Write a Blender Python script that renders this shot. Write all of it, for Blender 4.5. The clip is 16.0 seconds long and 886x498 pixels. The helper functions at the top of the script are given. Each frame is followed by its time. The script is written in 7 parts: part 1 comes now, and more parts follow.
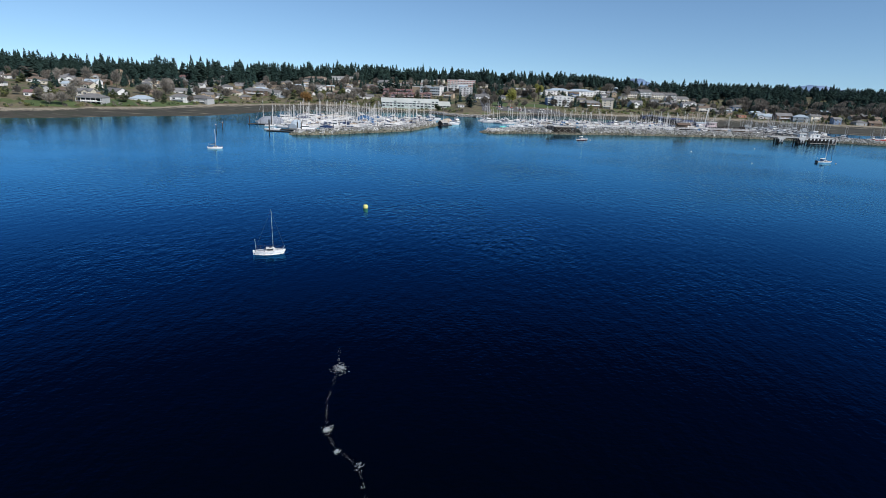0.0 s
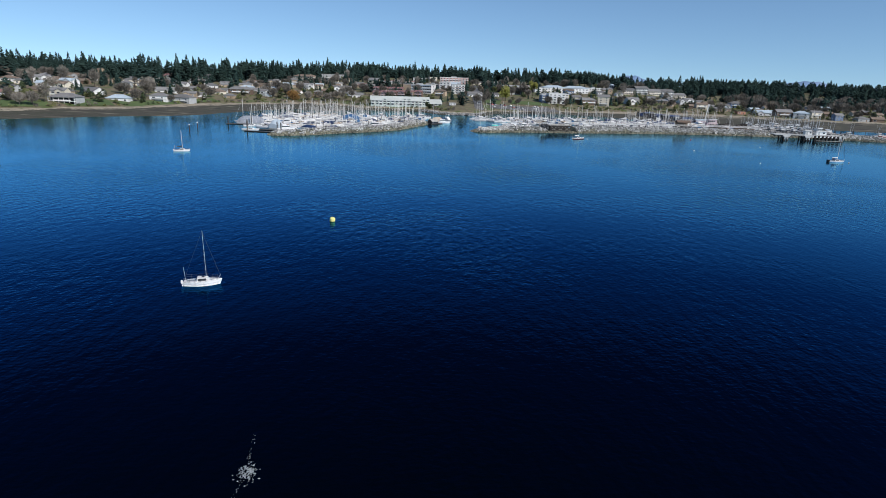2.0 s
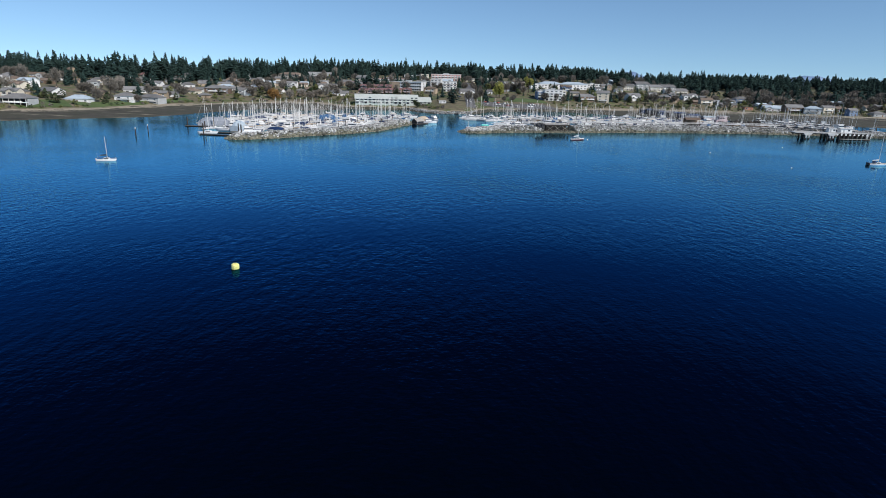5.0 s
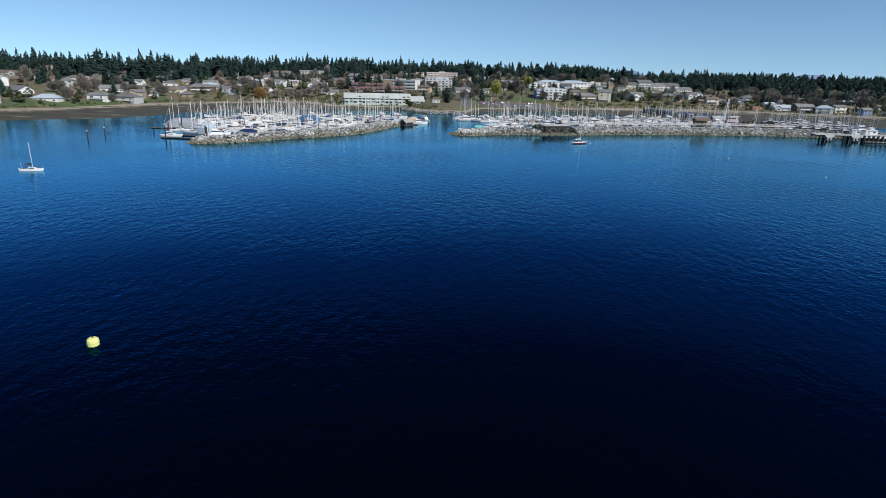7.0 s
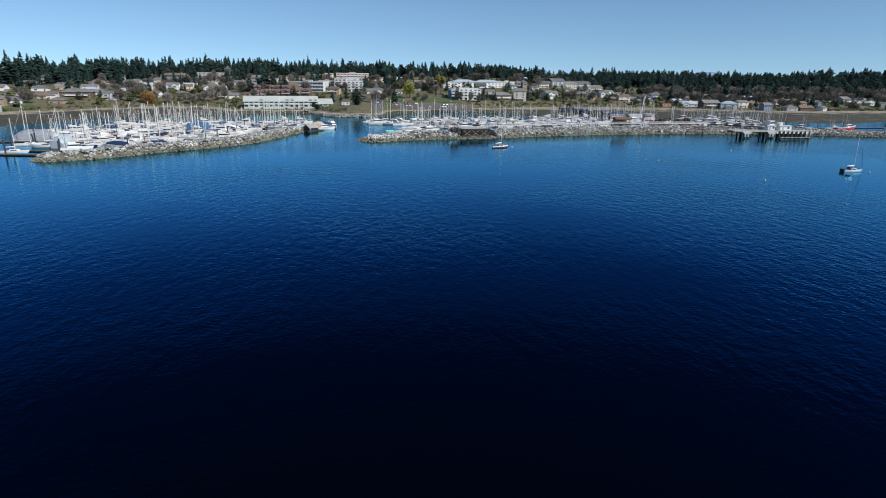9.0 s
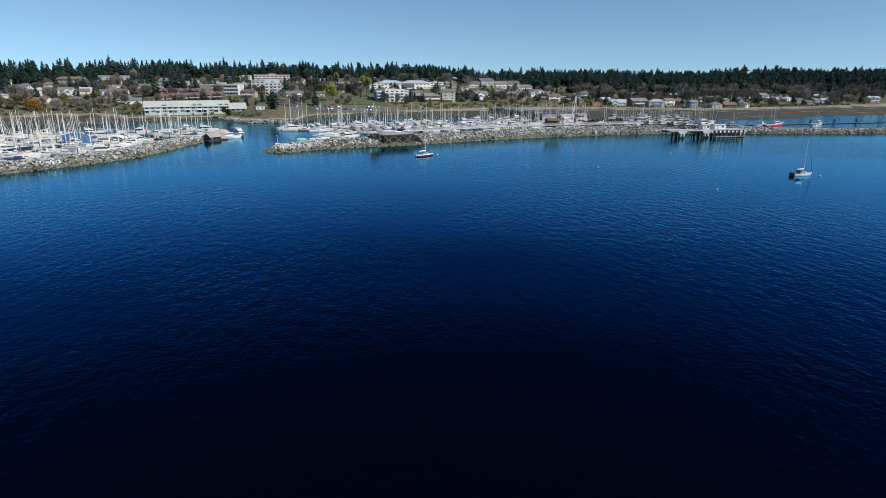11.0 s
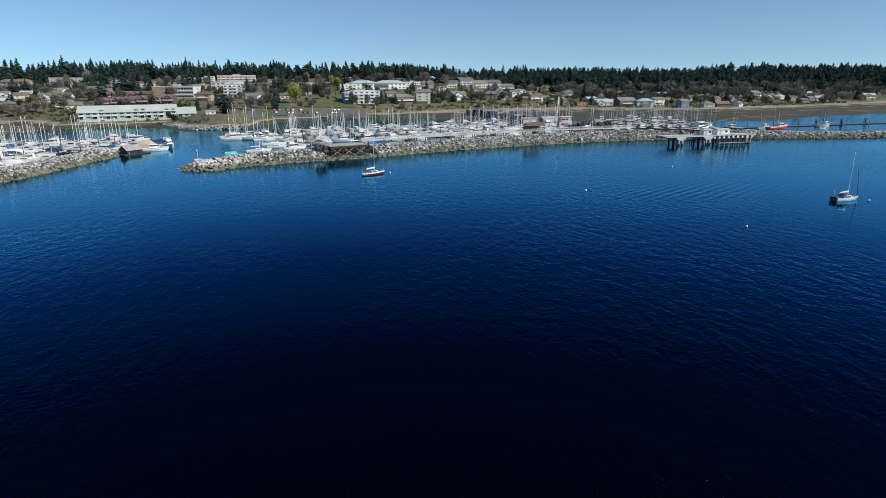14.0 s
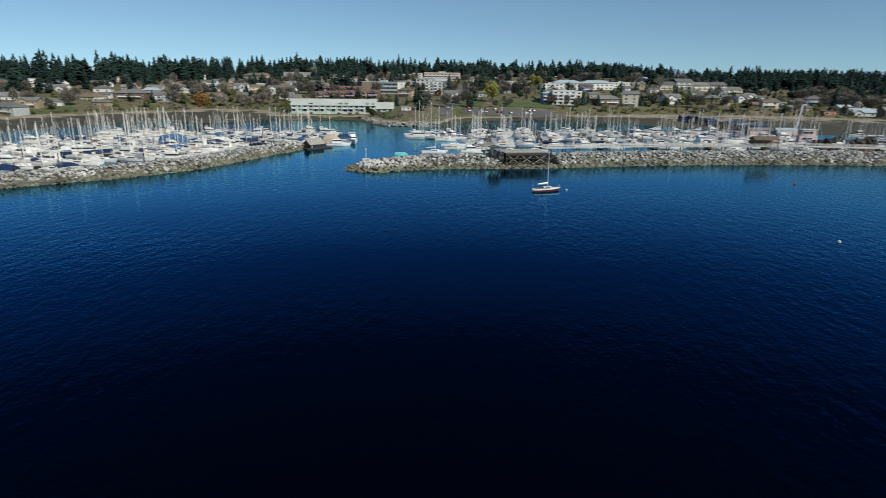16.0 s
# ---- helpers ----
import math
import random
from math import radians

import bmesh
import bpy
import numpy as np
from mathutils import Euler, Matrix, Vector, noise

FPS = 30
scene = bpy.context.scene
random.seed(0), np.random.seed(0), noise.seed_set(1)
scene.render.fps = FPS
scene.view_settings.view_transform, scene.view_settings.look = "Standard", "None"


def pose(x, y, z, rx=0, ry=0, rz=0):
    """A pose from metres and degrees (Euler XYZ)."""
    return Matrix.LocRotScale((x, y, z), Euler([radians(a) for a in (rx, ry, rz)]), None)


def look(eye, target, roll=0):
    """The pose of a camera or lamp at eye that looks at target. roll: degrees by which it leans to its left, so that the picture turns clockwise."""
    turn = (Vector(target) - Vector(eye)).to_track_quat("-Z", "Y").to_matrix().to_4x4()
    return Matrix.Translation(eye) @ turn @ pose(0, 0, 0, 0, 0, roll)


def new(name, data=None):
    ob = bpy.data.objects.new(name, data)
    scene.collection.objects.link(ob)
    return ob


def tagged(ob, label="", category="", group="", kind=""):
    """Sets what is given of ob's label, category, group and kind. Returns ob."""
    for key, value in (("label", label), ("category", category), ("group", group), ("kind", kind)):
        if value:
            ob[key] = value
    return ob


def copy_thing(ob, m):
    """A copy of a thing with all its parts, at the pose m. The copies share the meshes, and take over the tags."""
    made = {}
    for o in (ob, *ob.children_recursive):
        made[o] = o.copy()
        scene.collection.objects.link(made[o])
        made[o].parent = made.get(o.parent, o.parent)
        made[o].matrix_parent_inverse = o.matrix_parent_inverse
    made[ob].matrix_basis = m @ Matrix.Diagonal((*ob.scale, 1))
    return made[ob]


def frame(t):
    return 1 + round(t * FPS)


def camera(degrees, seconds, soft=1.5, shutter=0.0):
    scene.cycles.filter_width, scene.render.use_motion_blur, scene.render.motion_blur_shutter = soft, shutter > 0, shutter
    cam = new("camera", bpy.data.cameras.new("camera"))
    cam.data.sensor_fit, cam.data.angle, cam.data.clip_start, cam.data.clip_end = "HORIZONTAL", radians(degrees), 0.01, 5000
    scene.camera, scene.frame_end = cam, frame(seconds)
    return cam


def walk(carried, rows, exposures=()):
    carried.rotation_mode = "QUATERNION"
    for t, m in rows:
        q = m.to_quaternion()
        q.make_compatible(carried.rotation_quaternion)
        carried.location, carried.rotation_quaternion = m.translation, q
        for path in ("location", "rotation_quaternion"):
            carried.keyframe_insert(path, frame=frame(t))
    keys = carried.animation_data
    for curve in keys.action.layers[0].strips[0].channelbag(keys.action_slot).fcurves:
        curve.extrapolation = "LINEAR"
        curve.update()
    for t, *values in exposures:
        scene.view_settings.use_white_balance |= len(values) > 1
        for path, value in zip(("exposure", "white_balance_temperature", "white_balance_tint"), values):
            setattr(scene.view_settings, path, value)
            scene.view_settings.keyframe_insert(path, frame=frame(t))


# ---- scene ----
# ---- camera: seconds, x, y, z, tilt, heading, roll ----
cam = camera(74.52, 16.0, soft=0.72, shutter=0.2)
ROWS = [
    (0, 0.00, 0.00, 32.73, 74.102, -0.000, 2.169),
    (0.5, 0.79, 4.75, 32.50, 74.058, -0.129, 2.158),
    (1, 1.69, 9.66, 32.29, 74.030, -0.236, 2.087),
    (1.5, 2.69, 14.86, 32.11, 73.964, -0.326, 1.951),
    (2, 3.82, 20.43, 31.91, 73.950, -0.424, 1.871),
    (2.5, 5.08, 26.41, 31.68, 73.929, -0.461, 1.833),
    (3, 6.42, 32.80, 31.45, 73.893, -0.447, 1.687),
    (3.5, 7.75, 39.44, 31.18, 73.873, -0.510, 1.593),
    (4, 9.14, 46.40, 30.93, 73.861, -0.546, 1.514),
    (6.5, 16.33, 83.55, 30.04, 73.667, -0.562, 1.265),
    (7, 17.64, 91.25, 29.88, 73.686, -0.624, 1.357),
    (7.5, 18.63, 98.91, 29.71, 73.679, -1.206, 1.278),
    (8, 19.70, 106.79, 29.58, 73.757, -3.514, 1.117),
    (8.5, 20.86, 114.67, 29.51, 73.819, -6.160, 0.920),
    (9, 22.39, 122.57, 29.48, 73.881, -8.513, 0.667),
    (9.5, 24.66, 130.21, 29.47, 73.964, -11.310, 0.458),
    (10, 27.40, 137.52, 29.47, 73.991, -12.901, 0.274),
    (12.5, 44.97, 172.29, 29.82, 73.969, -16.106, -0.228),
    (13, 48.77, 179.30, 29.95, 73.992, -16.189, -0.292),
    (13.5, 52.64, 186.29, 30.05, 73.919, -16.105, -0.335),
    (14, 56.41, 193.25, 30.10, 73.900, -16.086, -0.424),
    (14.5, 59.99, 200.23, 30.11, 73.925, -15.889, -0.375),
    (15, 63.26, 207.48, 30.10, 73.922, -14.612, -0.237),
    (15.5, 66.05, 215.09, 30.04, 73.880, -6.659, 0.193),
    (16, 68.60, 222.91, 29.92, 73.786, 3.263, 0.706),
]
walk(cam, [(t, pose(x, y, z, tilt, 0, turn) @ pose(0, 0, 0, 0, 0, roll)) for t, x, y, z, tilt, turn, roll in ROWS],
     exposures=[(0.0, -0.05, 6500, 10), (9.0, -0.05, 6600, 8.5), (13.0, -0.03, 6750, 6.5), (14.8, -0.02, 6800, 6), (15.4, -0.08, 6900, 5), (16.0, -0.25, 7100, 3.5)])

# ---- light: clear spring day, sun behind and to the right of the camera ----
SUN_EL, SUN_AZ = radians(38), radians(131)   # azimuth clockwise from +y
world = bpy.data.worlds.new("sky")
world.use_nodes = True
scene.world = world
wn = world.node_tree.nodes
sky = wn.new("ShaderNodeTexSky")
sky.sky_type, sky.sun_disc = "NISHITA", False
sky.sun_elevation, sky.sun_rotation = SUN_EL, SUN_AZ
sky.altitude, sky.air_density, sky.dust_density, sky.ozone_density = 1500, 1.0, 0.0, 4.0
aim, lift = wn.new("ShaderNodeTexCoord"), wn.new("ShaderNodeVectorMath")   # an even, haze-free horizon
lift.operation, lift.inputs[1].default_value = "ADD", (0, 0, 0.07)
world.node_tree.links.new(aim.outputs["Generated"], lift.inputs[0])
world.node_tree.links.new(lift.outputs["Vector"], sky.inputs["Vector"])
tint = wn.new("ShaderNodeMix")   # clear, deep blue spring air
tint.data_type, tint.blend_type = "RGBA", "MULTIPLY"
tint.inputs[0].default_value, tint.inputs[7].default_value = 1.0, (0.875, 0.95, 0.955, 1.0)
world.node_tree.links.new(sky.outputs["Color"], tint.inputs[6])
world.node_tree.links.new(tint.outputs[2], wn["Background"].inputs["Color"])
wn["Background"].inputs["Strength"].default_value = 0.13
sun = new("sun", bpy.data.lights.new("sun", "SUN"))
sun.data.energy, sun.data.angle, sun.data.color = 5.0, radians(0.53), (1.0, 0.962, 0.94)
sun.matrix_basis = look((math.sin(SUN_AZ) * math.cos(SUN_EL) * 500, math.cos(SUN_AZ) * math.cos(SUN_EL) * 500, math.sin(SUN_EL) * 500), (0, 0, 0))


# ---- materials ----
def material(name, rough=0.6, metal=0.0, spec=0.5):
    m = bpy.data.materials.new(name)
    m.use_nodes = True
    b = m.node_tree.nodes["Principled BSDF"]
    b.inputs["Roughness"].default_value, b.inputs["Metallic"].default_value = rough, metal
    b.inputs["Specular IOR Level"].default_value = spec
    return m, m.node_tree.nodes, m.node_tree.links, b


def rgb(c):
    return (*c, 1.0)


def noise_node(n, l, vec, scale, detail=4.0, rough=0.55):
    t = n.new("ShaderNodeTexNoise")
    t.inputs["Scale"].default_value, t.inputs["Detail"].default_value, t.inputs["Roughness"].default_value = scale, detail, rough
    l.new(vec, t.inputs["Vector"])
    return t.outputs["Fac"]


def ramp(n, l, fac, stops):
    r = n.new("ShaderNodeValToRGB")
    e = r.color_ramp.elements
    while len(e) < len(stops):
        e.new(0.5)
    for k, (p, c) in zip(e, stops):
        k.position, k.color = p, rgb(c)
    l.new(fac, r.inputs["Fac"])
    return r.outputs["Color"]


def mix(n, l, fac, a, b, kind="MIX"):
    m = n.new("ShaderNodeMix")
    m.data_type, m.blend_type = "RGBA", kind
    for s, v in ((0, fac), (6, a), (7, b)):
        if isinstance(v, (int, float)):
            m.inputs[s].default_value = v
        elif isinstance(v, tuple):
            m.inputs[s].default_value = rgb(v)
        else:
            l.new(v, m.inputs[s])
    return m.outputs[2]


def bump(n, l, b, height, strength, distance):
    k = n.new("ShaderNodeBump")
    k.inputs["Strength"].default_value, k.inputs["Distance"].default_value = strength, distance
    l.new(height, k.inputs["Height"])
    l.new(k.outputs["Normal"], b.inputs["Normal"])
    return k


def surface(name, dark, light, fine=2.0, broad=0.15, rough=0.7, metal=0.0, relief=0.0, each=0.0, island=0.0, spec=0.5):
    """Two tones mixed by fine grain and broad stains; each: how far whole objects differ in brightness, island: how far pieces do."""
    m, n, l, b = material(name, rough, metal, spec)
    pos = n.new("ShaderNodeNewGeometry").outputs["Position"]
    g, s = noise_node(n, l, pos, fine, 5.0), noise_node(n, l, pos, broad, 3.0)
    f = n.new("ShaderNodeMath")
    f.operation = "ADD"
    l.new(g, f.inputs[0]), l.new(s, f.inputs[1])
    c = ramp(n, l, f.outputs[0], [(0.0, dark), (1.0, light)])
    r = n.new("ShaderNodeMapRange")
    l.new(f.outputs[0], r.inputs["Value"])
    r.inputs["From Min"].default_value, r.inputs["From Max"].default_value = 0.6, 1.4
    l.new(r.outputs["Result"], n[c.node.name].inputs["Fac"])
    for amount, kind in ((each, "ShaderNodeObjectInfo"), (island, "ShaderNodeNewGeometry")):
        if amount:
            o = n.new(kind).outputs["Random" if kind.endswith("Info") else "Random Per Island"]
            v = n.new("ShaderNodeMapRange")
            l.new(o, v.inputs["Value"])
            v.inputs["To Min"].default_value, v.inputs["To Max"].default_value = 1 - amount, 1 + amount
            h = n.new("ShaderNodeHueSaturation")
            l.new(v.outputs["Result"], h.inputs["Value"]), l.new(c, h.inputs["Color"])
            c = h.outputs["Color"]
    l.new(c, b.inputs["Base Color"])
    if relief:
        bump(n, l, b, g, 0.6, relief)
    return m


def water_material():
    m, n, l, b = material("sea_water", 0.6, 0.0, 0.0)
    b.inputs["Base Color"].default_value = (0.0002, 0.0009, 0.0020, 1)
    pos = n.new("ShaderNodeNewGeometry").outputs["Position"]
    turn = n.new("ShaderNodeMapping")
    turn.inputs["Rotation"].default_value = (0, 0, radians(-14))
    turn.inputs["Scale"].default_value = (0.75, 1.25, 1.0)
    l.new(pos, turn.inputs["Vector"])
    v = turn.outputs["Vector"]
    chop = n.new("ShaderNodeMapping")   # short chop running across the bay
    chop.inputs["Rotation"].default_value, chop.inputs["Scale"].default_value = (0, 0, radians(-28)), (1.1, 0.62, 1.0)
    l.new(pos, chop.inputs["Vector"])
    fine, mid, gust = noise_node(n, l, v, 1.35, 2.0, 0.5), noise_node(n, l, chop.outputs["Vector"], 0.5, 2.0), noise_node(n, l, pos, 0.012, 3.0)
    h = n.new("ShaderNodeMath")
    h.operation = "MULTIPLY_ADD"
    l.new(mid, h.inputs[0]), l.new(fine, h.inputs[2])
    h.inputs[1].default_value = 2.6
    # a fading boat wake: parallel crests in one patch
    crest, wake = n.new("ShaderNodeMapping"), n.new("ShaderNodeTexWave")
    crest.inputs["Rotation"].default_value = (0, 0, radians(62))
    wake.inputs["Scale"].default_value, wake.inputs["Distortion"].default_value = 0.12, 1.2
    l.new(pos, crest.inputs["Vector"]), l.new(crest.outputs["Vector"], wake.inputs["Vector"])
    spot, near, mask, sum_h = n.new("ShaderNodeMapping"), n.new("ShaderNodeVectorMath"), n.new("ShaderNodeMapRange"), n.new("ShaderNodeMath")
    spot.inputs["Location"].default_value, spot.inputs["Scale"].default_value = (-176 / 42, -328 / 16, 0), (1 / 42, 1 / 16, 1)
    near.operation, sum_h.operation = "LENGTH", "MULTIPLY_ADD"
    l.new(pos, spot.inputs["Vector"]), l.new(spot.outputs["Vector"], near.inputs[0]), l.new(near.outputs["Value"], mask.inputs["Value"])
    mask.inputs["From Min"].default_value, mask.inputs["From Max"].default_value, mask.inputs["To Min"].default_value, mask.inputs["To Max"].default_value = 0.3, 1.0, 1.5, 0.0
    l.new(wake.outputs["Fac"], sum_h.inputs[0]), l.new(mask.outputs["Result"], sum_h.inputs[1]), l.new(h.outputs[0], sum_h.inputs[2])
    h = sum_h
    # wind patches: rippled and calm water
    y = n.new("ShaderNodeSeparateXYZ")
    l.new(pos, y.inputs["Vector"])
    calm = n.new("ShaderNodeMapRange")
    lee, far = n.new("ShaderNodeMath"), n.new("ShaderNodeMath")   # sheltered western bay
    lee.operation, far.operation = "MULTIPLY_ADD", "MAXIMUM"
    l.new(y.outputs["X"], lee.inputs[0]), l.new(y.outputs["Y"], lee.inputs[2])
    lee.inputs[1].default_value = -1.1
    l.new(lee.outputs[0], far.inputs[0]), l.new(y.outputs["Y"], far.inputs[1])
    l.new(far.outputs[0], calm.inputs["Value"])
    for k, x in (("From Min", 220), ("From Max", 370), ("To Min", 1.0), ("To Max", 0.54)):
        calm.inputs[k].default_value = x
    g = n.new("ShaderNodeMapRange")
    l.new(gust, g.inputs["Value"])
    for k, x in (("From Min", 0.38), ("From Max", 0.62), ("To Min", 0.25), ("To Max", 1.1)):
        g.inputs[k].default_value = x
    a = n.new("ShaderNodeMath")
    a.operation = "MULTIPLY"
    l.new(calm.outputs["Result"], a.inputs[0]), l.new(g.outputs["Result"], a.inputs[1])
    k = bump(n, l, b, h.outputs[0], 1.0, 0.07)
    l.new(a.outputs[0], k.inputs["Strength"])
    k2 = bump(n, l, b, h.outputs[0], 1.0, 0.062)
    l.new(a.outputs[0], k2.inputs["Strength"])
    # mirrored sky, blue painted in by a colour ramp gaining steeply towards grazing view
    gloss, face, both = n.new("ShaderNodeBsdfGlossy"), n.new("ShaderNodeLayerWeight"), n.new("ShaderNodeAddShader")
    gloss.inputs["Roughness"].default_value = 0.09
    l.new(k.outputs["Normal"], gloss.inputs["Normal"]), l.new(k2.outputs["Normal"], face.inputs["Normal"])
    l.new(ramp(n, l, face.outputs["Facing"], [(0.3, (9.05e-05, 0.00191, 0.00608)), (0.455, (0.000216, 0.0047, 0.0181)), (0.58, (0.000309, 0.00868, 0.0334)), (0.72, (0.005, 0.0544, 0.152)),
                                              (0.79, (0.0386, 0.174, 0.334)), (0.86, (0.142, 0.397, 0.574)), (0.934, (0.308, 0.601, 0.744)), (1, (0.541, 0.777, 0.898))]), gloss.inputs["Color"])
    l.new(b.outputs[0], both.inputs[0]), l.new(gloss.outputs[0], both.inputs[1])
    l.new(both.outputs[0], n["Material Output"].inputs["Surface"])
    return m


def ground_material():
    m, n, l, b = material("shore_ground", 0.9, 0.0, 0.2)
    pos = n.new("ShaderNodeNewGeometry").outputs["Position"]
    z = n.new("ShaderNodeSeparateXYZ")
    l.new(pos, z.inputs["Vector"])
    fine, mid, broad = noise_node(n, l, pos, 0.6, 5.0), noise_node(n, l, pos, 0.06, 4.0), noise_node(n, l, pos, 0.012, 3.0)
    streak = n.new("ShaderNodeMapping")   # tide lines along the shore
    streak.inputs["Scale"].default_value = (0.45, 1.0, 1.0)
    l.new(pos, streak.inputs["Vector"])
    mud = ramp(n, l, noise_node(n, l, streak.outputs["Vector"], 0.09, 6.0), [(0.33, (0.03, 0.027, 0.022)), (0.43, (0.075, 0.067, 0.051)), (0.52, (0.048, 0.05, 0.033)), (0.6, (0.095, 0.085, 0.064)), (0.68, (0.24, 0.21, 0.155))])
    sand = ramp(n, l, fine, [(0.3, (0.22, 0.185, 0.13)), (0.7, (0.38, 0.33, 0.25))])
    grass = ramp(n, l, mid, [(0.3, (0.21, 0.16, 0.11)), (0.44, (0.11, 0.098, 0.06)), (0.52, (0.16, 0.138, 0.085)), (0.6, (0.075, 0.10, 0.035)), (0.75, (0.12, 0.132, 0.058))])
    h = n.new("ShaderNodeMath")
    h.operation = "MULTIPLY_ADD"
    both = n.new("ShaderNodeMath")
    both.operation = "MULTIPLY_ADD"
    l.new(mid, both.inputs[0]), l.new(z.outputs["Z"], both.inputs[2])
    both.inputs[1].default_value = 2.4
    l.new(fine, h.inputs[0]), l.new(both.outputs[0], h.inputs[2])
    h.inputs[1].default_value = 1.2

    def step(lo, hi):
        r = n.new("ShaderNodeMapRange")
        l.new(h.outputs[0], r.inputs["Value"])
        r.inputs["From Min"].default_value, r.inputs["From Max"].default_value = lo, hi
        return r.outputs["Result"]
    c = mix(n, l, step(3.75, 4.0), mud, sand)
    c = mix(n, l, step(4.3, 4.8), c, grass)
    l.new(c, b.inputs["Base Color"])
    bump(n, l, b, fine, 0.5, 0.3)
    return m


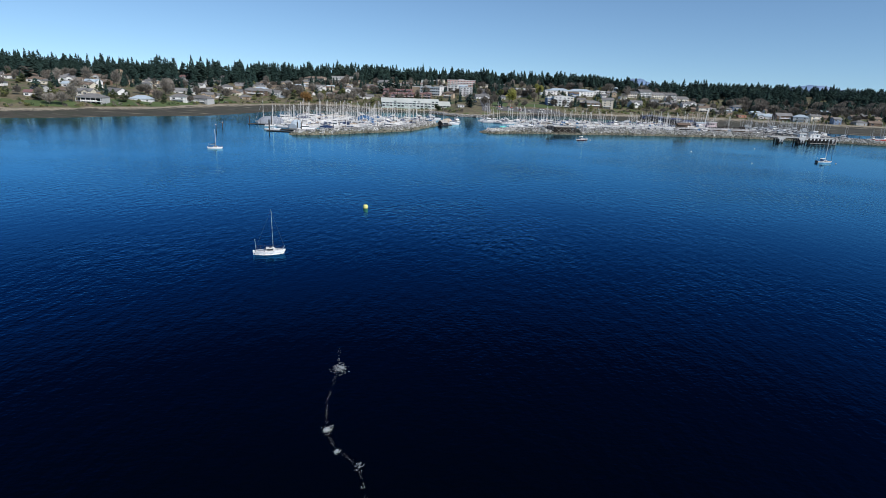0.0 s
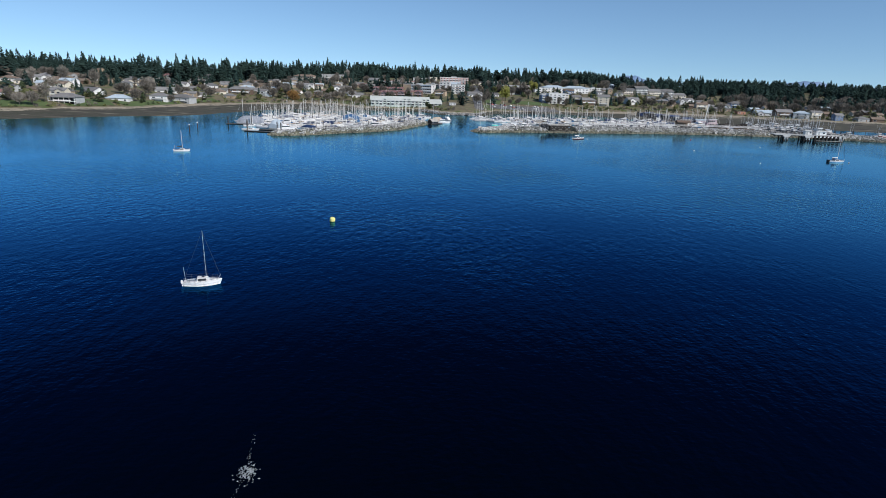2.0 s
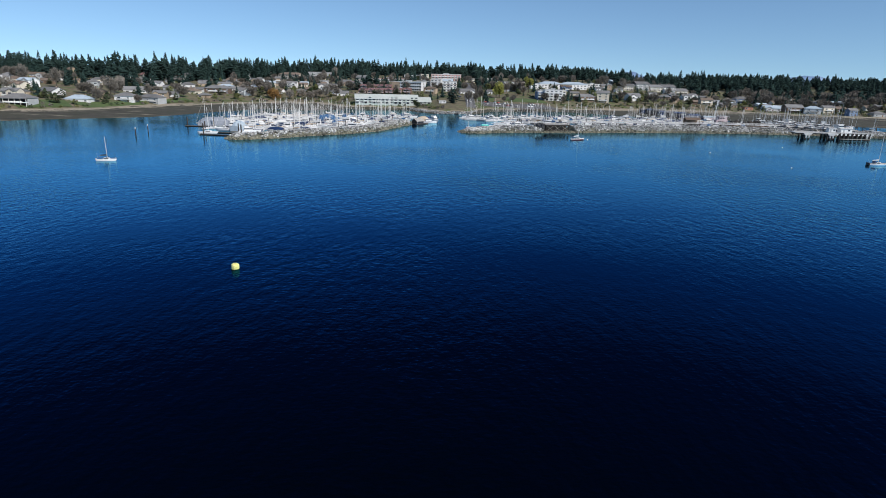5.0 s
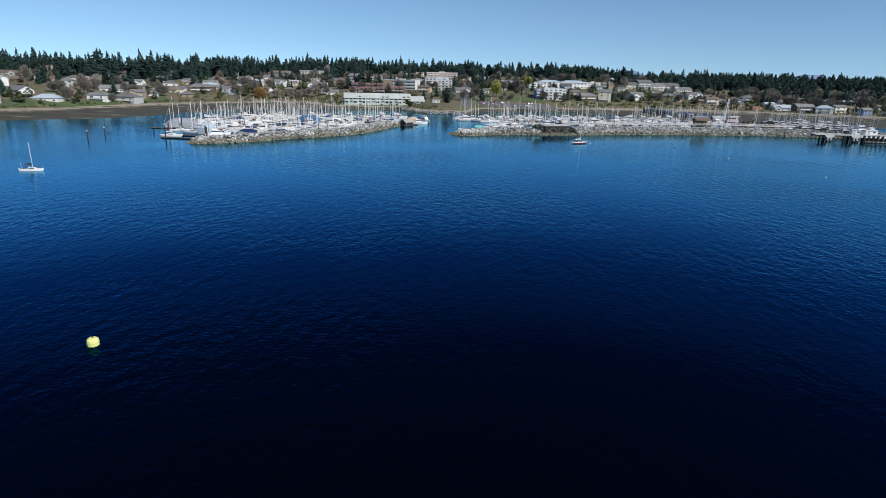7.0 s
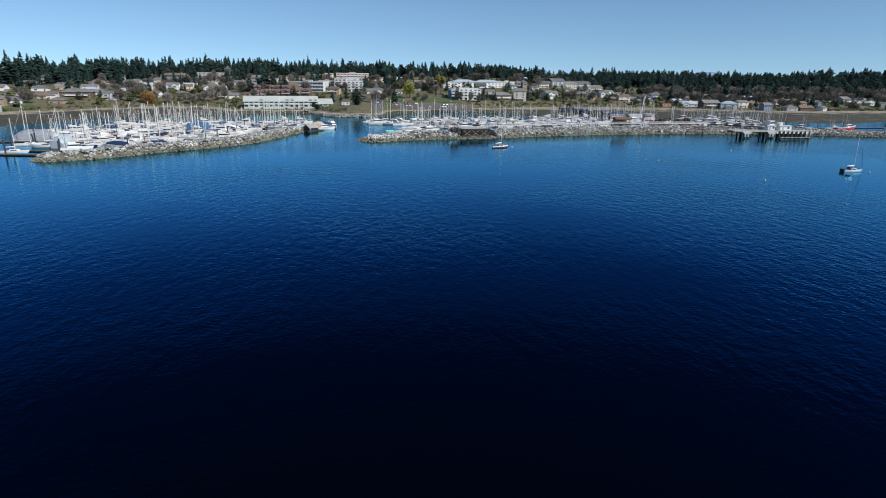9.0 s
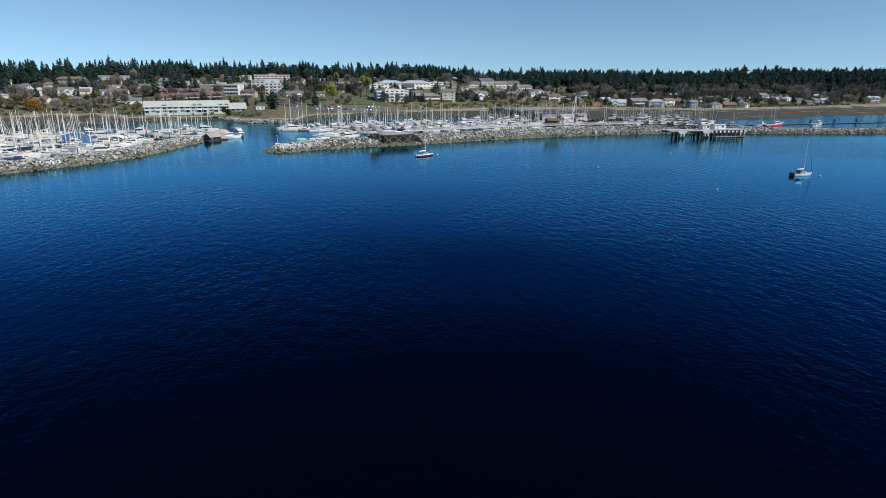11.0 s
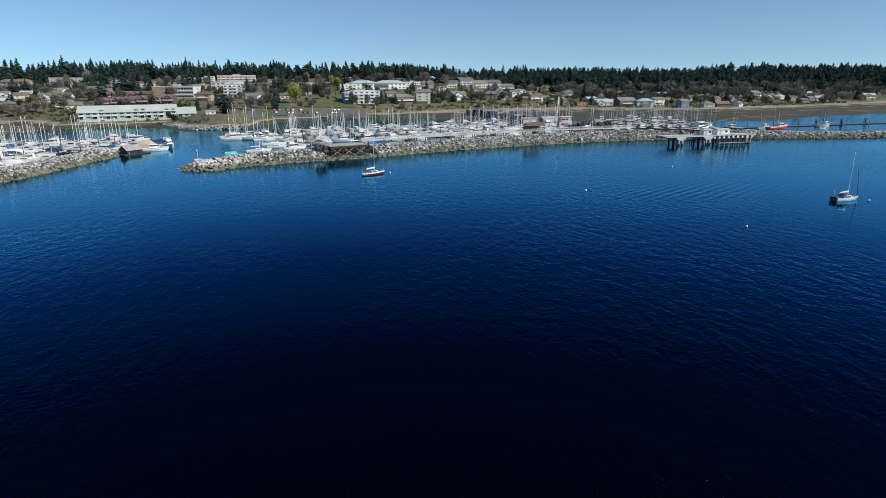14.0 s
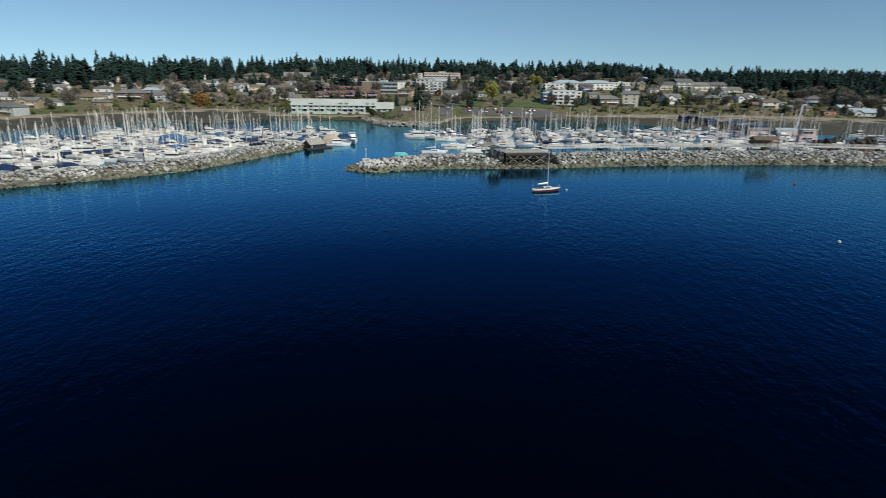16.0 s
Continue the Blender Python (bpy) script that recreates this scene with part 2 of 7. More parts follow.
M = {
    "water": water_material(),
    "ground": ground_material(),
    "rock": surface("breakwater_rock", (0.10, 0.097, 0.087), (0.50, 0.49, 0.46), 1.6, 0.12, 0.9, relief=0.12, island=0.6),
    "wet_rock": surface("weedy_rock", (0.05, 0.048, 0.034), (0.23, 0.215, 0.15), 1.4, 0.1, 0.8, relief=0.08, island=0.5),
    # needle colour carries some blue for the haze over distant trees
    "conifer": surface("conifer_needles", (0.013, 0.030, 0.027), (0.042, 0.071, 0.058), 0.25, 0.03, 0.95, island=0.28, spec=0.08),
    "bark": surface("bark", (0.05, 0.04, 0.03), (0.12, 0.095, 0.07), 2.0, 0.2, 0.9, each=0.2),
    "twig": surface("bare_twigs", (0.13, 0.117, 0.10), (0.28, 0.253, 0.215), 0.6, 0.05, 0.9, each=0.35, island=0.3, spec=0.1),
    "willow": surface("willow_catkins", (0.17, 0.17, 0.03), (0.33, 0.325, 0.075), 0.8, 0.1, 0.8, island=0.25),
    "olive": surface("budding_leaves", (0.06, 0.07, 0.02), (0.15, 0.16, 0.05), 0.8, 0.1, 0.8, each=0.2, island=0.25),
    "shrub": surface("shrub_leaves", (0.02, 0.035, 0.012), (0.055, 0.075, 0.025), 0.8, 0.1, 0.8, each=0.25, island=0.25),
    "orange_leaf": surface("russet_leaves", (0.16, 0.08, 0.02), (0.30, 0.17, 0.05), 0.8, 0.1, 0.8, island=0.25),
    "lawn": surface("lawn_grass", (0.045, 0.075, 0.018), (0.085, 0.12, 0.035), 0.5, 0.04, 0.95, relief=0.05),
    "asphalt": surface("asphalt", (0.07, 0.07, 0.072), (0.13, 0.125, 0.12), 0.8, 0.05, 0.9),
    "white": surface("white_paint", (0.55, 0.545, 0.52), (0.74, 0.735, 0.71), 1.5, 0.2, 0.5, each=0.06),
    "cream": surface("cream_stucco", (0.50, 0.45, 0.36), (0.66, 0.60, 0.48), 1.5, 0.2, 0.7, each=0.1),
    "tan": surface("tan_siding", (0.28, 0.21, 0.14), (0.42, 0.33, 0.23), 1.5, 0.2, 0.7, each=0.15),
    "greysiding": surface("grey_siding", (0.26, 0.27, 0.27), (0.40, 0.41, 0.40), 1.5, 0.2, 0.7, each=0.15),
    "bluesiding": surface("blue_siding", (0.10, 0.15, 0.24), (0.18, 0.25, 0.36), 1.5, 0.2, 0.7, each=0.15),
    "brownwood": surface("brown_siding", (0.09, 0.06, 0.04), (0.17, 0.115, 0.08), 1.5, 0.2, 0.75, each=0.2),
    "greenwall": surface("pale_green_stucco", (0.34, 0.385, 0.345), (0.48, 0.53, 0.48), 1.0, 0.15, 0.75),
    "blush": surface("pale_pink_siding", (0.42, 0.32, 0.32), (0.56, 0.45, 0.45), 1.0, 0.15, 0.7),
    "pink": surface("salmon_stucco", (0.50, 0.29, 0.25), (0.66, 0.42, 0.37), 1.0, 0.15, 0.75),
    "orange": surface("orange_siding", (0.34, 0.15, 0.095), (0.46, 0.22, 0.14), 1.0, 0.15, 0.7),
    "maroon": surface("red_tile_roof", (0.13, 0.07, 0.068), (0.24, 0.135, 0.128), 1.2, 0.15, 0.85),
    "shingle": surface("grey_shingles", (0.10, 0.10, 0.10), (0.20, 0.195, 0.185), 1.5, 0.15, 0.9, each=0.3),
    "shinglebrown": surface("brown_shingles", (0.11, 0.08, 0.06), (0.21, 0.16, 0.12), 1.5, 0.15, 0.9, each=0.25),
    "shinglegreen": surface("pale_green_roof", (0.36, 0.385, 0.35), (0.50, 0.52, 0.48), 1.0, 0.1, 0.85),
    "metalroof": surface("pale_metal_roof", (0.32, 0.38, 0.42), (0.46, 0.53, 0.57), 0.6, 0.1, 0.45),
    "tealroof": surface("teal_metal_roof", (0.03, 0.20, 0.16), (0.06, 0.30, 0.24), 0.6, 0.1, 0.5),
    "glass": surface("window_glass", (0.015, 0.02, 0.028), (0.035, 0.045, 0.055), 0.4, 0.1, 0.08, each=0.4),
    "hull": surface("white_gelcoat", (0.60, 0.585, 0.55), (0.80, 0.785, 0.75), 1.0, 0.3, 0.3, each=0.14),
    "navy": surface("navy_gelcoat", (0.012, 0.025, 0.07), (0.025, 0.05, 0.12), 1.0, 0.3, 0.3),
    "black": surface("black_paint", (0.012, 0.012, 0.014), (0.035, 0.035, 0.037), 1.0, 0.3, 0.45),
    "red": surface("red_paint", (0.42, 0.035, 0.025), (0.58, 0.07, 0.05), 1.0, 0.3, 0.45),
    "paleblue": surface("pale_blue_hull_paint", (0.16, 0.34, 0.50), (0.26, 0.48, 0.64), 1.0, 0.3, 0.35),
    "darkred": surface("dark_red_hull_paint", (0.055, 0.012, 0.014), (0.10, 0.022, 0.022), 1.0, 0.3, 0.35),
    "bluecanvas": surface("blue_canvas", (0.018, 0.075, 0.17), (0.04, 0.13, 0.26), 1.0, 0.3, 0.8, each=0.25),
    "teal": surface("teal_paint", (0.03, 0.38, 0.34), (0.07, 0.52, 0.47), 1.0, 0.3, 0.5),
    "tarp": surface("tan_canvas", (0.42, 0.33, 0.24), (0.58, 0.47, 0.36), 1.0, 0.3, 0.8),
    "greytarp": surface("grey_canvas", (0.18, 0.20, 0.225), (0.31, 0.33, 0.36), 1.0, 0.3, 0.75),
    "alu": surface("mast_aluminium", (0.50, 0.50, 0.49), (0.70, 0.70, 0.68), 0.8, 0.2, 0.4, 0.3),
    "spar": surface("cream_spar_paint", (0.60, 0.58, 0.53), (0.80, 0.78, 0.73), 0.8, 0.2, 0.5, each=0.12),
    "steel": surface("dark_steel", (0.05, 0.05, 0.055), (0.12, 0.12, 0.125), 1.0, 0.3, 0.5, 0.4),
    "timber": surface("weathered_planks", (0.24, 0.22, 0.19), (0.42, 0.39, 0.34), 2.0, 0.2, 0.9, each=0.15),
    "paleplank": surface("bleached_planks", (0.38, 0.37, 0.35), (0.60, 0.59, 0.56), 2.0, 0.2, 0.85, each=0.08),
    # dark planks that set off the white hulls
    "dockplank": surface("dark_dock_planks", (0.05, 0.045, 0.04), (0.11, 0.10, 0.088), 2.0, 0.2, 0.85, each=0.15),
    "pile": surface("creosoted_timber", (0.018, 0.015, 0.012), (0.06, 0.048, 0.038), 1.5, 0.3, 0.85, each=0.3),
    "concrete": surface("pale_concrete", (0.36, 0.35, 0.33), (0.54, 0.53, 0.50), 1.0, 0.2, 0.85),
    "teak": surface("teak_trim", (0.12, 0.07, 0.035), (0.22, 0.13, 0.07), 2.0, 0.3, 0.6),
    "yellow": surface("yellow_buoy_paint", (0.60, 0.56, 0.16), (0.80, 0.76, 0.30), 2.0, 0.5, 0.5),
    "foam": surface("sea_foam", (0.14, 0.16, 0.16), (0.34, 0.36, 0.36), 2.0, 0.5, 0.8),
    "tyre": surface("tyre_rubber", (0.015, 0.015, 0.015), (0.03, 0.03, 0.03), 2.0, 0.5, 0.8),
    # snow coloured blue to carry the haze of distance
    "snow": surface("hazy_snow_peaks", (0.08, 0.16, 0.30), (0.26, 0.36, 0.50), 0.004, 0.002, 0.9),
}


# ---- mesh helpers ----
def finish(name, bm, mat):
    me = bpy.data.meshes.new(name)
    bm.to_mesh(me)
    bm.free()
    me.materials.append(M[mat])
    return me


def part(name, bm, mat, parent, label="", at=None):
    ob = new(name, finish(name, bm, mat))
    ob.parent = parent
    if at is not None:
        ob.matrix_basis = at
    return tagged(ob, label)


def thing(name, label, category, m, group="", kind=""):
    ob = new(name)
    ob.matrix_basis = m
    ob.empty_display_size = 0.5
    return tagged(ob, label, category, group, kind)


def structure(name, bm, mat, label="", category=""):
    return tagged(new(name, finish(name, bm, mat)), label, category, "", "structure")


def box(bm, x0, y0, z0, x1, y1, z1, bevel=0.0):
    r = bmesh.ops.create_cube(bm, size=1.0, matrix=Matrix.LocRotScale(((x0 + x1) / 2, (y0 + y1) / 2, (z0 + z1) / 2), None, (x1 - x0, y1 - y0, z1 - z0)))
    if bevel:
        es = list({e for v in r["verts"] for e in v.link_edges})
        bmesh.ops.bevel(bm, geom=es, offset=bevel, segments=1, affect="EDGES")
    return bm


def boxes(*rows):
    bm = bmesh.new()
    for r in rows:
        box(bm, *r)
    return bm


def rod(bm, a, b, r0, r1=None, n=6):
    a, b = Vector(a), Vector(b)
    d = b - a
    m = Matrix.Translation((a + b) / 2) @ d.to_track_quat("Z", "Y").to_matrix().to_4x4()
    bmesh.ops.create_cone(bm, cap_ends=True, segments=n, radius1=r0, radius2=r0 if r1 is None else r1, depth=d.length, matrix=m)
    return bm


def rods(*rows):
    bm = bmesh.new()
    for r in rows:
        rod(bm, *r)
    return bm


def loft(bm, rings, close=True, cap=True):
    vs = [[bm.verts.new(p) for p in ring] for ring in rings]
    k = len(rings[0])
    for a, b in zip(vs, vs[1:]):
        for i in range(k if close else k - 1):
            j = (i + 1) % k
            bm.faces.new((a[i], a[j], b[j], b[i]))
    if cap:
        for ring, flip in ((vs[0], True), (vs[-1], False)):
            bm.faces.new(list(reversed(ring)) if flip else ring)
    return bm


def prism(bm, outline, z0, z1):
    """An upright block over a plan outline (counter-clockwise)."""
    return loft(bm, [[(x, y, z0) for x, y in outline], [(x, y, z1) for x, y in outline]])


def joined(name, verts, faces, mat, label, category, smooth=False, kind="stuff"):
    me = bpy.data.meshes.new(name)
    me.from_pydata(verts.tolist(), [], faces.tolist())
    me.materials.append(M[mat])
    if smooth:
        me.polygons.foreach_set("use_smooth", [True] * len(me.polygons))
    return tagged(new(name, me), label, category, "", kind)


def scatter(protos, rows):
    """Joins copies of (verts, faces) prototypes: rows of prototype, x, y, z, turn, wide, high."""
    vs, fs, k = [], [], 0
    for p, x, y, z, a, w, h in rows:
        v, f = protos[p]
        c, s = math.cos(a) * w, math.sin(a) * w
        vs.append(np.stack([v[:, 0] * c - v[:, 1] * s + x, v[:, 0] * s + v[:, 1] * c + y, v[:, 2] * h + z], 1))
        fs.append(f + k)
        k += len(v)
    return np.concatenate(vs), np.concatenate(fs)


# ---- the lie of the land ----
SHORE = np.array([(-700, 200), (-420, 370), (-319, 456), (-300, 490), (-272, 521), (-252, 590), (-228, 645), (-200, 690), (-160, 735),
                  (-112, 728), (-84, 668), (-18, 676), (8, 622), (40, 622), (52, 668), (100, 700), (140, 716), (229, 754), (288, 755),
                  (351, 752), (402, 729), (467, 690), (587, 700), (769, 738), (1200, 760), (2600, 760), (5200, 760)], float)


def inland(x, y):
    """Metres inland (positive) or seaward of the top of the beach."""
    x, y = np.atleast_1d(np.asarray(x, float)), np.atleast_1d(np.asarray(y, float))
    best, side = np.full(x.shape, 1e9), np.zeros(x.shape)
    for (ax, ay), (bx, by) in zip(SHORE, SHORE[1:]):
        dx, dy = bx - ax, by - ay
        u = np.clip(((x - ax) * dx + (y - ay) * dy) / (dx * dx + dy * dy), 0, 1)
        d = np.hypot(x - ax - u * dx, y - ay - u * dy)
        s = dx * (y - ay) - dy * (x - ax)
        near = d < best - 1e-6
        best, side = np.where(near, d, best), np.where(near, s, side)
    return np.where(side > 0, best, -best)


def height(x, y):
    x, y = np.atleast_1d(np.asarray(x, float)), np.atleast_1d(np.asarray(y, float))
    d = inland(x, y)
    flat = np.interp(x, [-420, -319, -254, -190, -112, -84, 40, 140, 229, 300, 350, 400, 480, 770], [60, 65, 70, 85, 60, 12, 6, 10, 130, 168, 170, 160, 115, 120])
    sea = np.where(d > -flat, 2.5 * (1 + d / flat), np.maximum(-6, (d + flat) * 0.08))
    p = np.maximum(d, 0)
    rise = 1 - np.exp(-p / 40)
    hill = 6 * rise + 0.063 * np.minimum(p, 420) + 0.008 * np.clip(p - 420, 0, 500)
    low = 1.2 * rise + 0.018 * np.minimum(p, 650) + 0.00005 * np.minimum(p, 650) ** 2
    k = np.clip((x - 300) / 130, 0, 1)
    k = k * k * (3 - 2 * k)
    swell = 1.2 * np.sin(x / 61 + 1.3) * np.sin(y / 73) * np.clip(p / 80, 0, 1)
    return np.where(d > 0, 2.5 + hill * (1 - k) + low * k + swell, sea)


def land(x, y):
    return float(height(x, y)[0])


# ---- sea and land ----
bm = bmesh.new()
bmesh.ops.create_grid(bm, x_segments=2, y_segments=2, size=5000)
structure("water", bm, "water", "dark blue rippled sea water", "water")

xs = np.concatenate([np.linspace(-5000, -900, 14), np.arange(-860, 1000, 8.0), np.linspace(1030, 5000, 22)])
ys = np.concatenate([np.arange(180, 1150, 7.0), np.linspace(1165, 2000, 34), np.linspace(2100, 4900, 12)])
gx, gy = np.meshgrid(xs, ys)
gz = height(gx.ravel(), gy.ravel())
idx = np.arange(len(xs) * len(ys)).reshape(len(ys), len(xs))
quads = np.stack([idx[:-1, :-1], idx[:-1, 1:], idx[1:, 1:], idx[1:, :-1]], -1).reshape(-1, 4)
joined("ground", np.stack([gx.ravel(), gy.ravel(), gz], 1), quads, "ground", "tidal mud flats, pale beach and grassy hillside", "ground", True, "structure")

# faint snowy mountains far behind the ridge, distance haze put into their blue colour
def mountains(name, x0, x1, y, low, high, seed):
    xs = np.linspace(x0, x1, 70)
    edge = np.sin(np.linspace(0, math.pi, 70)) ** 0.6
    crest = np.array([low + (high - low) * (0.5 + 0.5 * noise.fractal((x / 260, seed, 0), 0.8, 2.1, 5)) for x in xs]) * edge
    rows = [np.stack([xs, np.full(70, y + k * 60.0), crest * f], 1) for k, f in ((-2, 0.0), (-1, 0.55), (0, 1.0), (2, 0.0))]
    i = np.arange(280).reshape(4, 70)
    q = np.stack([i[:-1, :-1], i[:-1, 1:], i[1:, 1:], i[1:, :-1]], -1).reshape(-1, 4)
    joined(name, np.concatenate(rows), q, "snow", "faint haze-blue snow-capped mountains on the horizon", "mountains", True, "structure")


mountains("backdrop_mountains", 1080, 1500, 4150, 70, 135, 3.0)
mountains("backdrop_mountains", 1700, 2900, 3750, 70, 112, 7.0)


# ---- rubble-mound breakwaters ----
def rock_shape(seed):
    rnd = random.Random(seed)
    bm = bmesh.new()
    bmesh.ops.create_icosphere(bm, subdivisions=1, radius=0.5)
    q = Vector((rnd.random() * 9, rnd.random() * 9, rnd.random() * 9))
    for v in bm.verts:
        v.co *= 1 + 0.8 * noise.noise(v.co * 2.6 + q)
        v.co.x *= 1.35
        v.co.z *= 0.72
    bmesh.ops.rotate(bm, verts=bm.verts, cent=(0, 0, 0), matrix=Euler((rnd.uniform(-0.8, 0.8), rnd.uniform(-0.8, 0.8), rnd.uniform(0, 6))).to_matrix())
    me = bpy.data.meshes.new("rock")
    bm.to_mesh(me)
    bm.free()
    return me


ROCKS = [rock_shape(k) for k in range(8)]
ROCKV = [(np.array([v.co[:] for v in me.vertices]), np.array([p.vertices[:] for p in me.polygons])) for me in ROCKS]
for me in ROCKS:
    me.materials.append(M["rock"])


def along(line, step):
    out = []
    for (ax, ay), (bx, by) in zip(line, line[1:]):
        n = max(1, int(math.hypot(bx - ax, by - ay) / step))
        out += [(ax + (bx - ax) * k / n, ay + (by - ay) * k / n) for k in range(n)]
    return out + [line[-1]]


def breakwater(name, line, crests, half, label, near=None, hollow=None):
    """line: the middle of the crest in plan; crests: its height at each corner; half: half the width at the water."""
    pts = along(line, 4.0)
    s = [0.0]
    for a, b in zip(pts, pts[1:]):
        s.append(s[-1] + math.hypot(b[0] - a[0], b[1] - a[1]))
    sc = [0.0]
    for a, b in zip(line, line[1:]):
        sc.append(sc[-1] + math.hypot(b[0] - a[0], b[1] - a[1]))
    crest = np.interp(s, np.array(sc) * s[-1] / sc[-1], crests)
    if hollow:
        crest = np.array([0.7 if hollow[0] < p[0] < hollow[1] else c for p, c in zip(pts, crest)])
    bm, rings, profile = bmesh.new(), [], []
    for k, (x, y) in enumerate(pts):
        a, b = pts[max(k - 1, 0)], pts[min(k + 1, len(pts) - 1)]
        d = Vector((b[0] - a[0], b[1] - a[1])).normalized()
        nx, ny = -d.y, d.x
        profile.append((x, y, nx, ny, crest[k]))
        top = crest[k] - 0.8
        rings.append([(x + nx * o, y + ny * o, z) for o, z in ((-half * 1.3, -1.5), (-2.2, top), (2.2, top), (half * 1.3, -1.5))])
    core = structure(name, loft(bm, rings), "wet_rock", label, "breakwater")
    rnd, dry, wet, singles = random.Random(name), [], [], []
    for (x, y, nx, ny, top) in profile:
        count = int(4.0 * (2 * half + 5) / 0.72)
        for _ in range(count):
            o = rnd.uniform(-half - 0.6, half + 0.6)
            t = rnd.uniform(-2, 2)
            z = top - 0.35 if abs(o) < 2.4 else top - (abs(o) - 2.4) / (half - 2.4) * (top + 0.2) - 0.3
            size = rnd.uniform(0.58, 1.18) * (1.4 if z < 1.5 else 1.0) * (1.0 if rnd.random() < 0.85 else 1.4)
            row = (rnd.randrange(8), x + nx * o + ny * t, y + ny * o - nx * t, z + rnd.uniform(-0.25, 0.3), rnd.uniform(0, 6.3), size, size * rnd.uniform(0.8, 1.15))
            if z < 1.15 + rnd.uniform(-0.5, 0.5):
                wet.append(row)
            elif near and near[0] < row[1] < near[1] and o < 1 and len(singles) < 170:
                singles.append(row)
            else:
                dry.append(row)
    # rounded heads
    for (x, y, nx, ny, top), sign in ((profile[0], -1), (profile[-1], 1)):
        dx, dy = ny * sign, -nx * sign
        for _ in range(260):
            a, r = rnd.uniform(-1.6, 1.6), math.sqrt(rnd.random()) * (half + 0.4)
            px, py = x + dx * math.cos(a) * r + nx * math.sin(a) * r, y + dy * math.cos(a) * r + ny * math.sin(a) * r
            z = top - 0.35 if r < 2.4 else top - (r - 2.4) / (half - 2.4) * (top + 0.2) - 0.3
            size = rnd.uniform(0.8, 1.7)
            (wet if z < 1.15 else dry).append((rnd.randrange(8), px, py, z, rnd.uniform(0, 6.3), size, size))
    for rows, mat, nm in ((dry, "rock", "rubble"), (wet, "wet_rock", "weedy_rubble")):
        v, f = scatter(ROCKV, rows)
        ob = joined(nm, v, f, mat, "", "")
        ob.parent = core
    for p, x, y, z, a, w, h in singles:
        ob = new("rock", ROCKS[p])
        ob.parent = core
        ob.matrix_basis = Matrix.LocRotScale((x, y, z), Euler((0, 0, a)), (w, w, h))
    return core


LEFT_WALL = [(-88, 356), (-78, 361), (-62, 381), (-44, 397), (-32, 414), (-25, 436), (-20, 455), (-15, 470), (-14, 482)]
RIGHT_WALL = [(33, 424), (45, 432), (62, 437), (90, 441), (106, 447), (134, 456), (162, 461), (194, 466), (228, 468), (260, 465), (298, 456), (332, 443), (368, 436), (440, 430), (560, 428)]
breakwater("breakwater_west", LEFT_WALL, [2.6, 3.0, 3.2, 3.2, 3.2, 3.2, 3.2, 3.2, 2.6], 7.2, "grey rubble-stone breakwater with a dark weedy foot")
breakwater("breakwater_east", RIGHT_WALL, [2.8, 3.4, 3.8, 4.0, 4.0, 4.0, 4.0, 4.0, 4.0, 4.0, 3.6, 2.6, 2.2, 2.2, 2.2], 10.6, "long grey rubble-stone breakwater with a dark weedy foot", (22, 70), (76, 98))
# stone bank below the lawn at the harbour's head
bank = [(-18, 664), (-14, 655), (2, 622), (10, 615), (24, 614), (40, 616), (46, 640)]
rnd, rows = random.Random(5), []
for x, y in along(bank, 1.1):
    for k in range(5):
        u = rnd.uniform(0, 4)
        rows.append((rnd.randrange(8), x + rnd.uniform(-1, 1), y - 2 + u, 0.1 + u * 0.55, rnd.uniform(0, 6), rnd.uniform(0.9, 1.7), rnd.uniform(0.9, 1.5)))
v, f = scatter(ROCKV, rows)
joined("stone_bank", v, f, "rock", "grey boulders along the harbour bank", "boulders")


# ---- trees ----
def conifer_shape(seed, tiers=11, fat=1.0):
    """A ragged spruce, 1 m tall: tiers of drooping pointed boughs round a stem."""
    rnd, v, f = random.Random(seed), [], []

    def tri(a, b, c):
        k = len(v)
        v.extend((a, b, c))
        f.append((k, k + 1, k + 2))
    for i in range(tiers):
        u = i / (tiers - 1)
        z, r = 0.06 + 0.90 * u, (0.21 * (1 - u) ** 0.75 + 0.014) * fat * rnd.uniform(0.75, 1.2)
        n = max(4, int(7.5 - 3 * u))
        a0 = rnd.uniform(0, 6)
        for k in range(n):
            a, w = a0 + 6.283 * k / n + rnd.uniform(-0.25, 0.25), 6.283 / n * 0.62
            q = r * rnd.uniform(0.7, 1.25)
            drop, lift = 0.07 * rnd.uniform(0.6, 1.4), 0.085 * (1.15 - u)
            tip = (math.cos(a) * q, math.sin(a) * q, z - drop)
            left, right = [(math.cos(b) * q * 0.55, math.sin(b) * q * 0.55, z - drop * 0.4) for b in (a - w, a + w)]
            apex = (0, 0, z + lift)
            tri(apex, left, tip), tri(apex, tip, right)
    tri((-0.01, 0, 0), (0.01, 0, 0), (0, 0.0, 0.98)), tri((0, -0.01, 0), (0, 0.01, 0), (0, 0, 0.98))
    tri((-0.012, 0, 0.9), (0.012, 0, 0.9), (0, 0, 1.0))
    return np.array(v), np.array(f)


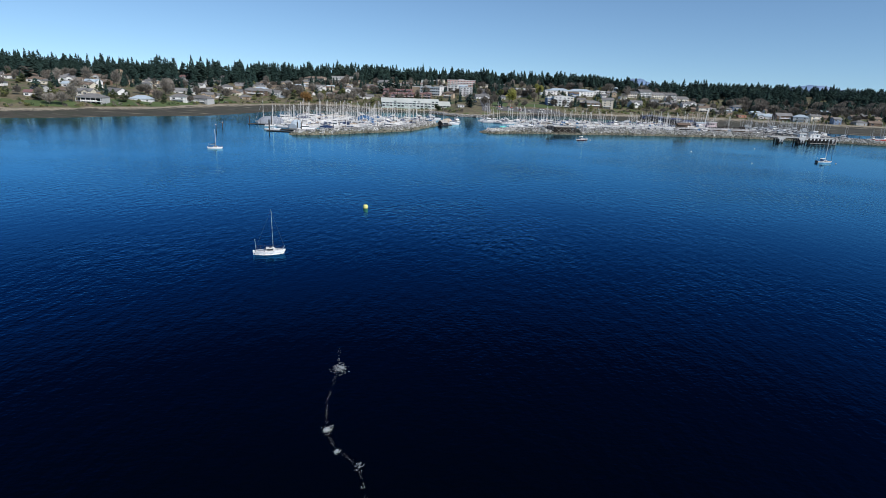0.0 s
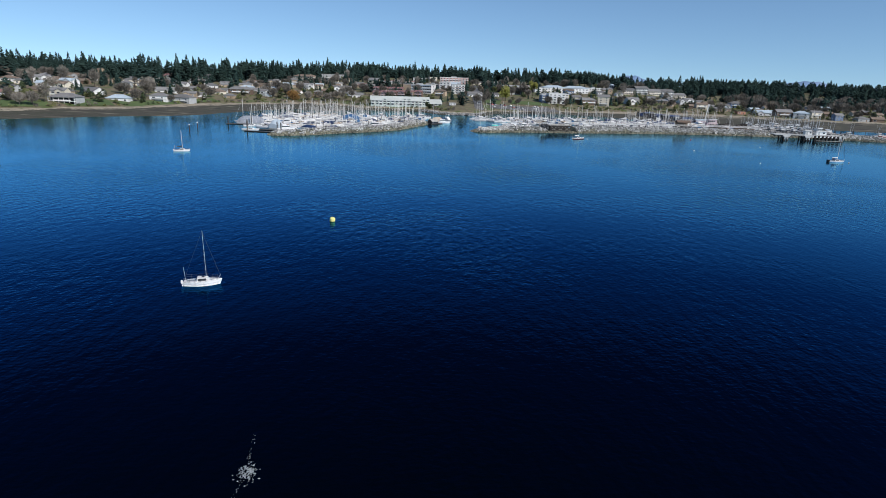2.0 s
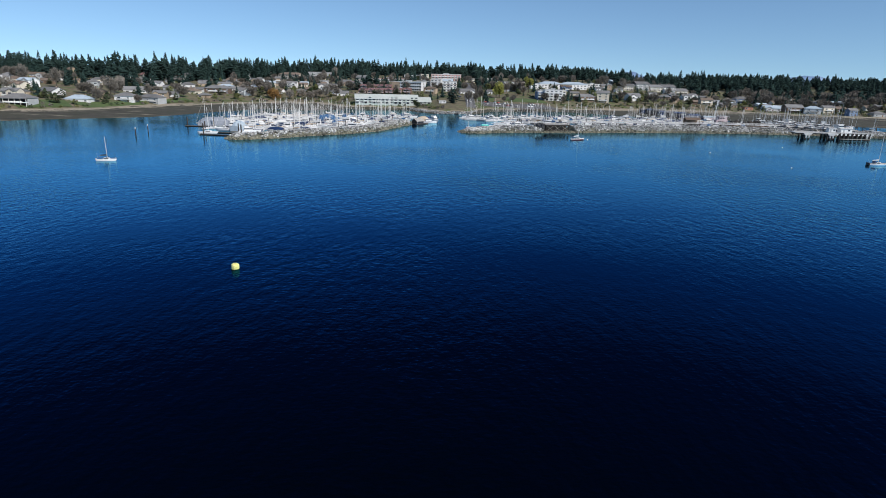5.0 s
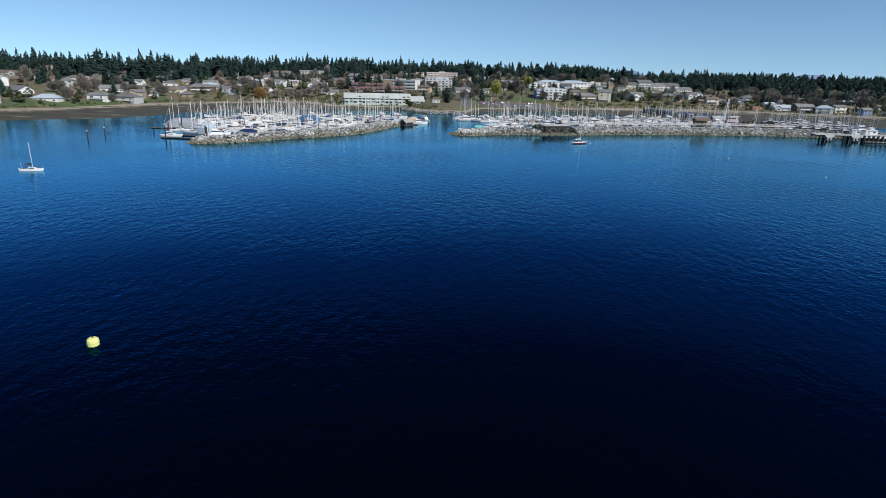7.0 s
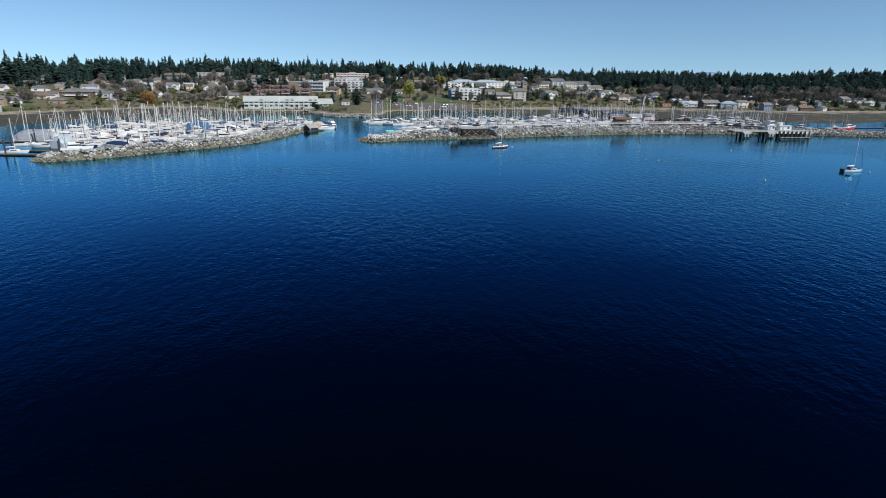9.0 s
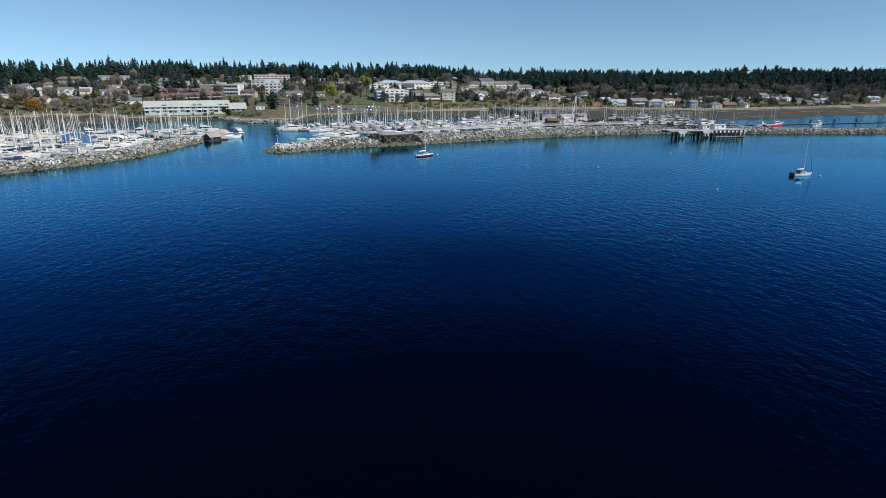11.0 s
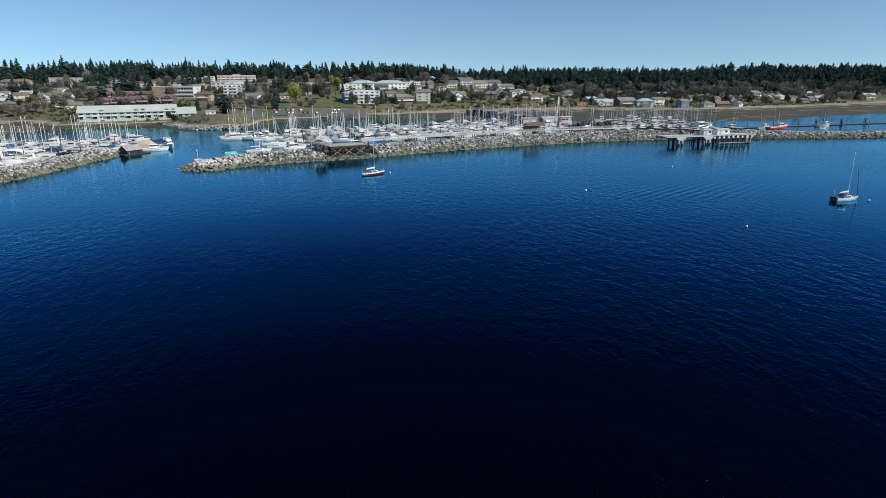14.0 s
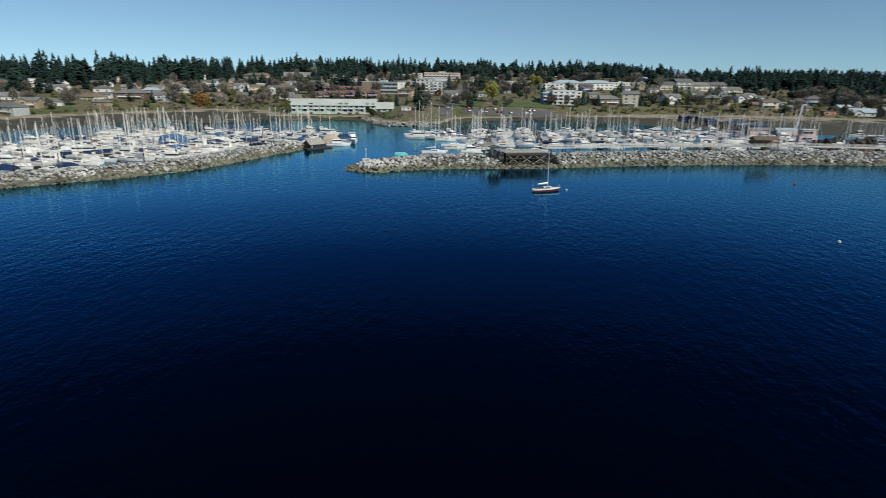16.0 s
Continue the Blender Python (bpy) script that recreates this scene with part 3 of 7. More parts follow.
def tree_shape(seed, profile, n=110, leaf=0.085, hang=0.5):
    """A full uneven crown, 1 m tall: many short drooping sprays over a lobed outline."""
    rnd, v, f = random.Random(seed), [], []
    lobes = [(rnd.uniform(0, 6.28), rnd.uniform(0.1, 0.9), rnd.uniform(-0.35, 0.3)) for _ in range(7)]
    for k in range(n):
        u = 1 - (1 - (k + rnd.random()) / n) ** 0.62 if profile == "fir" else (k + rnd.random()) / n
        a = rnd.uniform(0, 6.283)
        if profile == "fir":
            r = 0.20 * (1 - u) ** 0.8 * min(1, 0.45 + u * 4) + 0.008
        else:
            r = 0.30 * max(0.02, 1 - abs(2 * u - 0.85) ** 2.4) ** 0.6 if u < 0.92 else 0.10
        r *= 1 + sum(w * math.exp(-((math.sin((a - b) / 2) * 3) ** 2 + ((u - c) * 6) ** 2)) for b, c, w in lobes) + rnd.uniform(-0.18, 0.14)
        z, q = 0.05 + 0.93 * u, leaf * rnd.uniform(0.7, 1.2) * (1 - 0.62 * u if profile == "fir" else 0.9)
        out, side = (math.cos(a), math.sin(a)), (-math.sin(a), math.cos(a))
        top = (out[0] * r * rnd.uniform(0.1, 0.5) + side[0] * q * rnd.uniform(-0.5, 0.5), out[1] * r * 0.35 + side[1] * q * rnd.uniform(-0.5, 0.5), z + q * rnd.uniform(0.3, 1.3))
        tip = (out[0] * r, out[1] * r, z - q * hang * rnd.uniform(-0.6, 1.6))
        for sg in (1, -1):
            c = (out[0] * r * 0.72 + side[0] * q * sg, out[1] * r * 0.72 + side[1] * q * sg, z - q * hang * rnd.uniform(-0.9, 1.3))
            b = len(v)
            v += [top, tip, c]
            f.append((b, b + 1, b + 2))
    b = len(v)
    v += [(-0.012, 0, 0), (0.012, 0, 0), (0, 0, 0.99), (0, -0.012, 0), (0, 0.012, 0), (0, 0, 0.99)]
    f += [(b, b + 1, b + 2), (b + 3, b + 4, b + 5)]
    if profile == "fir":
        for x, y in ((0.038, 0), (0, 0.038)):
            b = len(v)
            v += [(-x, -y, 0.76), (x, y, 0.76), (0, 0, 1.0)]
            f.append((b, b + 1, b + 2))
    return np.array(v), np.array(f)


FIRS = [tree_shape(k, "fir", 150 + 12 * (k % 3), 0.066 + 0.006 * (k % 4)) for k in range(6)]
ROUNDS = [tree_shape(k + 20, "round", 130, 0.085, 0.3) for k in range(4)]
CONIFERS = FIRS[:6] + ROUNDS[:2]


def woods(name, count, x0, x1, d0, d1, low, high, seed, label, wide=1.0):
    rnd, rows = random.Random(seed), []
    pts = [(rnd.uniform(x0, x1), rnd.uniform(0, 1)) for _ in range(count)]
    px = np.array([p[0] for p in pts])
    base = np.maximum(np.interp(px, SHORE[:, 0], SHORE[:, 1]), np.where((px > -130) & (px < 270), 735, 0))
    py = base + np.array([d0 + (d1 - d0) * p[1] for p in pts])
    gz, clump = height(px, py), [noise.noise((x / 45, y / 45, seed)) for x, y in zip(px, py)]
    for x, y, z, c, b0 in zip(px, py, gz, clump, base):
        if c < -0.38 or (y - b0 - d0) / (d1 - d0) < 0.2 + 0.42 * noise.noise((x / 75, seed, 3.3)):
            continue
        k = rnd.randrange(8)
        h = rnd.uniform(low, high) * (1 + 0.42 * c) * (0.84 if x < -430 else 1.08 if x < -150 else 1.0) * (0.78 if k > 5 else 1.0) * (1.3 if x > 1090 else 1.0)
        rows.append((k, x, y, z - 0.3, rnd.uniform(0, 6.3), h * rnd.uniform(0.95, 1.45) * wide, h))
    v, f = scatter(CONIFERS, rows)
    return joined(name, v, f, "conifer", label, "forest")


woods("forest", 1900, -620, 330, 365, 600, 11, 27, 11, "dark evergreen forest along the ridge above the town", 1.15)
woods("forest", 2550, 250, 1700, 245, 740, 15, 24, 12, "dark evergreen forest behind the eastern shore", 1.4)
woods("forest", 650, -1500, -540, 300, 560, 12, 23, 13, "dark evergreen forest on the western hill", 1.2)


# ---- boats: bow along +x, waterline at z = 0 ----
def hull_rings(L, B, bow_h, stern_h, transom=0.72, n=9):
    rings = []
    for i in range(n):
        u = i / (n - 1)
        x = -L / 2 + L * u
        w = B / 2 * (transom + (1 - transom) * math.sin(min(u / 0.45, 1) * math.pi / 2)) if u < 0.45 else B / 2 * max(0.02, math.cos((u - 0.45) / 0.55 * math.pi / 2) ** 0.75)
        s = stern_h + (bow_h - stern_h) * u ** 1.7
        rake = 0.10 * L * max(0, u - 0.8) / 0.2
        keel = -0.35 + 0.3 * max(0, u - 0.75) / 0.25
        rings.append([(x + rake, w, s), (x + rake * 0.6, w * 0.95, s * 0.45), (x, w * 0.72, -0.12), (x - rake * 0.2, 0.0, keel),
                      (x, -w * 0.72, -0.12), (x + rake * 0.6, -w * 0.95, s * 0.45), (x + rake, -w, s)])
    return rings


def hull_mesh(*a, **k):
    return loft(bmesh.new(), hull_rings(*a, **k))


def deck_mesh(L, B, bow_h, stern_h, inset=0.12, transom=0.72, lift=0.03):
    bm, rings = bmesh.new(), []
    for r in hull_rings(L, B, bow_h, stern_h, transom):
        (x, w, s) = r[0]
        w = max(w - inset, 0.02)
        rings.append([(x * 0.985, w, s - 0.05), (x * 0.985, w, s + lift), (x * 0.985, -w, s + lift), (x * 0.985, -w, s - 0.05)])
    return loft(bm, rings)


def house_mesh(x0, x1, w0, w1, z0, z1, rake0=0.25, rake1=0.5, camber=0.08, tumble=0.85):
    """A boat's cabin: x0 aft, x1 forward, half widths w0 aft and w1 forward."""
    rings = []
    for u in (0, 0.5, 1):
        x = x0 + (x1 - x0) * u
        w = w0 + (w1 - w0) * u
        xt = x0 + rake0 + (x1 - rake1 - x0 - rake0) * u
        rings.append([(x, w, z0), (xt, w * tumble, z1), (xt, 0, z1 + camber), (xt, -w * tumble, z1), (x, -w, z0)])
    return loft(bmesh.new(), rings)


def stripe_mesh(L, B, bow_h, stern_h, lo, hi, transom=0.72):
    rings = []
    for r in hull_rings(L, B, bow_h, stern_h, transom):
        (x1, w1, s), (x0, w0, m) = r[0], r[1]

        def at(z):
            k = min(max((z - m) / max(s - m, 0.01), -1.5), 1)
            return x0 + (x1 - x0) * k, (w0 + (w1 - w0) * k) * 1.004 + 0.012
        (xa, wa), (xb, wb) = at(lo * s), at(hi * s)
        rings.append([(xa, wa, lo * s), (xb, wb, hi * s), (xb, -wb, hi * s), (xa, -wa, lo * s)])
    return loft(bmesh.new(), rings)


def sailboat(label, L=9.0, hull="hull", cover="bluecanvas", mast=12.0, dodger=None, furled=True, detail=False, group="", stripe="navy", mizzen=0.0, free=1.0, boot=0.22, beam=0.31, boom=True, transom=0.72, spar_r=0.1, mast_at=0.08):
    B, bh, sh = L * beam, L * 0.125 * free, L * 0.10 * free
    b = thing("sailboat", label, "sailboat", Matrix.Identity(4), group)
    part("hull", hull_mesh(L, B, bh, sh, transom), hull, b)
    if detail:
        part("boot_stripe", stripe_mesh(L, B, bh, sh, 0.03, boot, transom), stripe, b)
    if detail:
        part("deck", deck_mesh(L, B, bh, sh, 0.12, transom), "hull", b)
    cz = sh + 0.05
    cab = part("cabin", house_mesh(-L * 0.12, L * 0.27, B * 0.34, B * 0.22, cz - 0.1, cz + 0.5, 0.1, 0.5), "hull", b)
    part("cabin_window", house_mesh(-L * 0.08, L * 0.15, B * 0.335, B * 0.275, cz + 0.08, cz + 0.38, 0.0, 0.0, 0.0, 0.94), "black", cab)
    if detail:
        part("cockpit", boxes((-L * 0.40, -B * 0.16, cz - 0.05, -L * 0.15, B * 0.16, cz + 0.03)), "teak" if boom else "greytarp", b)
    mx = L * mast_at
    top = mast
    ma = part("mast", rods(((mx, 0, cz + 0.3), (mx - 0.1, 0, top), spar_r if detail else 0.115, spar_r * 0.75 if detail else 0.09, 6)), "alu" if detail else "spar", b)
    if detail:
        part("spreader", rods(((mx - 0.05, -B * 0.28, top * 0.58), (mx - 0.05, B * 0.28, top * 0.58), 0.035, 0.035, 4)), "alu", ma)
    if boom and (detail or not cover):
        part("boom", rods(((mx, 0, cz + 1.25), (-L * 0.33, 0, cz + 1.2), 0.07, 0.06, 6)), "alu", b)
    if cover:
        bm = bmesh.new()
        rod(bm, (mx - 0.1, 0, cz + 1.5), (-L * 0.30, 0, cz + 1.36), 0.26, 0.13, 8)
        part("sail_cover", bm, cover, b)
    bow = (L * 0.5 + L * 0.08, 0, bh)
    part("rigging", rods((bow, (mx - 0.1, 0, top * 0.97), 0.03 if furled else 0.014, 0.025 if furled else 0.014, 5), ((-L * 0.5, 0, sh), (mx - 0.1, 0, top), 0.009, 0.009, 4),
                         ((mx, B * 0.45, sh), (mx - 0.08, B * 0.28, top * 0.58), 0.009, 0.009, 4), ((mx, -B * 0.45, sh), (mx - 0.08, -B * 0.28, top * 0.58), 0.009, 0.009, 4)),
         "hull" if furled else "steel", b)
    if dodger:
        part("dodger", house_mesh(-L * 0.24, -L * 0.06, B * 0.33, B * 0.30, cz + 0.3, cz + 1.15, 0.1, 0.5, 0.12), dodger, b)
    if mizzen:
        part("mizzen_mast", rods(((-L * 0.3, 0, cz), (-L * 0.31, 0, mizzen), 0.12, 0.09, 6)), "spar", b)
    if detail:
        for s in (1, -1):
            line = []
            for k in range(7):
                u = -0.46 + k * 0.155
                w = B * (0.36 + 0.13 * math.cos((u + 0.05) * 2.6)) if u < 0.3 else B * 0.30 * (0.62 - u) / 0.3
                line.append((L * u, s * w))
                part("stanchion", rods(((L * u, s * w, sh), (L * u, s * w, sh + 0.72), 0.018, 0.018, 4)), "steel", b)
            for z in (0.38, 0.7):
                part("lifeline", loft(bmesh.new(), [[(x, y + 0.012, sh + z), (x, y, sh + z + 0.012), (x, y - 0.012, sh + z), (x, y, sh + z - 0.012)] for x, y in line]), "steel", b)
        part("pulpit", rods(((L * 0.48, 0.35, bh), (L * 0.56, 0.2, bh + 0.65), 0.02), ((L * 0.48, -0.35, bh), (L * 0.56, -0.2, bh + 0.65), 0.02), ((L * 0.56, 0.2, bh + 0.65), (L * 0.56, -0.2, bh + 0.65), 0.02)), "alu", b)
        part("outboard_motor", boxes((-L * 0.5 - 0.35, -0.45, 0.35, -L * 0.5 - 0.02, -0.15, 0.95, 0.05), (-L * 0.5 - 0.25, -0.36, -0.3, -L * 0.5 - 0.1, -0.24, 0.4)), "hull", b)
        part("stern_pole", rods(((-L * 0.46, B * 0.22, sh), (-L * 0.49, B * 0.22, sh + 2.1), 0.025)), "alu", b)
        part("hatch", boxes((L * 0.02, -0.3, cz + 0.5, L * 0.1, 0.3, cz + 0.62, 0.02)), "black", cab)
        part("companionway", boxes((-L * 0.125, -0.28, cz, -L * 0.11, 0.28, cz + 0.5)), "black", cab)
    return b


def motorboat(label, L=9.0, hull="hull", trim="navy", bridge=True, canopy=None, group=""):
    B, bh, sh = L * 0.33, L * 0.17, L * 0.12
    b = thing("motorboat", label, "motorboat", Matrix.Identity(4), group)
    part("hull", hull_mesh(L, B, bh, sh, transom=0.88), hull, b)
    if not bridge:
        part("rub_rail", stripe_mesh(L, B, bh, sh, 0.82, 0.92, 0.88), trim, b)
    part("deck", deck_mesh(L, B, bh, sh, transom=0.88), "hull", b)
    cab = part("cabin", house_mesh(-L * 0.25, L * 0.22, B * 0.40, B * 0.30, sh, sh + 1.7, 0.1, 0.9), "hull", b)
    part("window_band", house_mesh(-L * 0.24, L * 0.195, B * 0.395, B * 0.31, sh + 0.85, sh + 1.4, 0.05, 0.25, 0.0, 0.965), "glass", cab)
    if bridge:
        part("flybridge", house_mesh(-L * 0.24, L * 0.04, B * 0.36, B * 0.30, sh + 1.75, sh + 2.35, 0.05, 0.4), "hull", b)
        part("radar_arch", boxes((-L * 0.24, -B * 0.38, sh + 1.6, -L * 0.20, -B * 0.34, sh + 3.0), (-L * 0.24, B * 0.34, sh + 1.6, -L * 0.20, B * 0.38, sh + 3.0), (-L * 0.25, -B * 0.38, sh + 2.95, -L * 0.19, B * 0.38, sh + 3.1)), "hull", b)
    if canopy:
        part("aerial", rods(((-L * 0.1, 0.5, sh + 1.7), (-L * 0.14, 0.5, sh + 5.0), 0.03, 0.015, 4)), "alu", b)
    if canopy:
        part("canopy", house_mesh(-L * 0.46, -L * 0.2, B * 0.40, B * 0.40, sh + 0.5, sh + 1.9, 0.15, 0.1), canopy, b)
    part("bow_rail", rods(((L * 0.15, B * 0.42, bh + 0.55), (L * 0.56, 0.1, bh + 0.75), 0.03), ((L * 0.15, -B * 0.42, bh + 0.55), (L * 0.56, -0.1, bh + 0.75), 0.03),
                          ((L * 0.15, B * 0.42, bh - 0.2), (L * 0.15, B * 0.42, bh + 0.55), 0.03), ((L * 0.15, -B * 0.42, bh - 0.2), (L * 0.15, -B * 0.42, bh + 0.55), 0.03)), "alu", b)
    return b


def fishing_boat(label, L=12.0, hull="hull", trim="black", house="hull", group=""):
    B, bh, sh = L * 0.32, L * 0.20, L * 0.10
    b = thing("fishing_boat", label, "fishing boat", Matrix.Identity(4), group)
    part("hull", hull_mesh(L, B, bh, sh, transom=0.8), hull, b)
    part("bulwark_stripe", stripe_mesh(L, B, bh, sh, 0.78, 0.98, 0.8), trim, b)
    part("deck", deck_mesh(L, B, bh, sh, 0.2, 0.8), "timber", b)
    wh = part("wheelhouse", house_mesh(L * 0.02, L * 0.27, B * 0.34, B * 0.28, sh, sh + 2.1, 0.05, 0.25, 0.1, 0.95), house, b)
    part("wheelhouse_window", house_mesh(L * 0.03, L * 0.268, B * 0.345, B * 0.285, sh + 1.15, sh + 1.75, 0.02, 0.05, 0.0, 0.985), "glass", wh)
    part("roof", house_mesh(L * 0.0, L * 0.28, B * 0.37, B * 0.31, sh + 2.13, sh + 2.27, 0.0, 0.0), house, wh)
    part("mast", rods(((L * 0.03, 0, sh + 2.4), (L * 0.02, 0, L * 0.85), 0.10, 0.06, 6), ((L * 0.03, -1.1, L * 0.62), (L * 0.03, 1.1, L * 0.62), 0.05, 0.05, 4)), "alu", b)
    for s in (1, -1):
        part("trolling_pole", rods(((L * 0.0, s * B * 0.42, sh + 0.3), (-L * 0.04, s * B * 0.62, L * 1.0), 0.07, 0.03, 5)), "alu", b)
    part("boom", rods(((L * 0.02, 0, sh + 2.2), (-L * 0.36, 0, L * 0.46), 0.07, 0.05, 5)), "steel", b)
    part("rigging", rods(((L * 0.55, 0, bh), (L * 0.02, 0, L * 0.83), 0.02, 0.02, 4), ((-L * 0.48, 0, sh), (L * 0.02, 0, L * 0.83), 0.02, 0.02, 4)), "steel", b)
    return b


def covered_boat(label, L=9.0, cover="bluecanvas", hull="hull", group="", high=2.6):
    B, bh, sh = L * 0.32, L * 0.13, L * 0.10
    b = thing("covered_boat", label, "boat", Matrix.Identity(4), group)
    part("hull", hull_mesh(L, B, bh, sh, transom=0.85), hull, b)
    bm = bmesh.new()
    rings = []
    for i in range(7):
        u = i / 6
        x, w = -L * 0.5 + L * 0.98 * u, B * 0.52 * (1 if u < 0.6 else max(0.1, 1 - (u - 0.6) / 0.42))
        z = sh + high * (0.75 + 0.25 * math.sin(u * math.pi)) * (1 if u < 0.75 else 1 - (u - 0.75) * 1.6)
        rings.append([(x, w, sh * 0.9), (x, w * 0.8, sh + (z - sh) * 0.55), (x, 0, z), (x, -w * 0.8, sh + (z - sh) * 0.55), (x, -w, sh * 0.9)])
    part("tarpaulin", loft(bm, rings), cover, b)
    return b


def place(ob, x, y, turn, z=0.0, scale=1.0):
    ob.matrix_basis = pose(x, y, z, 0, 0, turn) @ Matrix.Scale(scale, 4)
    return ob


# ---- boats at anchor and buoys in the bay ----
place(sailboat("small white sailboat at anchor with bare mast", 5.2, "hull", None, 8.7, furled=False, detail=True, stripe="hull", free=1.4, beam=0.42, boom=False, transom=0.42, spar_r=0.03, mast_at=0.15), -33.3, 106.9, 14)
place(sailboat("white sailboat at anchor with dark sail cover", 5.9, "hull", "black", 8.6, furled=False, detail=True, stripe="hull"), -106.4, 268.9, 12)
place(sailboat("white sailboat with dark red lower hull moored off the breakwater", 7.8, "hull", "hull", 11.2, furled=False, detail=True, stripe="darkred", boot=0.66), 88.0, 387.0, 22)
yacht = place(sailboat("white and pale blue sailboat on a mooring with a dark stern", 7.0, "hull", "hull", 12.2, "navy", False, True, stripe="paleblue", boot=0.5), 196.0, 305.5, 0)
# black box closing the stern
part("stern_cover", boxes((-4.1, -0.95, 0.05, -3.45, 0.95, 1.15, 0.12)), "black", yacht, "black stern")
part("side_deck", boxes((0.9, -0.55, 0.72, 3.3, 0.55, 0.9, 0.05)), "tarp", yacht, "tan foredeck")
part("furled_jib", rods(((3.9, 0, 1.1), (2.6, 0, 8.3), 0.07, 0.05, 6)), "navy", yacht, "dark furled jib")


def buoy(name, label, r, h, mat, x, y, lean=0):
    b = thing(name, label, "buoy", pose(x, y, 0, lean, lean * 0.5, 20))
    bm = bmesh.new()
    prof = [(0.55, -0.25), (0.9, -0.12), (1.0, 0.12), (1.0, 0.55), (0.92, 0.8), (0.6, 0.96), (0.15, 1.0)]
    loft(bm, [[(r * w * math.cos(a * math.pi / 8), r * w * math.sin(a * math.pi / 8), h * z) for a in range(16)] for w, z in prof])
    part("float", bm, mat, b)
    part("mooring_ring", rods(((0, 0, h * 0.95), (0, 0, h * 1.12), r * 0.12), ((-r * 0.2, 0, h * 1.12), (r * 0.2, 0, h * 1.12), r * 0.08)), "steel", b)
    bm = bmesh.new()
    loft(bm, [[(r * 1.01 * math.cos(a * math.pi / 8), r * 1.01 * math.sin(a * math.pi / 8), h * z) for a in range(16)] for z in (0.02, 0.16)])
    part("weed_band", bm, "olive", b)
    return b


buoy("mooring_buoy", "large yellow drum mooring buoy floating in the bay", 0.64, 1.0, "yellow", -21.0, 151.6, 6)
buoy("mooring_buoy", "small red and white mooring buoy", 0.3, 0.5, "red", 167.2, 408.6)
buoy("mooring_buoy", "small white mooring buoy with red top", 0.3, 0.5, "hull", 140.1, 337.9)
buoy("mooring_buoy", "small white mooring buoy", 0.24, 0.4, "hull", 151.0, 290.0)
buoy("mooring_buoy", "small white mooring buoy beside a sailboat", 0.28, 0.45, "hull", 94.2, 389.0)
buoy("mooring_buoy", "small white mooring buoy beside a sailboat", 0.28, 0.45, "hull", 200.6, 302.8)
buoy("mooring_buoy", "small white mooring buoy", 0.24, 0.4, "hull", 193.0, 370.5)


def channel_pile(x, y, h, label):
    p = thing("marker_pile", label, "marker pile", pose(x, y, 0))
    part("piling", rods(((0, 0, -3), (0, 0, h), 0.28, 0.24, 8)), "pile", p)
    part("cap", rods(((0, 0, h), (0, 0, h + 0.5), 0.34, 0.1, 8)), "hull", p)


channel_pile(-139, 355, 3.8, "lone dark timber pile with a white cap")
channel_pile(-143, 376, 3.6, "lone dark timber pile with a white cap")

# ---- drifting foam ----
rnd = random.Random(3)
rows = []
for (ax, ay), (bx, by) in zip([(-12.7, 67.6), (-11.8, 62), (-11.6, 54.7), (-10.6, 49), (-8.9, 46), (-6.7, 44.1)], [(-11.8, 62), (-11.6, 54.7), (-10.6, 49), (-8.9, 46), (-6.7, 44.1), (-5.5, 40)]):
    for k in range(34):
        u = rnd.random()
        rows.append((ax + (bx - ax) * u + rnd.gauss(0, 0.09), ay + (by - ay) * u + rnd.gauss(0, 0.15), rnd.uniform(0.012, 0.05)))
for cx, cy, s, k in ((-11.6, 62, 0.38, 170), (-10.5, 49.4, 0.22, 100), (-9.0, 46, 0.15, 30), (-6.6, 44, 0.2, 24)):
    rows += [(cx + rnd.gauss(0, s), cy + rnd.gauss(0, s * 1.5), rnd.uniform(0.02, 0.10)) for _ in range(k)]
for cx, cy, k in ((60, 227.5, 30), (66, 228.5, 45), (73, 228, 40), (84, 224.5, 60), (89, 220.5, 45), (93, 217.5, 25)):
    rows += [(cx + rnd.gauss(0, 2.6), cy + rnd.gauss(0, 1.5), rnd.uniform(0.007, 0.02)) for _ in range(k)]
vs, fs = [], []
for x, y, r in rows:
    k, a0 = len(vs), rnd.uniform(0, 6)
    w = [r * rnd.uniform(0.5, 1.4) for _ in range(6)]
    vs += [(x + w[i] * math.cos(a0 + i * 1.047), y + w[i] * math.sin(a0 + i * 1.047), 0.012) for i in range(6)] + [(x, y, 0.03)]
    fs += [(k + i, k + (i + 1) % 6, k + 6) for i in range(6)]
joined("sea_foam", np.array(vs), np.array(fs), "foam", "thin white line of drifting sea foam", "foam")


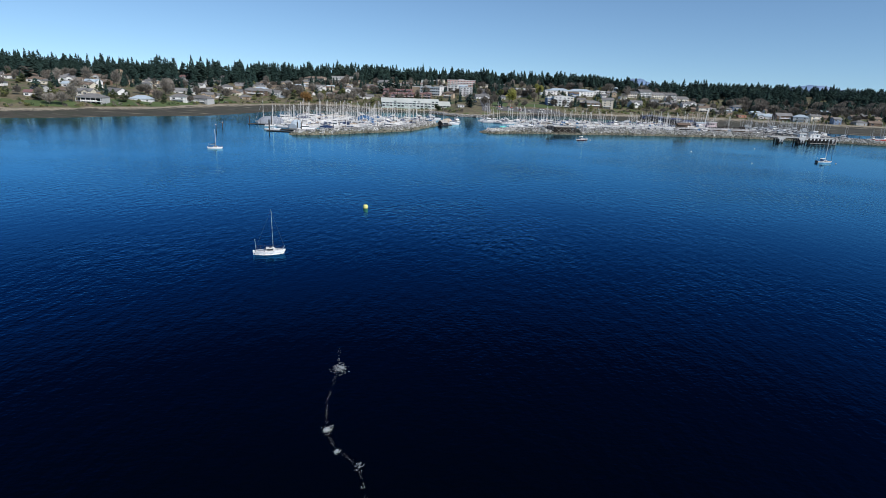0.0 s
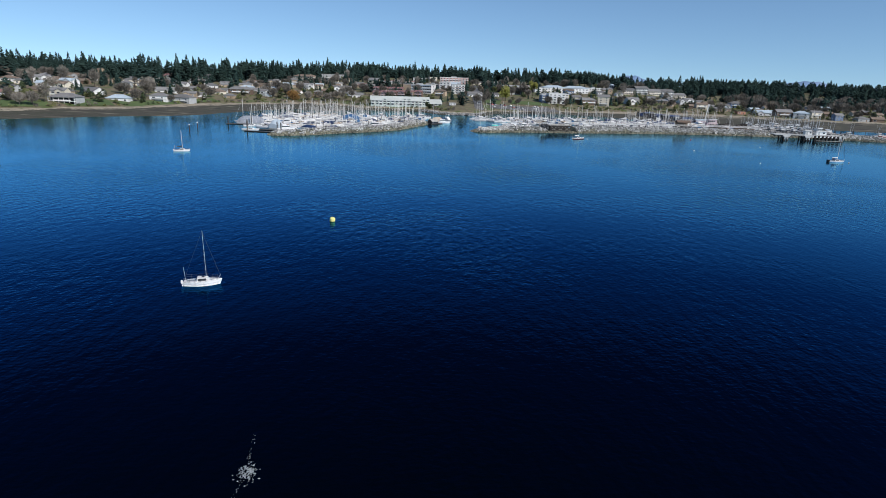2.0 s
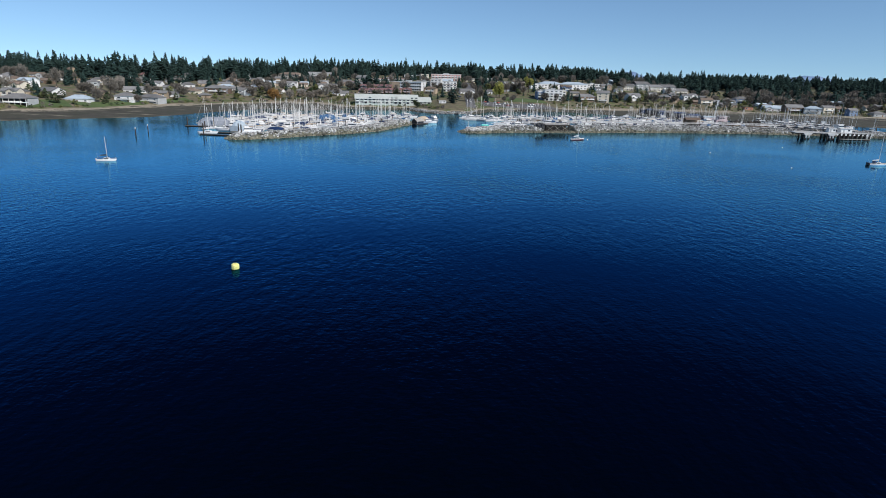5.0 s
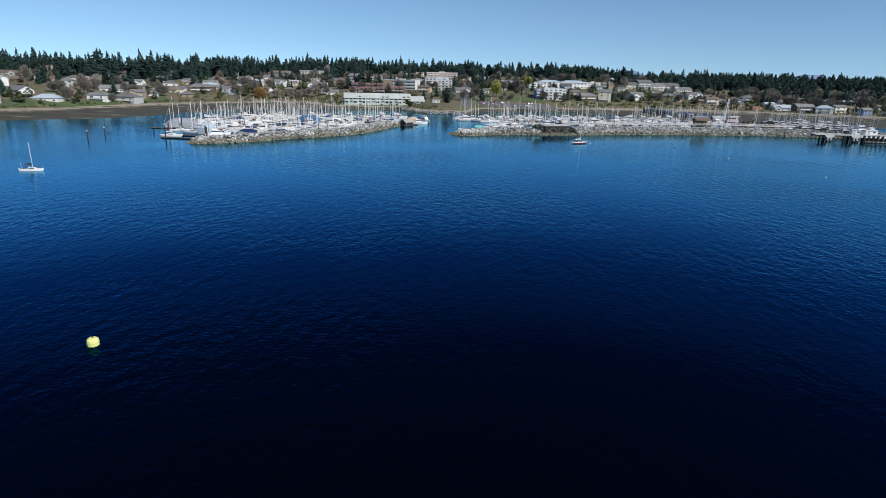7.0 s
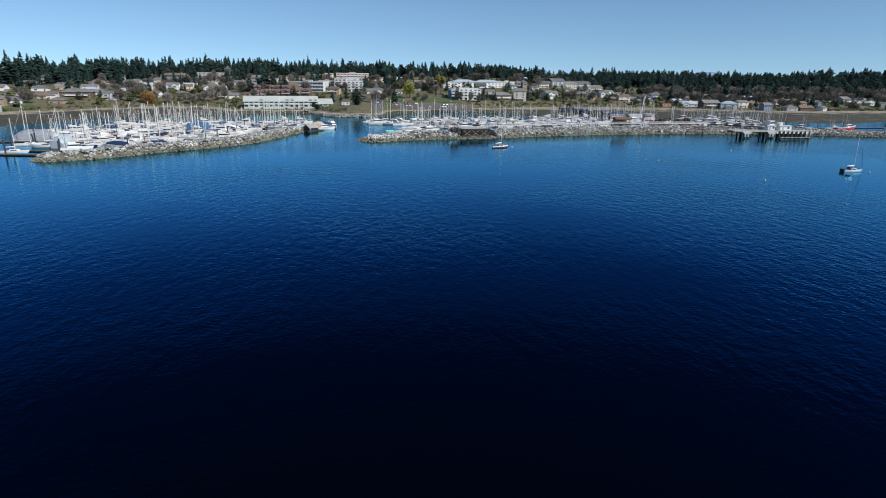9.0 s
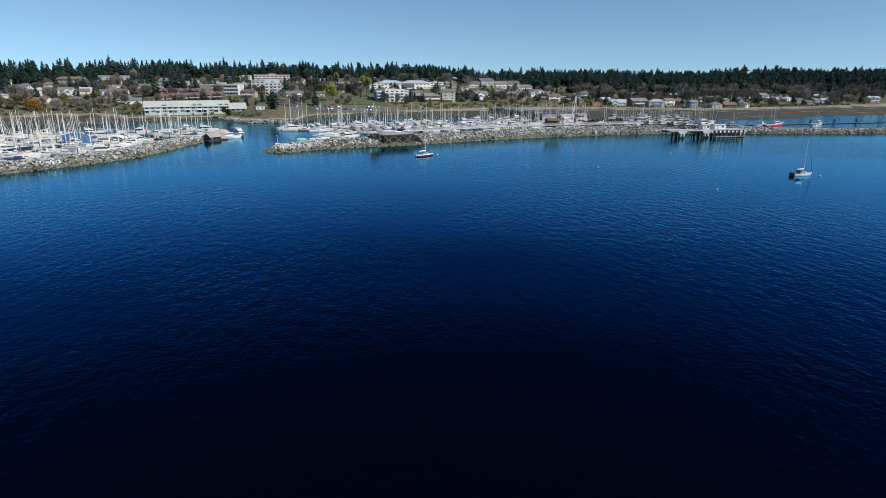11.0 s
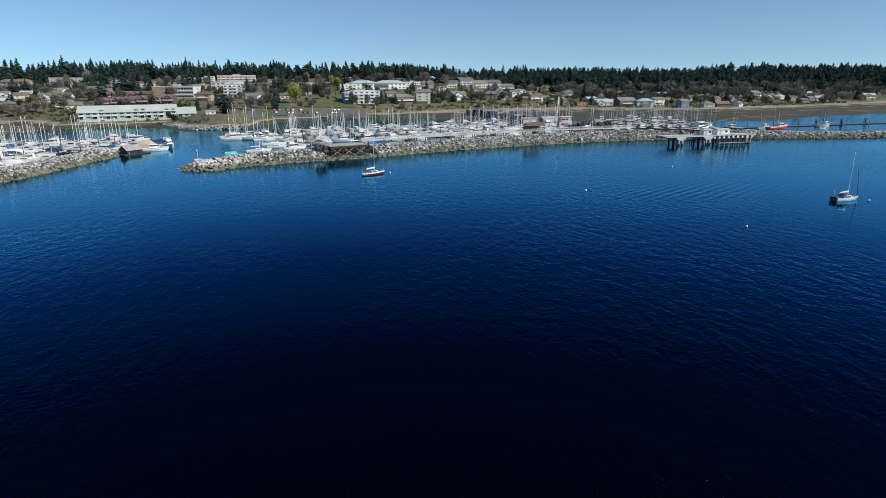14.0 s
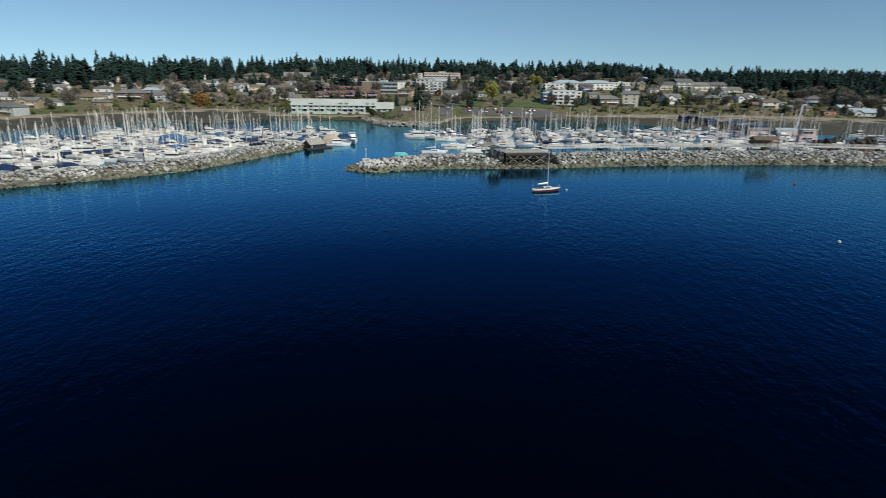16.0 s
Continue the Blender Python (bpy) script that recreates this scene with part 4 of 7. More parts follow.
# ---- marina: floats, piles and berthed boats ----
def dock(x0, y0, x1, y1, w=2.4, label="weathered timber dock float", posts=True, tall=3.7, thick=0.2, fingers=0.0):
    d = thing("dock", label, "dock", pose(x0, y0, 0, 0, 0, math.degrees(math.atan2(y1 - y0, x1 - x0))), "marina docks")
    n = math.hypot(x1 - x0, y1 - y0)
    part("deck", boxes((0, -w / 2, 0.28, n, w / 2, 0.5)), "dockplank", d)
    if fingers:
        for s in (1, -1):
            for i in range(int(n / fingers)):
                p = (i + 0.5) * fingers
                part("finger", boxes((p - 0.5, w / 2 if s > 0 else -w / 2 - 8.5, 0.24, p + 0.5, w / 2 + 8.5 if s > 0 else -w / 2, 0.46)), "dockplank", d)
    part("float", boxes((0.3, -w / 2 + 0.2, -0.25, n - 0.3, w / 2 - 0.2, 0.28)), "pile", d)
    if posts:
        k = max(2, int(n / 19) + 1)
        for i in range(k):
            s = 1 + (n - 2) * i / (k - 1)
            part("piling", rods(((s, w / 2 + 0.2, -2), (s, w / 2 + 0.2, tall * random.uniform(0.85, 1.15)), thick, thick * 0.9, 7)), "pile", d)
    return d


G = "boats in the marina"
FLEET = [
    (sailboat("white sailboat with blue sail cover in its berth", 9.4, "hull", "bluecanvas", 12.5, None, True, group=G), 1),
    (sailboat("white sailboat with furled jib in its berth", 10.4, "hull", "greytarp", 14.0, "navy", True, group=G, stripe="black"), 3),
    (sailboat("white sailboat with tan sail cover and white dodger", 11.2, "hull", "tarp", 15.0, "hull", True, group=G), 3),
    (sailboat("small white sailboat with bare mast in its berth", 7.6, "hull", None, 10.2, None, False, group=G, stripe="red"), 3),
    (sailboat("navy-hulled sailboat with tan sail cover in its berth", 10.0, "navy", "tarp", 13.4, "black", True, group=G, stripe="hull"), 2),
    (sailboat("white ketch with two masts in its berth", 12.4, "hull", "greytarp", 15.6, "greytarp", True, group=G, mizzen=10.5), 1),
    (motorboat("white cabin cruiser with flybridge in its berth", 10.5, group=G), 2),
    (motorboat("white motor yacht with blue canopy in its berth", 11.5, canopy="bluecanvas", group=G), 1),
    (motorboat("small white runabout in its berth", 6.8, bridge=False, trim="red", group=G), 2),
    (covered_boat("boat wrapped in a white tarpaulin", 9.0, "hull", group=G, high=1.7), 1),
    (covered_boat("boat under a dark blue tarpaulin", 9.0, "navy", group=G, high=1.6), 1),
]
first = {}
pool = [k for k, (_, w) in enumerate(FLEET) for _ in range(w)]
brnd = random.Random(21)


def berth(x, y, turn):
    k = brnd.choice(pool)
    m = pose(x, y, 0, 0, 0, turn) @ Matrix.Scale(brnd.uniform(0.78, 1.1), 4)
    if k in first:
        copy_thing(FLEET[k][0], m @ Matrix.Scale(1 / FLEET[k][0].scale[0], 4))
    else:
        FLEET[k][0].matrix_basis = m
        first[k] = True


def row_of_berths(x0, y0, x1, y1, gap, fill, sides=(1, -1)):
    n = math.hypot(x1 - x0, y1 - y0)
    ux, uy = (x1 - x0) / n, (y1 - y0) / n
    a = math.degrees(math.atan2(uy, ux))
    dock(x0, y0, x1, y1, fingers=gap * 4)
    for s in sides:
        p = 3.0
        while p < n - 2:
            if brnd.random() < fill:
                o = brnd.uniform(6.2, 7.4)
                berth(x0 + ux * p - uy * o * s, y0 + uy * p + ux * o * s, a + (90 if brnd.random() < 0.7 else -90) * s + brnd.uniform(-3, 3))
            p += gap * brnd.uniform(0.85, 1.2)


# west basin
row_of_berths(-126, 428, -121, 540, 5.4, 0.85)
row_of_berths(-101, 392, -95, 548, 5.2, 0.88)
row_of_berths(-75, 396, -69, 550, 5.0, 0.9)
row_of_berths(-49, 424, -43, 552, 5.0, 0.9)
row_of_berths(-27, 468, -19, 560, 5.2, 0.85)
# east basin
for k in range(7):
    row_of_berths(73 + k * 26, 496 + (k % 2) * 4, 77 + k * 26, 592 + 5 * (k % 3), 5.6, 0.84)
row_of_berths(40, 540, 62, 560, 5.4, 0.9, (-1,))


# ---- single boats and floats of the harbour ----
# big sloops and a catamaran at the head of the east basin
place(sailboat("large white sloop with tall mast at the dock end", 13.5, "hull", "hull", 19.5, "greytarp", True, stripe="navy"), 36, 540, 8)
place(sailboat("large white sloop with blue stripe at the dock end", 12.8, "hull", "bluecanvas", 18.5, None, True, stripe="bluecanvas"), 45, 532, 172)
place(motorboat("big white motor yacht at the dock end", 14.0), 38, 533, 5)
for k, (x, y, a, s) in enumerate(((33, 550, 10, 1.0), (43, 556, 185, 0.95), (36, 562, 5, 0.9), (48, 546, 175, 1.05), (52, 524, 20, 0.9), (56, 530, 200, 1.0))):
    place(sailboat("tall white sailboat among the boats at the dock end", 11.0 + k % 3, "hull", "hull" if k % 2 else "greytarp", 15.5 + k % 3, None, True), x, y, a, 0.0, s)
place(sailboat("white sailboat moored behind the breakwater", 10.5, "hull", "hull", 14.0, None, True), 50, 470, 14)
place(motorboat("white cruiser moored behind the breakwater", 9.5), 66, 474, 10)
for k, (x, y, a) in enumerate(((58, 486, 12), (69, 488, 186), (57, 497, 4), (82, 480, 14), (94, 481, 190), (68, 503, 8))):
    place(sailboat("white sailboat with a %s cover on the inner float" % ("pale blue" if k % 2 else "white"), 9.0 + k % 3, "hull", "metalroof" if k % 2 else "hull", 12.5 + k % 4, None, True), x, y, a)
# boats at the tip of the west basin
place(motorboat("tall white motor yacht near the harbour mouth", 13.0, trim="black"), 8, 506, -70)
place(covered_boat("wooden boat under a tan canvas shelter", 8.5, "tarp", "hull", high=3.6), 0, 498, -8)
place(motorboat("white launch with a long foredeck", 10.5, bridge=False), 4, 492, 12)
place(covered_boat("boat under a high blue tarpaulin shed", 13.0, "bluecanvas", "navy", high=4.2), -66, 478, 8)
place(covered_boat("small boat under a bright blue tarpaulin", 6.5, "bluecanvas", "hull", high=1.8), -58, 464, 30)
place(covered_boat("boat under a navy blue tarpaulin", 8.5, "navy", "hull", high=2.2), 2, 518, 40)
place(motorboat("long navy-hulled motor yacht with white cabin", 17.0, "navy", "hull", canopy="hull"), -82, 440, 14)
place(motorboat("big white motor yacht at the outer dock", 15.0), -108, 412, 8)
place(motorboat("white cruiser at the outer dock", 11.0), -92, 384, 20)


def float_house(x, y, turn):
    h = thing("boathouse", "small floating boathouse with dark gable and grey roof", "boathouse", pose(x, y, 0, 0, 0, turn))
    part("float", boxes((-6.5, -3.2, -0.3, 6.5, 3.2, 0.5, 0.08)), "pile", h)
    bm = bmesh.new()
    loft(bm, [[(x0, -2.4, 0.5), (x0, -2.4, 2.1), (x0, 0, 3.8), (x0, 2.4, 2.1), (x0, 2.4, 0.5)] for x0 in (-4.6, 2.4)])
    part("wall", bm, "black", h)
    for s in (1, -1):
        bm = bmesh.new()
        loft(bm, [[(x0, 0, 4.0), (x0, s * 2.9, 1.95), (x0, s * 2.9, 2.1), (x0, 0, 4.16)] for x0 in (-5.0, 2.8)])
        part("roof", bm, "timber", h)
    part("door", boxes((-4.66, -0.5, 0.5, -4.6, 0.5, 2.5)), "black", h)
    part("window", boxes((-2.4, -2.46, 1.1, -0.8, -2.4, 1.8)), "glass", h)
    part("mast", rods(((-3.8, -2.6, 0.5), (-3.6, -2.6, 13.5), 0.11, 0.08, 6)), "alu", h)


float_house(-3, 480, 48)
# outer docks, tall piles and canvas shelter of the west basin
dock(-113, 370, -90, 366, 2.4, "dark outer dock float with tall pilings", True, 5.2, 0.34)
dock(-117, 383, -96, 380, 2.2, "dark outer dock float with tall pilings", True, 5.2, 0.34)
dock(-141, 418, -124, 420, 2.2, "dark outer dock float with tall pilings", True, 5.6, 0.34)


def canvas_shed(name, label, x, y, turn, L, W, h, mat):
    s = thing(name, label, "boat shelter", pose(x, y, 0, 0, 0, turn))
    part("float", boxes((-L / 2, -W / 2, -0.3, L / 2, W / 2, 0.4, 0.05)), "timber", s)
    bm, rings = bmesh.new(), []
    for i in range(9):
        u = i / 8
        k = 0.55 + 0.45 * math.sin(min(1, min(u, 1 - u) * 3.2) * math.pi / 2)
        rings.append([(-L / 2 + L * u, W / 2 * math.cos(a), 0.4 + h * k * math.sin(a) ** 0.8 if a < 3.1 else 0.4) for a in (0.0, 0.5, 1.0, 1.57, 2.14, 2.64, 3.1416)])
    part("canvas", loft(bm, rings), mat, s)
    for k in (-1, 1):
        part("pole", rods(((k * L * 0.4, -W / 2, 0.4), (k * L * 0.4, -W / 2, h + 1.2), 0.08)), "steel", s)


canvas_shed("boat_shelter", "large grey canvas boat shelter on a float", -127, 427, 10, 17, 9, 5.0, "greytarp")
canvas_shed("boat_shelter", "pale blue plastic boat shelter on a float", -101, 395, 78, 9, 6, 5.4, "metalroof")
place(sailboat("white sailboat by the outer dock", 9.5, "hull", "hull", 13.5, None, True), -112, 377, 10)
place(sailboat("white sailboat with tall mast by the outer dock", 9.8, "hull", None, 14.5, None, False), -120, 405, 15)

# working boats east of the tee
WORK = [fishing_boat("white steel fishing troller at the float", 12.0, group="fishing boats"),
        fishing_boat("black-hulled fishing boat with white wheelhouse", 13.5, "black", "hull", group="fishing boats"),
        fishing_boat("white and blue fishing boat at the float", 11.0, "hull", "bluecanvas", group="fishing boats"),
        fishing_boat("red-hulled fishing boat with white wheelhouse", 15.0, "red", "hull", group="fishing boats")]
wrnd, seen = random.Random(8), set()


def work(k, x, y, turn, s=1.0):
    m = pose(x, y, 0, 0, 0, turn) @ Matrix.Scale(s, 4)
    if k in seen:
        copy_thing(WORK[k], m)
    else:
        WORK[k].matrix_basis = m
        seen.add(k)


for x0, y0, x1, y1, n in ((262, 530, 322, 526, 11), (276, 556, 336, 552, 10), (292, 582, 346, 578, 7)):
    dock(x0, y0, x1, y1, 2.4, "timber float of the fishing harbour")
    for k in range(n):
        u = (k + 0.5) / n
        work(wrnd.choice((0, 0, 2, 1, 2)), x0 + (x1 - x0) * u, y0 + (y1 - y0) * u + wrnd.choice((-6.5, 6.5)), wrnd.choice((4, 180, 15, 84, 170)) + wrnd.uniform(-8, 8), wrnd.uniform(0.75, 1.25))
work(0, 300, 492, 8, 1.5)
for k in range(8):
    work((0, 2, 0, 1)[k % 4], 256 + k * 8.5, 508 - k * 1.5, 84 + 5 * (k % 3), 1.0 + 0.08 * (k % 4))
work(3, 356, 487, 4, 1.0)
work(2, 352, 494, 8, 1.0)
work(1, 330, 494, 170, 0.9)
work(0, 398, 492, 10, 0.85)
work(2, 384, 480, 5, 0.6)
dock(326, 500, 470, 500, 2.6, "long dark float along the lagoon")
work(1, 222, 556, 5, 1.2)
work(1, 240, 566, 178, 1.1)


def dolphin(x, y, h):
    d = thing("mooring_dolphin", "cluster of dark timber piles beside the lagoon float", "mooring piles", pose(x, y, 0), "mooring piles")
    for k in range(3):
        a = 2.1 * k + x
        part("piling", rods(((0.9 * math.cos(a), 0.9 * math.sin(a), -2), (0.35 * math.cos(a), 0.35 * math.sin(a), h * 0.66 * (1 - 0.07 * k)), 0.2, 0.17, 7)), "pile", d)


for x, y, h in ((404, 503, 5.5), (418, 497, 6.0), (426, 503, 5.2), (440, 497, 6.2), (446, 503, 5.6), (462, 498, 6.0), (338, 503, 5.5), (324, 504, 6.2)):
    dolphin(x, y, h)
# dark log barge and red-brown scow behind the walkway


def blob_rock(seed, c, r):
    """A lumpy bundle, used for dark netting and for dark bushes."""
    bm = bmesh.new()
    bmesh.ops.create_icosphere(bm, subdivisions=3, radius=1.0)
    for v in bm.verts:
        k = 1 + 0.5 * noise.noise(v.co * 2.0 + Vector((seed, 0, 0))) + 0.25 * noise.noise(v.co * 5.0)
        v.co = Vector((c[0] + v.co.x * r[0] * k, c[1] + v.co.y * r[1] * k, c[2] + v.co.z * r[2] * k))
    return bm


def scow(x, y, turn, L, W, mat, label):
    s = thing("scow", label, "barge", pose(x, y, 0, 0, 0, turn))
    bm = bmesh.new()
    loft(bm, [[(-L / 2, w, 1.6), (-L / 2 + 1.4, w, -0.4), (L / 2 - 1.4, w, -0.4), (L / 2, w, 1.6)] for w in (-W / 2, W / 2)])
    part("hull", bm, mat, s)
    part("deck", boxes((-L / 2 + 0.2, -W / 2 + 0.2, 1.55, L / 2 - 0.2, W / 2 - 0.2, 1.68)), "timber", s)
    for k in (-1, 1):
        part("bulwark", boxes((-L / 2, k * W / 2 - 0.12, 1.6, L / 2, k * W / 2 + 0.12, 2.3)), mat, s)
    part("bollard", rods(((L * 0.4, 0, 1.6), (L * 0.4, 0, 2.3), 0.25)), "steel", s)


scow(243, 512, -3, 34, 8, "brownwood", "long dark brown scow loaded with netting behind the walkway")
scow(205, 512, 2, 16, 7, "black", "dark work scow behind the walkway")


def net_pile(x, y, z, seed, r):
    p = thing("net_pile", "heap of dark fishing net on a scow", "fishing net", pose(x, y, z))
    part("netting", blob_rock(seed, (0, 0, r[2] * 0.45), r), "pile", p)


for k in range(7):
    net_pile(229.5 + k * 4.6, 512.4 - k * 0.25, 1.68, 20 + k, (2.9, 2.6, 2.0 + 0.6 * (k % 3)))
for k in range(3):
    net_pile(199.5 + k * 5.2, 512 + k * 0.2, 1.68, 40 + k, (2.4, 2.2, 1.3))


def wheelhouse_barge(x, y, turn):
    b = thing("work_barge", "pale pink two-storey work barge with an A-frame mast", "barge", pose(x, y, 0, 0, 0, turn))
    part("hull", boxes((-8, -4, -0.5, 8, 4, 1.5, 0.3)), "black", b)
    part("lower_cabin", boxes((-3.4, -3, 1.5, 6, 3, 4.6, 0.1)), "blush", b)
    part("upper_cabin", boxes((-1.5, -2.5, 4.6, 5.5, 2.5, 7.4, 0.1)), "blush", b)
    part("roof", boxes((-2.0, -3.0, 7.4, 6.0, 3.0, 7.65)), "hull", b)
    for z in (2.6, 5.6):
        part("window_band", boxes((-2.2, -3.04 if z < 4 else -2.54, z, 3.6, -2.9 if z < 4 else -2.4, z + 0.9)), "glass", b)
    part("a_frame", rods(((-6.0, -3.3, 1.5), (-3.6, -1.0, 20.0), 0.24, 0.2, 6), ((-4.0, 3.3, 1.5), (-2.4, -0.6, 20.0), 0.24, 0.2, 6), ((-1.5, 0, 7.4), (-3.0, -0.8, 20.0), 0.09, 0.09, 5)), "hull", b)
    part("rail", rods(((-4, -3, 5.3), (-2.5, -3, 5.3), 0.05), ((5, -3, 4.3), (5, -3, 5.3), 0.05), ((-4, -3, 4.3), (-4, -3, 5.3), 0.05)), "alu", b)


wheelhouse_barge(235.5, 538, 4)


def boat_shed(x, y, turn, L, W, h, wall, roof, label):
    s = thing("boat_shed", label, "boat shed", pose(x, y, max(0.0, land(x, y)), 0, 0, turn), "floating boat sheds")
    part("float", boxes((-L / 2 - 0.5, -W / 2 - 0.5, -0.3, L / 2 + 0.5, W / 2 + 0.5, 0.45)), "pile", s)
    part("wall", boxes((-L / 2, -W / 2, 0.45, L / 2, W / 2, h)), wall, s)
    part("roof", loft(bmesh.new(), [[(u, -W / 2 - 0.3, h), (u, 0, h + 1.1), (u, W / 2 + 0.3, h), (u, W / 2 + 0.3, h + 0.15), (u, 0, h + 1.25), (u, -W / 2 - 0.3, h + 0.15)] for u in (-L / 2 - 0.3, L / 2 + 0.3)]), roof, s)
    part("door", boxes((-L / 2 - 0.05, -W * 0.3, 0.5, -L / 2, W * 0.3, h - 0.5)), "black", s)
    part("window", boxes((-1, -W / 2 - 0.05, 1.6, 1, -W / 2, 2.5)), "glass", s)


for k in range(8):
    boat_shed(228 + k * 2.4, 690 - k * 11.5, 8, 11, 6.0, 3.6 + 0.4 * (k % 3), "black" if k % 3 else "navy", "navy" if k % 2 else "shingle", "dark floating boat shed with a low roof")
boat_shed(230, 577, 5, 11, 6, 4.2, "blush", "shingle", "pale pink floating boat shed")
boat_shed(243, 572, 5, 12, 6, 4.6, "blush", "metalroof", "pale pink floating boat shed")


# ---- boardwalk along the east breakwater ----
def boardwalk(pts, z, w):
    walk_way = thing("boardwalk", "weathered timber boardwalk with railings along the breakwater", "boardwalk", Matrix.Identity(4))
    for k, ((ax, ay), (bx, by)) in enumerate(zip(pts, pts[1:])):
        n = math.hypot(bx - ax, by - ay)
        m = pose(ax, ay, z, 0, 0, math.degrees(math.atan2(by - ay, bx - ax)))
        part("deck", boxes((-0.1, -w / 2, -0.18, n + 0.1, w / 2, 0.0)), "paleplank", walk_way, at=m)
        for s in (1, -1):
            bm = bmesh.new()
            for h in (0.45, 0.78, 1.1):
                box(bm, 0, s * w / 2 - 0.05, h - 0.05, n, s * w / 2 + 0.05, h + 0.05)
            part("railing", bm, "paleplank", walk_way, at=m)
            j = int(n / 2.6)
            for i in range(j):
                ob = new("post", POST)
                ob.parent, ob.matrix_basis = walk_way, m @ pose((i + 0.5) * n / j, s * w / 2, 0)
        for i in range(int(n / 6)):
            ob = new("trestle", TRESTLE)
            ob.parent, ob.matrix_basis = walk_way, m @ pose((i + 0.5) * 6, 0, -0.2)


POST = finish("post", boxes((-0.07, -0.07, -0.1, 0.07, 0.07, 1.15)), "paleplank")
TRESTLE = finish("trestle", boxes((-0.15, -1.2, -1.8, 0.15, -0.9, 0), (-0.15, 0.9, -1.8, 0.15, 1.2, 0), (-0.12, -1.4, -0.25, 0.12, 1.4, 0)), "pile")
boardwalk([(94, 452), (112, 459), (143, 467), (178, 473), (200, 477), (246, 474)], 5.0, 4.0)

hut = thing("boardwalk_shelter", "open timber shelter with a dark roof on the boardwalk", "shelter", pose(187, 474.6, 5.0, 0, 0, 8))
part("roof", loft(bmesh.new(), [[(x, -2.6, 2.6), (x, 0, 3.9), (x, 2.6, 2.6), (x, 2.6, 2.8), (x, 0, 4.1), (x, -2.6, 2.8)] for x in (-5.5, 5.5)]), "brownwood", hut)
part("back_panel", boxes((-5, 1.5, 0.1, 5, 1.6, 2.6)), "brownwood", hut)
for x in (-5, -1.7, 1.7, 5):
    for y in (-1.85, 1.85):
        part("post", boxes((x - 0.1, y - 0.1, 0, x + 0.1, y + 0.1, 2.7)), "brownwood", hut)
part("bench", boxes((-4, 1.0, 0.4, 4, 1.45, 0.48), (-3.8, 1.0, 0, -3.6, 1.4, 0.4), (3.6, 1.0, 0, 3.8, 1.4, 0.4)), "timber", hut)

vp = thing("viewing_platform", "timber viewing platform on dark piles with a roofed shelter", "platform", pose(85.0, 442.5, 0, 0, 0, 14))
part("deck", boxes((-8.0, -6.5, 4.55, 8.0, 4.5, 4.85)), "timber", vp)
part("fascia", boxes((-8.0, -6.65, 3.95, 8.0, -6.5, 4.8)), "pile", vp)
# dark sheet added behind the piles for the shade under the deck
part("bulkhead", boxes((-14.0, -1.6, -0.5, 8.0, -1.3, 4.5)), "pile", vp)
for z in (1.2, 2.6):
    part("waler", boxes((-8.0, -6.5, z, 8.0, -6.2, z + 0.35)), "pile", vp)
for i in range(7):
    for j in range(2):
        part("piling", rods(((-7.6 + i * 2.53, -6.0 + j * 2.4, -1), (-7.6 + i * 2.53, -6.0 + j * 2.4, 4.6), 0.26, 0.24, 7)), "pile", vp)
for i in range(3):
    x = -7.6 + i * 5.06
    part("cross_brace", rods(((x, -6.3, 0.8), (x + 5.06, -6.3, 4.2), 0.12, 0.12, 4), ((x + 5.06, -6.3, 0.8), (x, -6.3, 4.2), 0.12, 0.12, 4)), "timber", vp)
for z in (5.3, 5.65, 5.95):
    part("rail", boxes((-8.0, -6.55, z - 0.06, 8.0, -6.45, z + 0.06)), "timber", vp)
for i in range(10):
    ob = new("post", POST)
    ob.parent, ob.matrix_basis = vp, pose(-7.9 + i * 1.75, -6.5, 4.85)
part("shelter_floor", boxes((-14.5, -2.0, 4.3, -8.0, 4.5, 4.8)), "timber", vp)
part("shelter_roof", loft(bmesh.new(), [[(-15.2, y, 6.5), (-11.8, y, 7.7), (-8.4, y, 6.5), (-8.4, y, 6.7), (-11.8, y, 7.95), (-15.2, y, 6.7)] for y in (-2.9, 4.2)]), "timber", vp)
part("gable_panel", loft(bmesh.new(), [[(-14.4, y, 6.55), (-9.2, y, 6.55), (-11.8, y, 7.5)] for y in (-2.5, -2.35)]), "brownwood", vp)
for x in (-14.4, -9.2):
    for y in (-2.4, 3.6):
        part("shelter_post", boxes((x - 0.12, y - 0.12, 4.6, x + 0.12, y + 0.12, 6.6)), "timber", vp)
part("bench", boxes((-13, 2.6, 5.25, -7, 3.1, 5.35), (-12.6, 2.7, 4.8, -12.4, 3.0, 5.25), (-7.6, 2.7, 4.8, -7.4, 3.0, 5.25)), "timber", vp)
# black lumps standing for the dark bush left of the deck
part("dark_screen", blob_rock(12, (-9.8, -5.2, 3.0), (1.5, 1.4, 2.4)), "black", vp)
part("dark_screen", blob_rock(14, (-11.8, -4.2, 2.9), (2.2, 1.6, 2.8)), "black", vp)

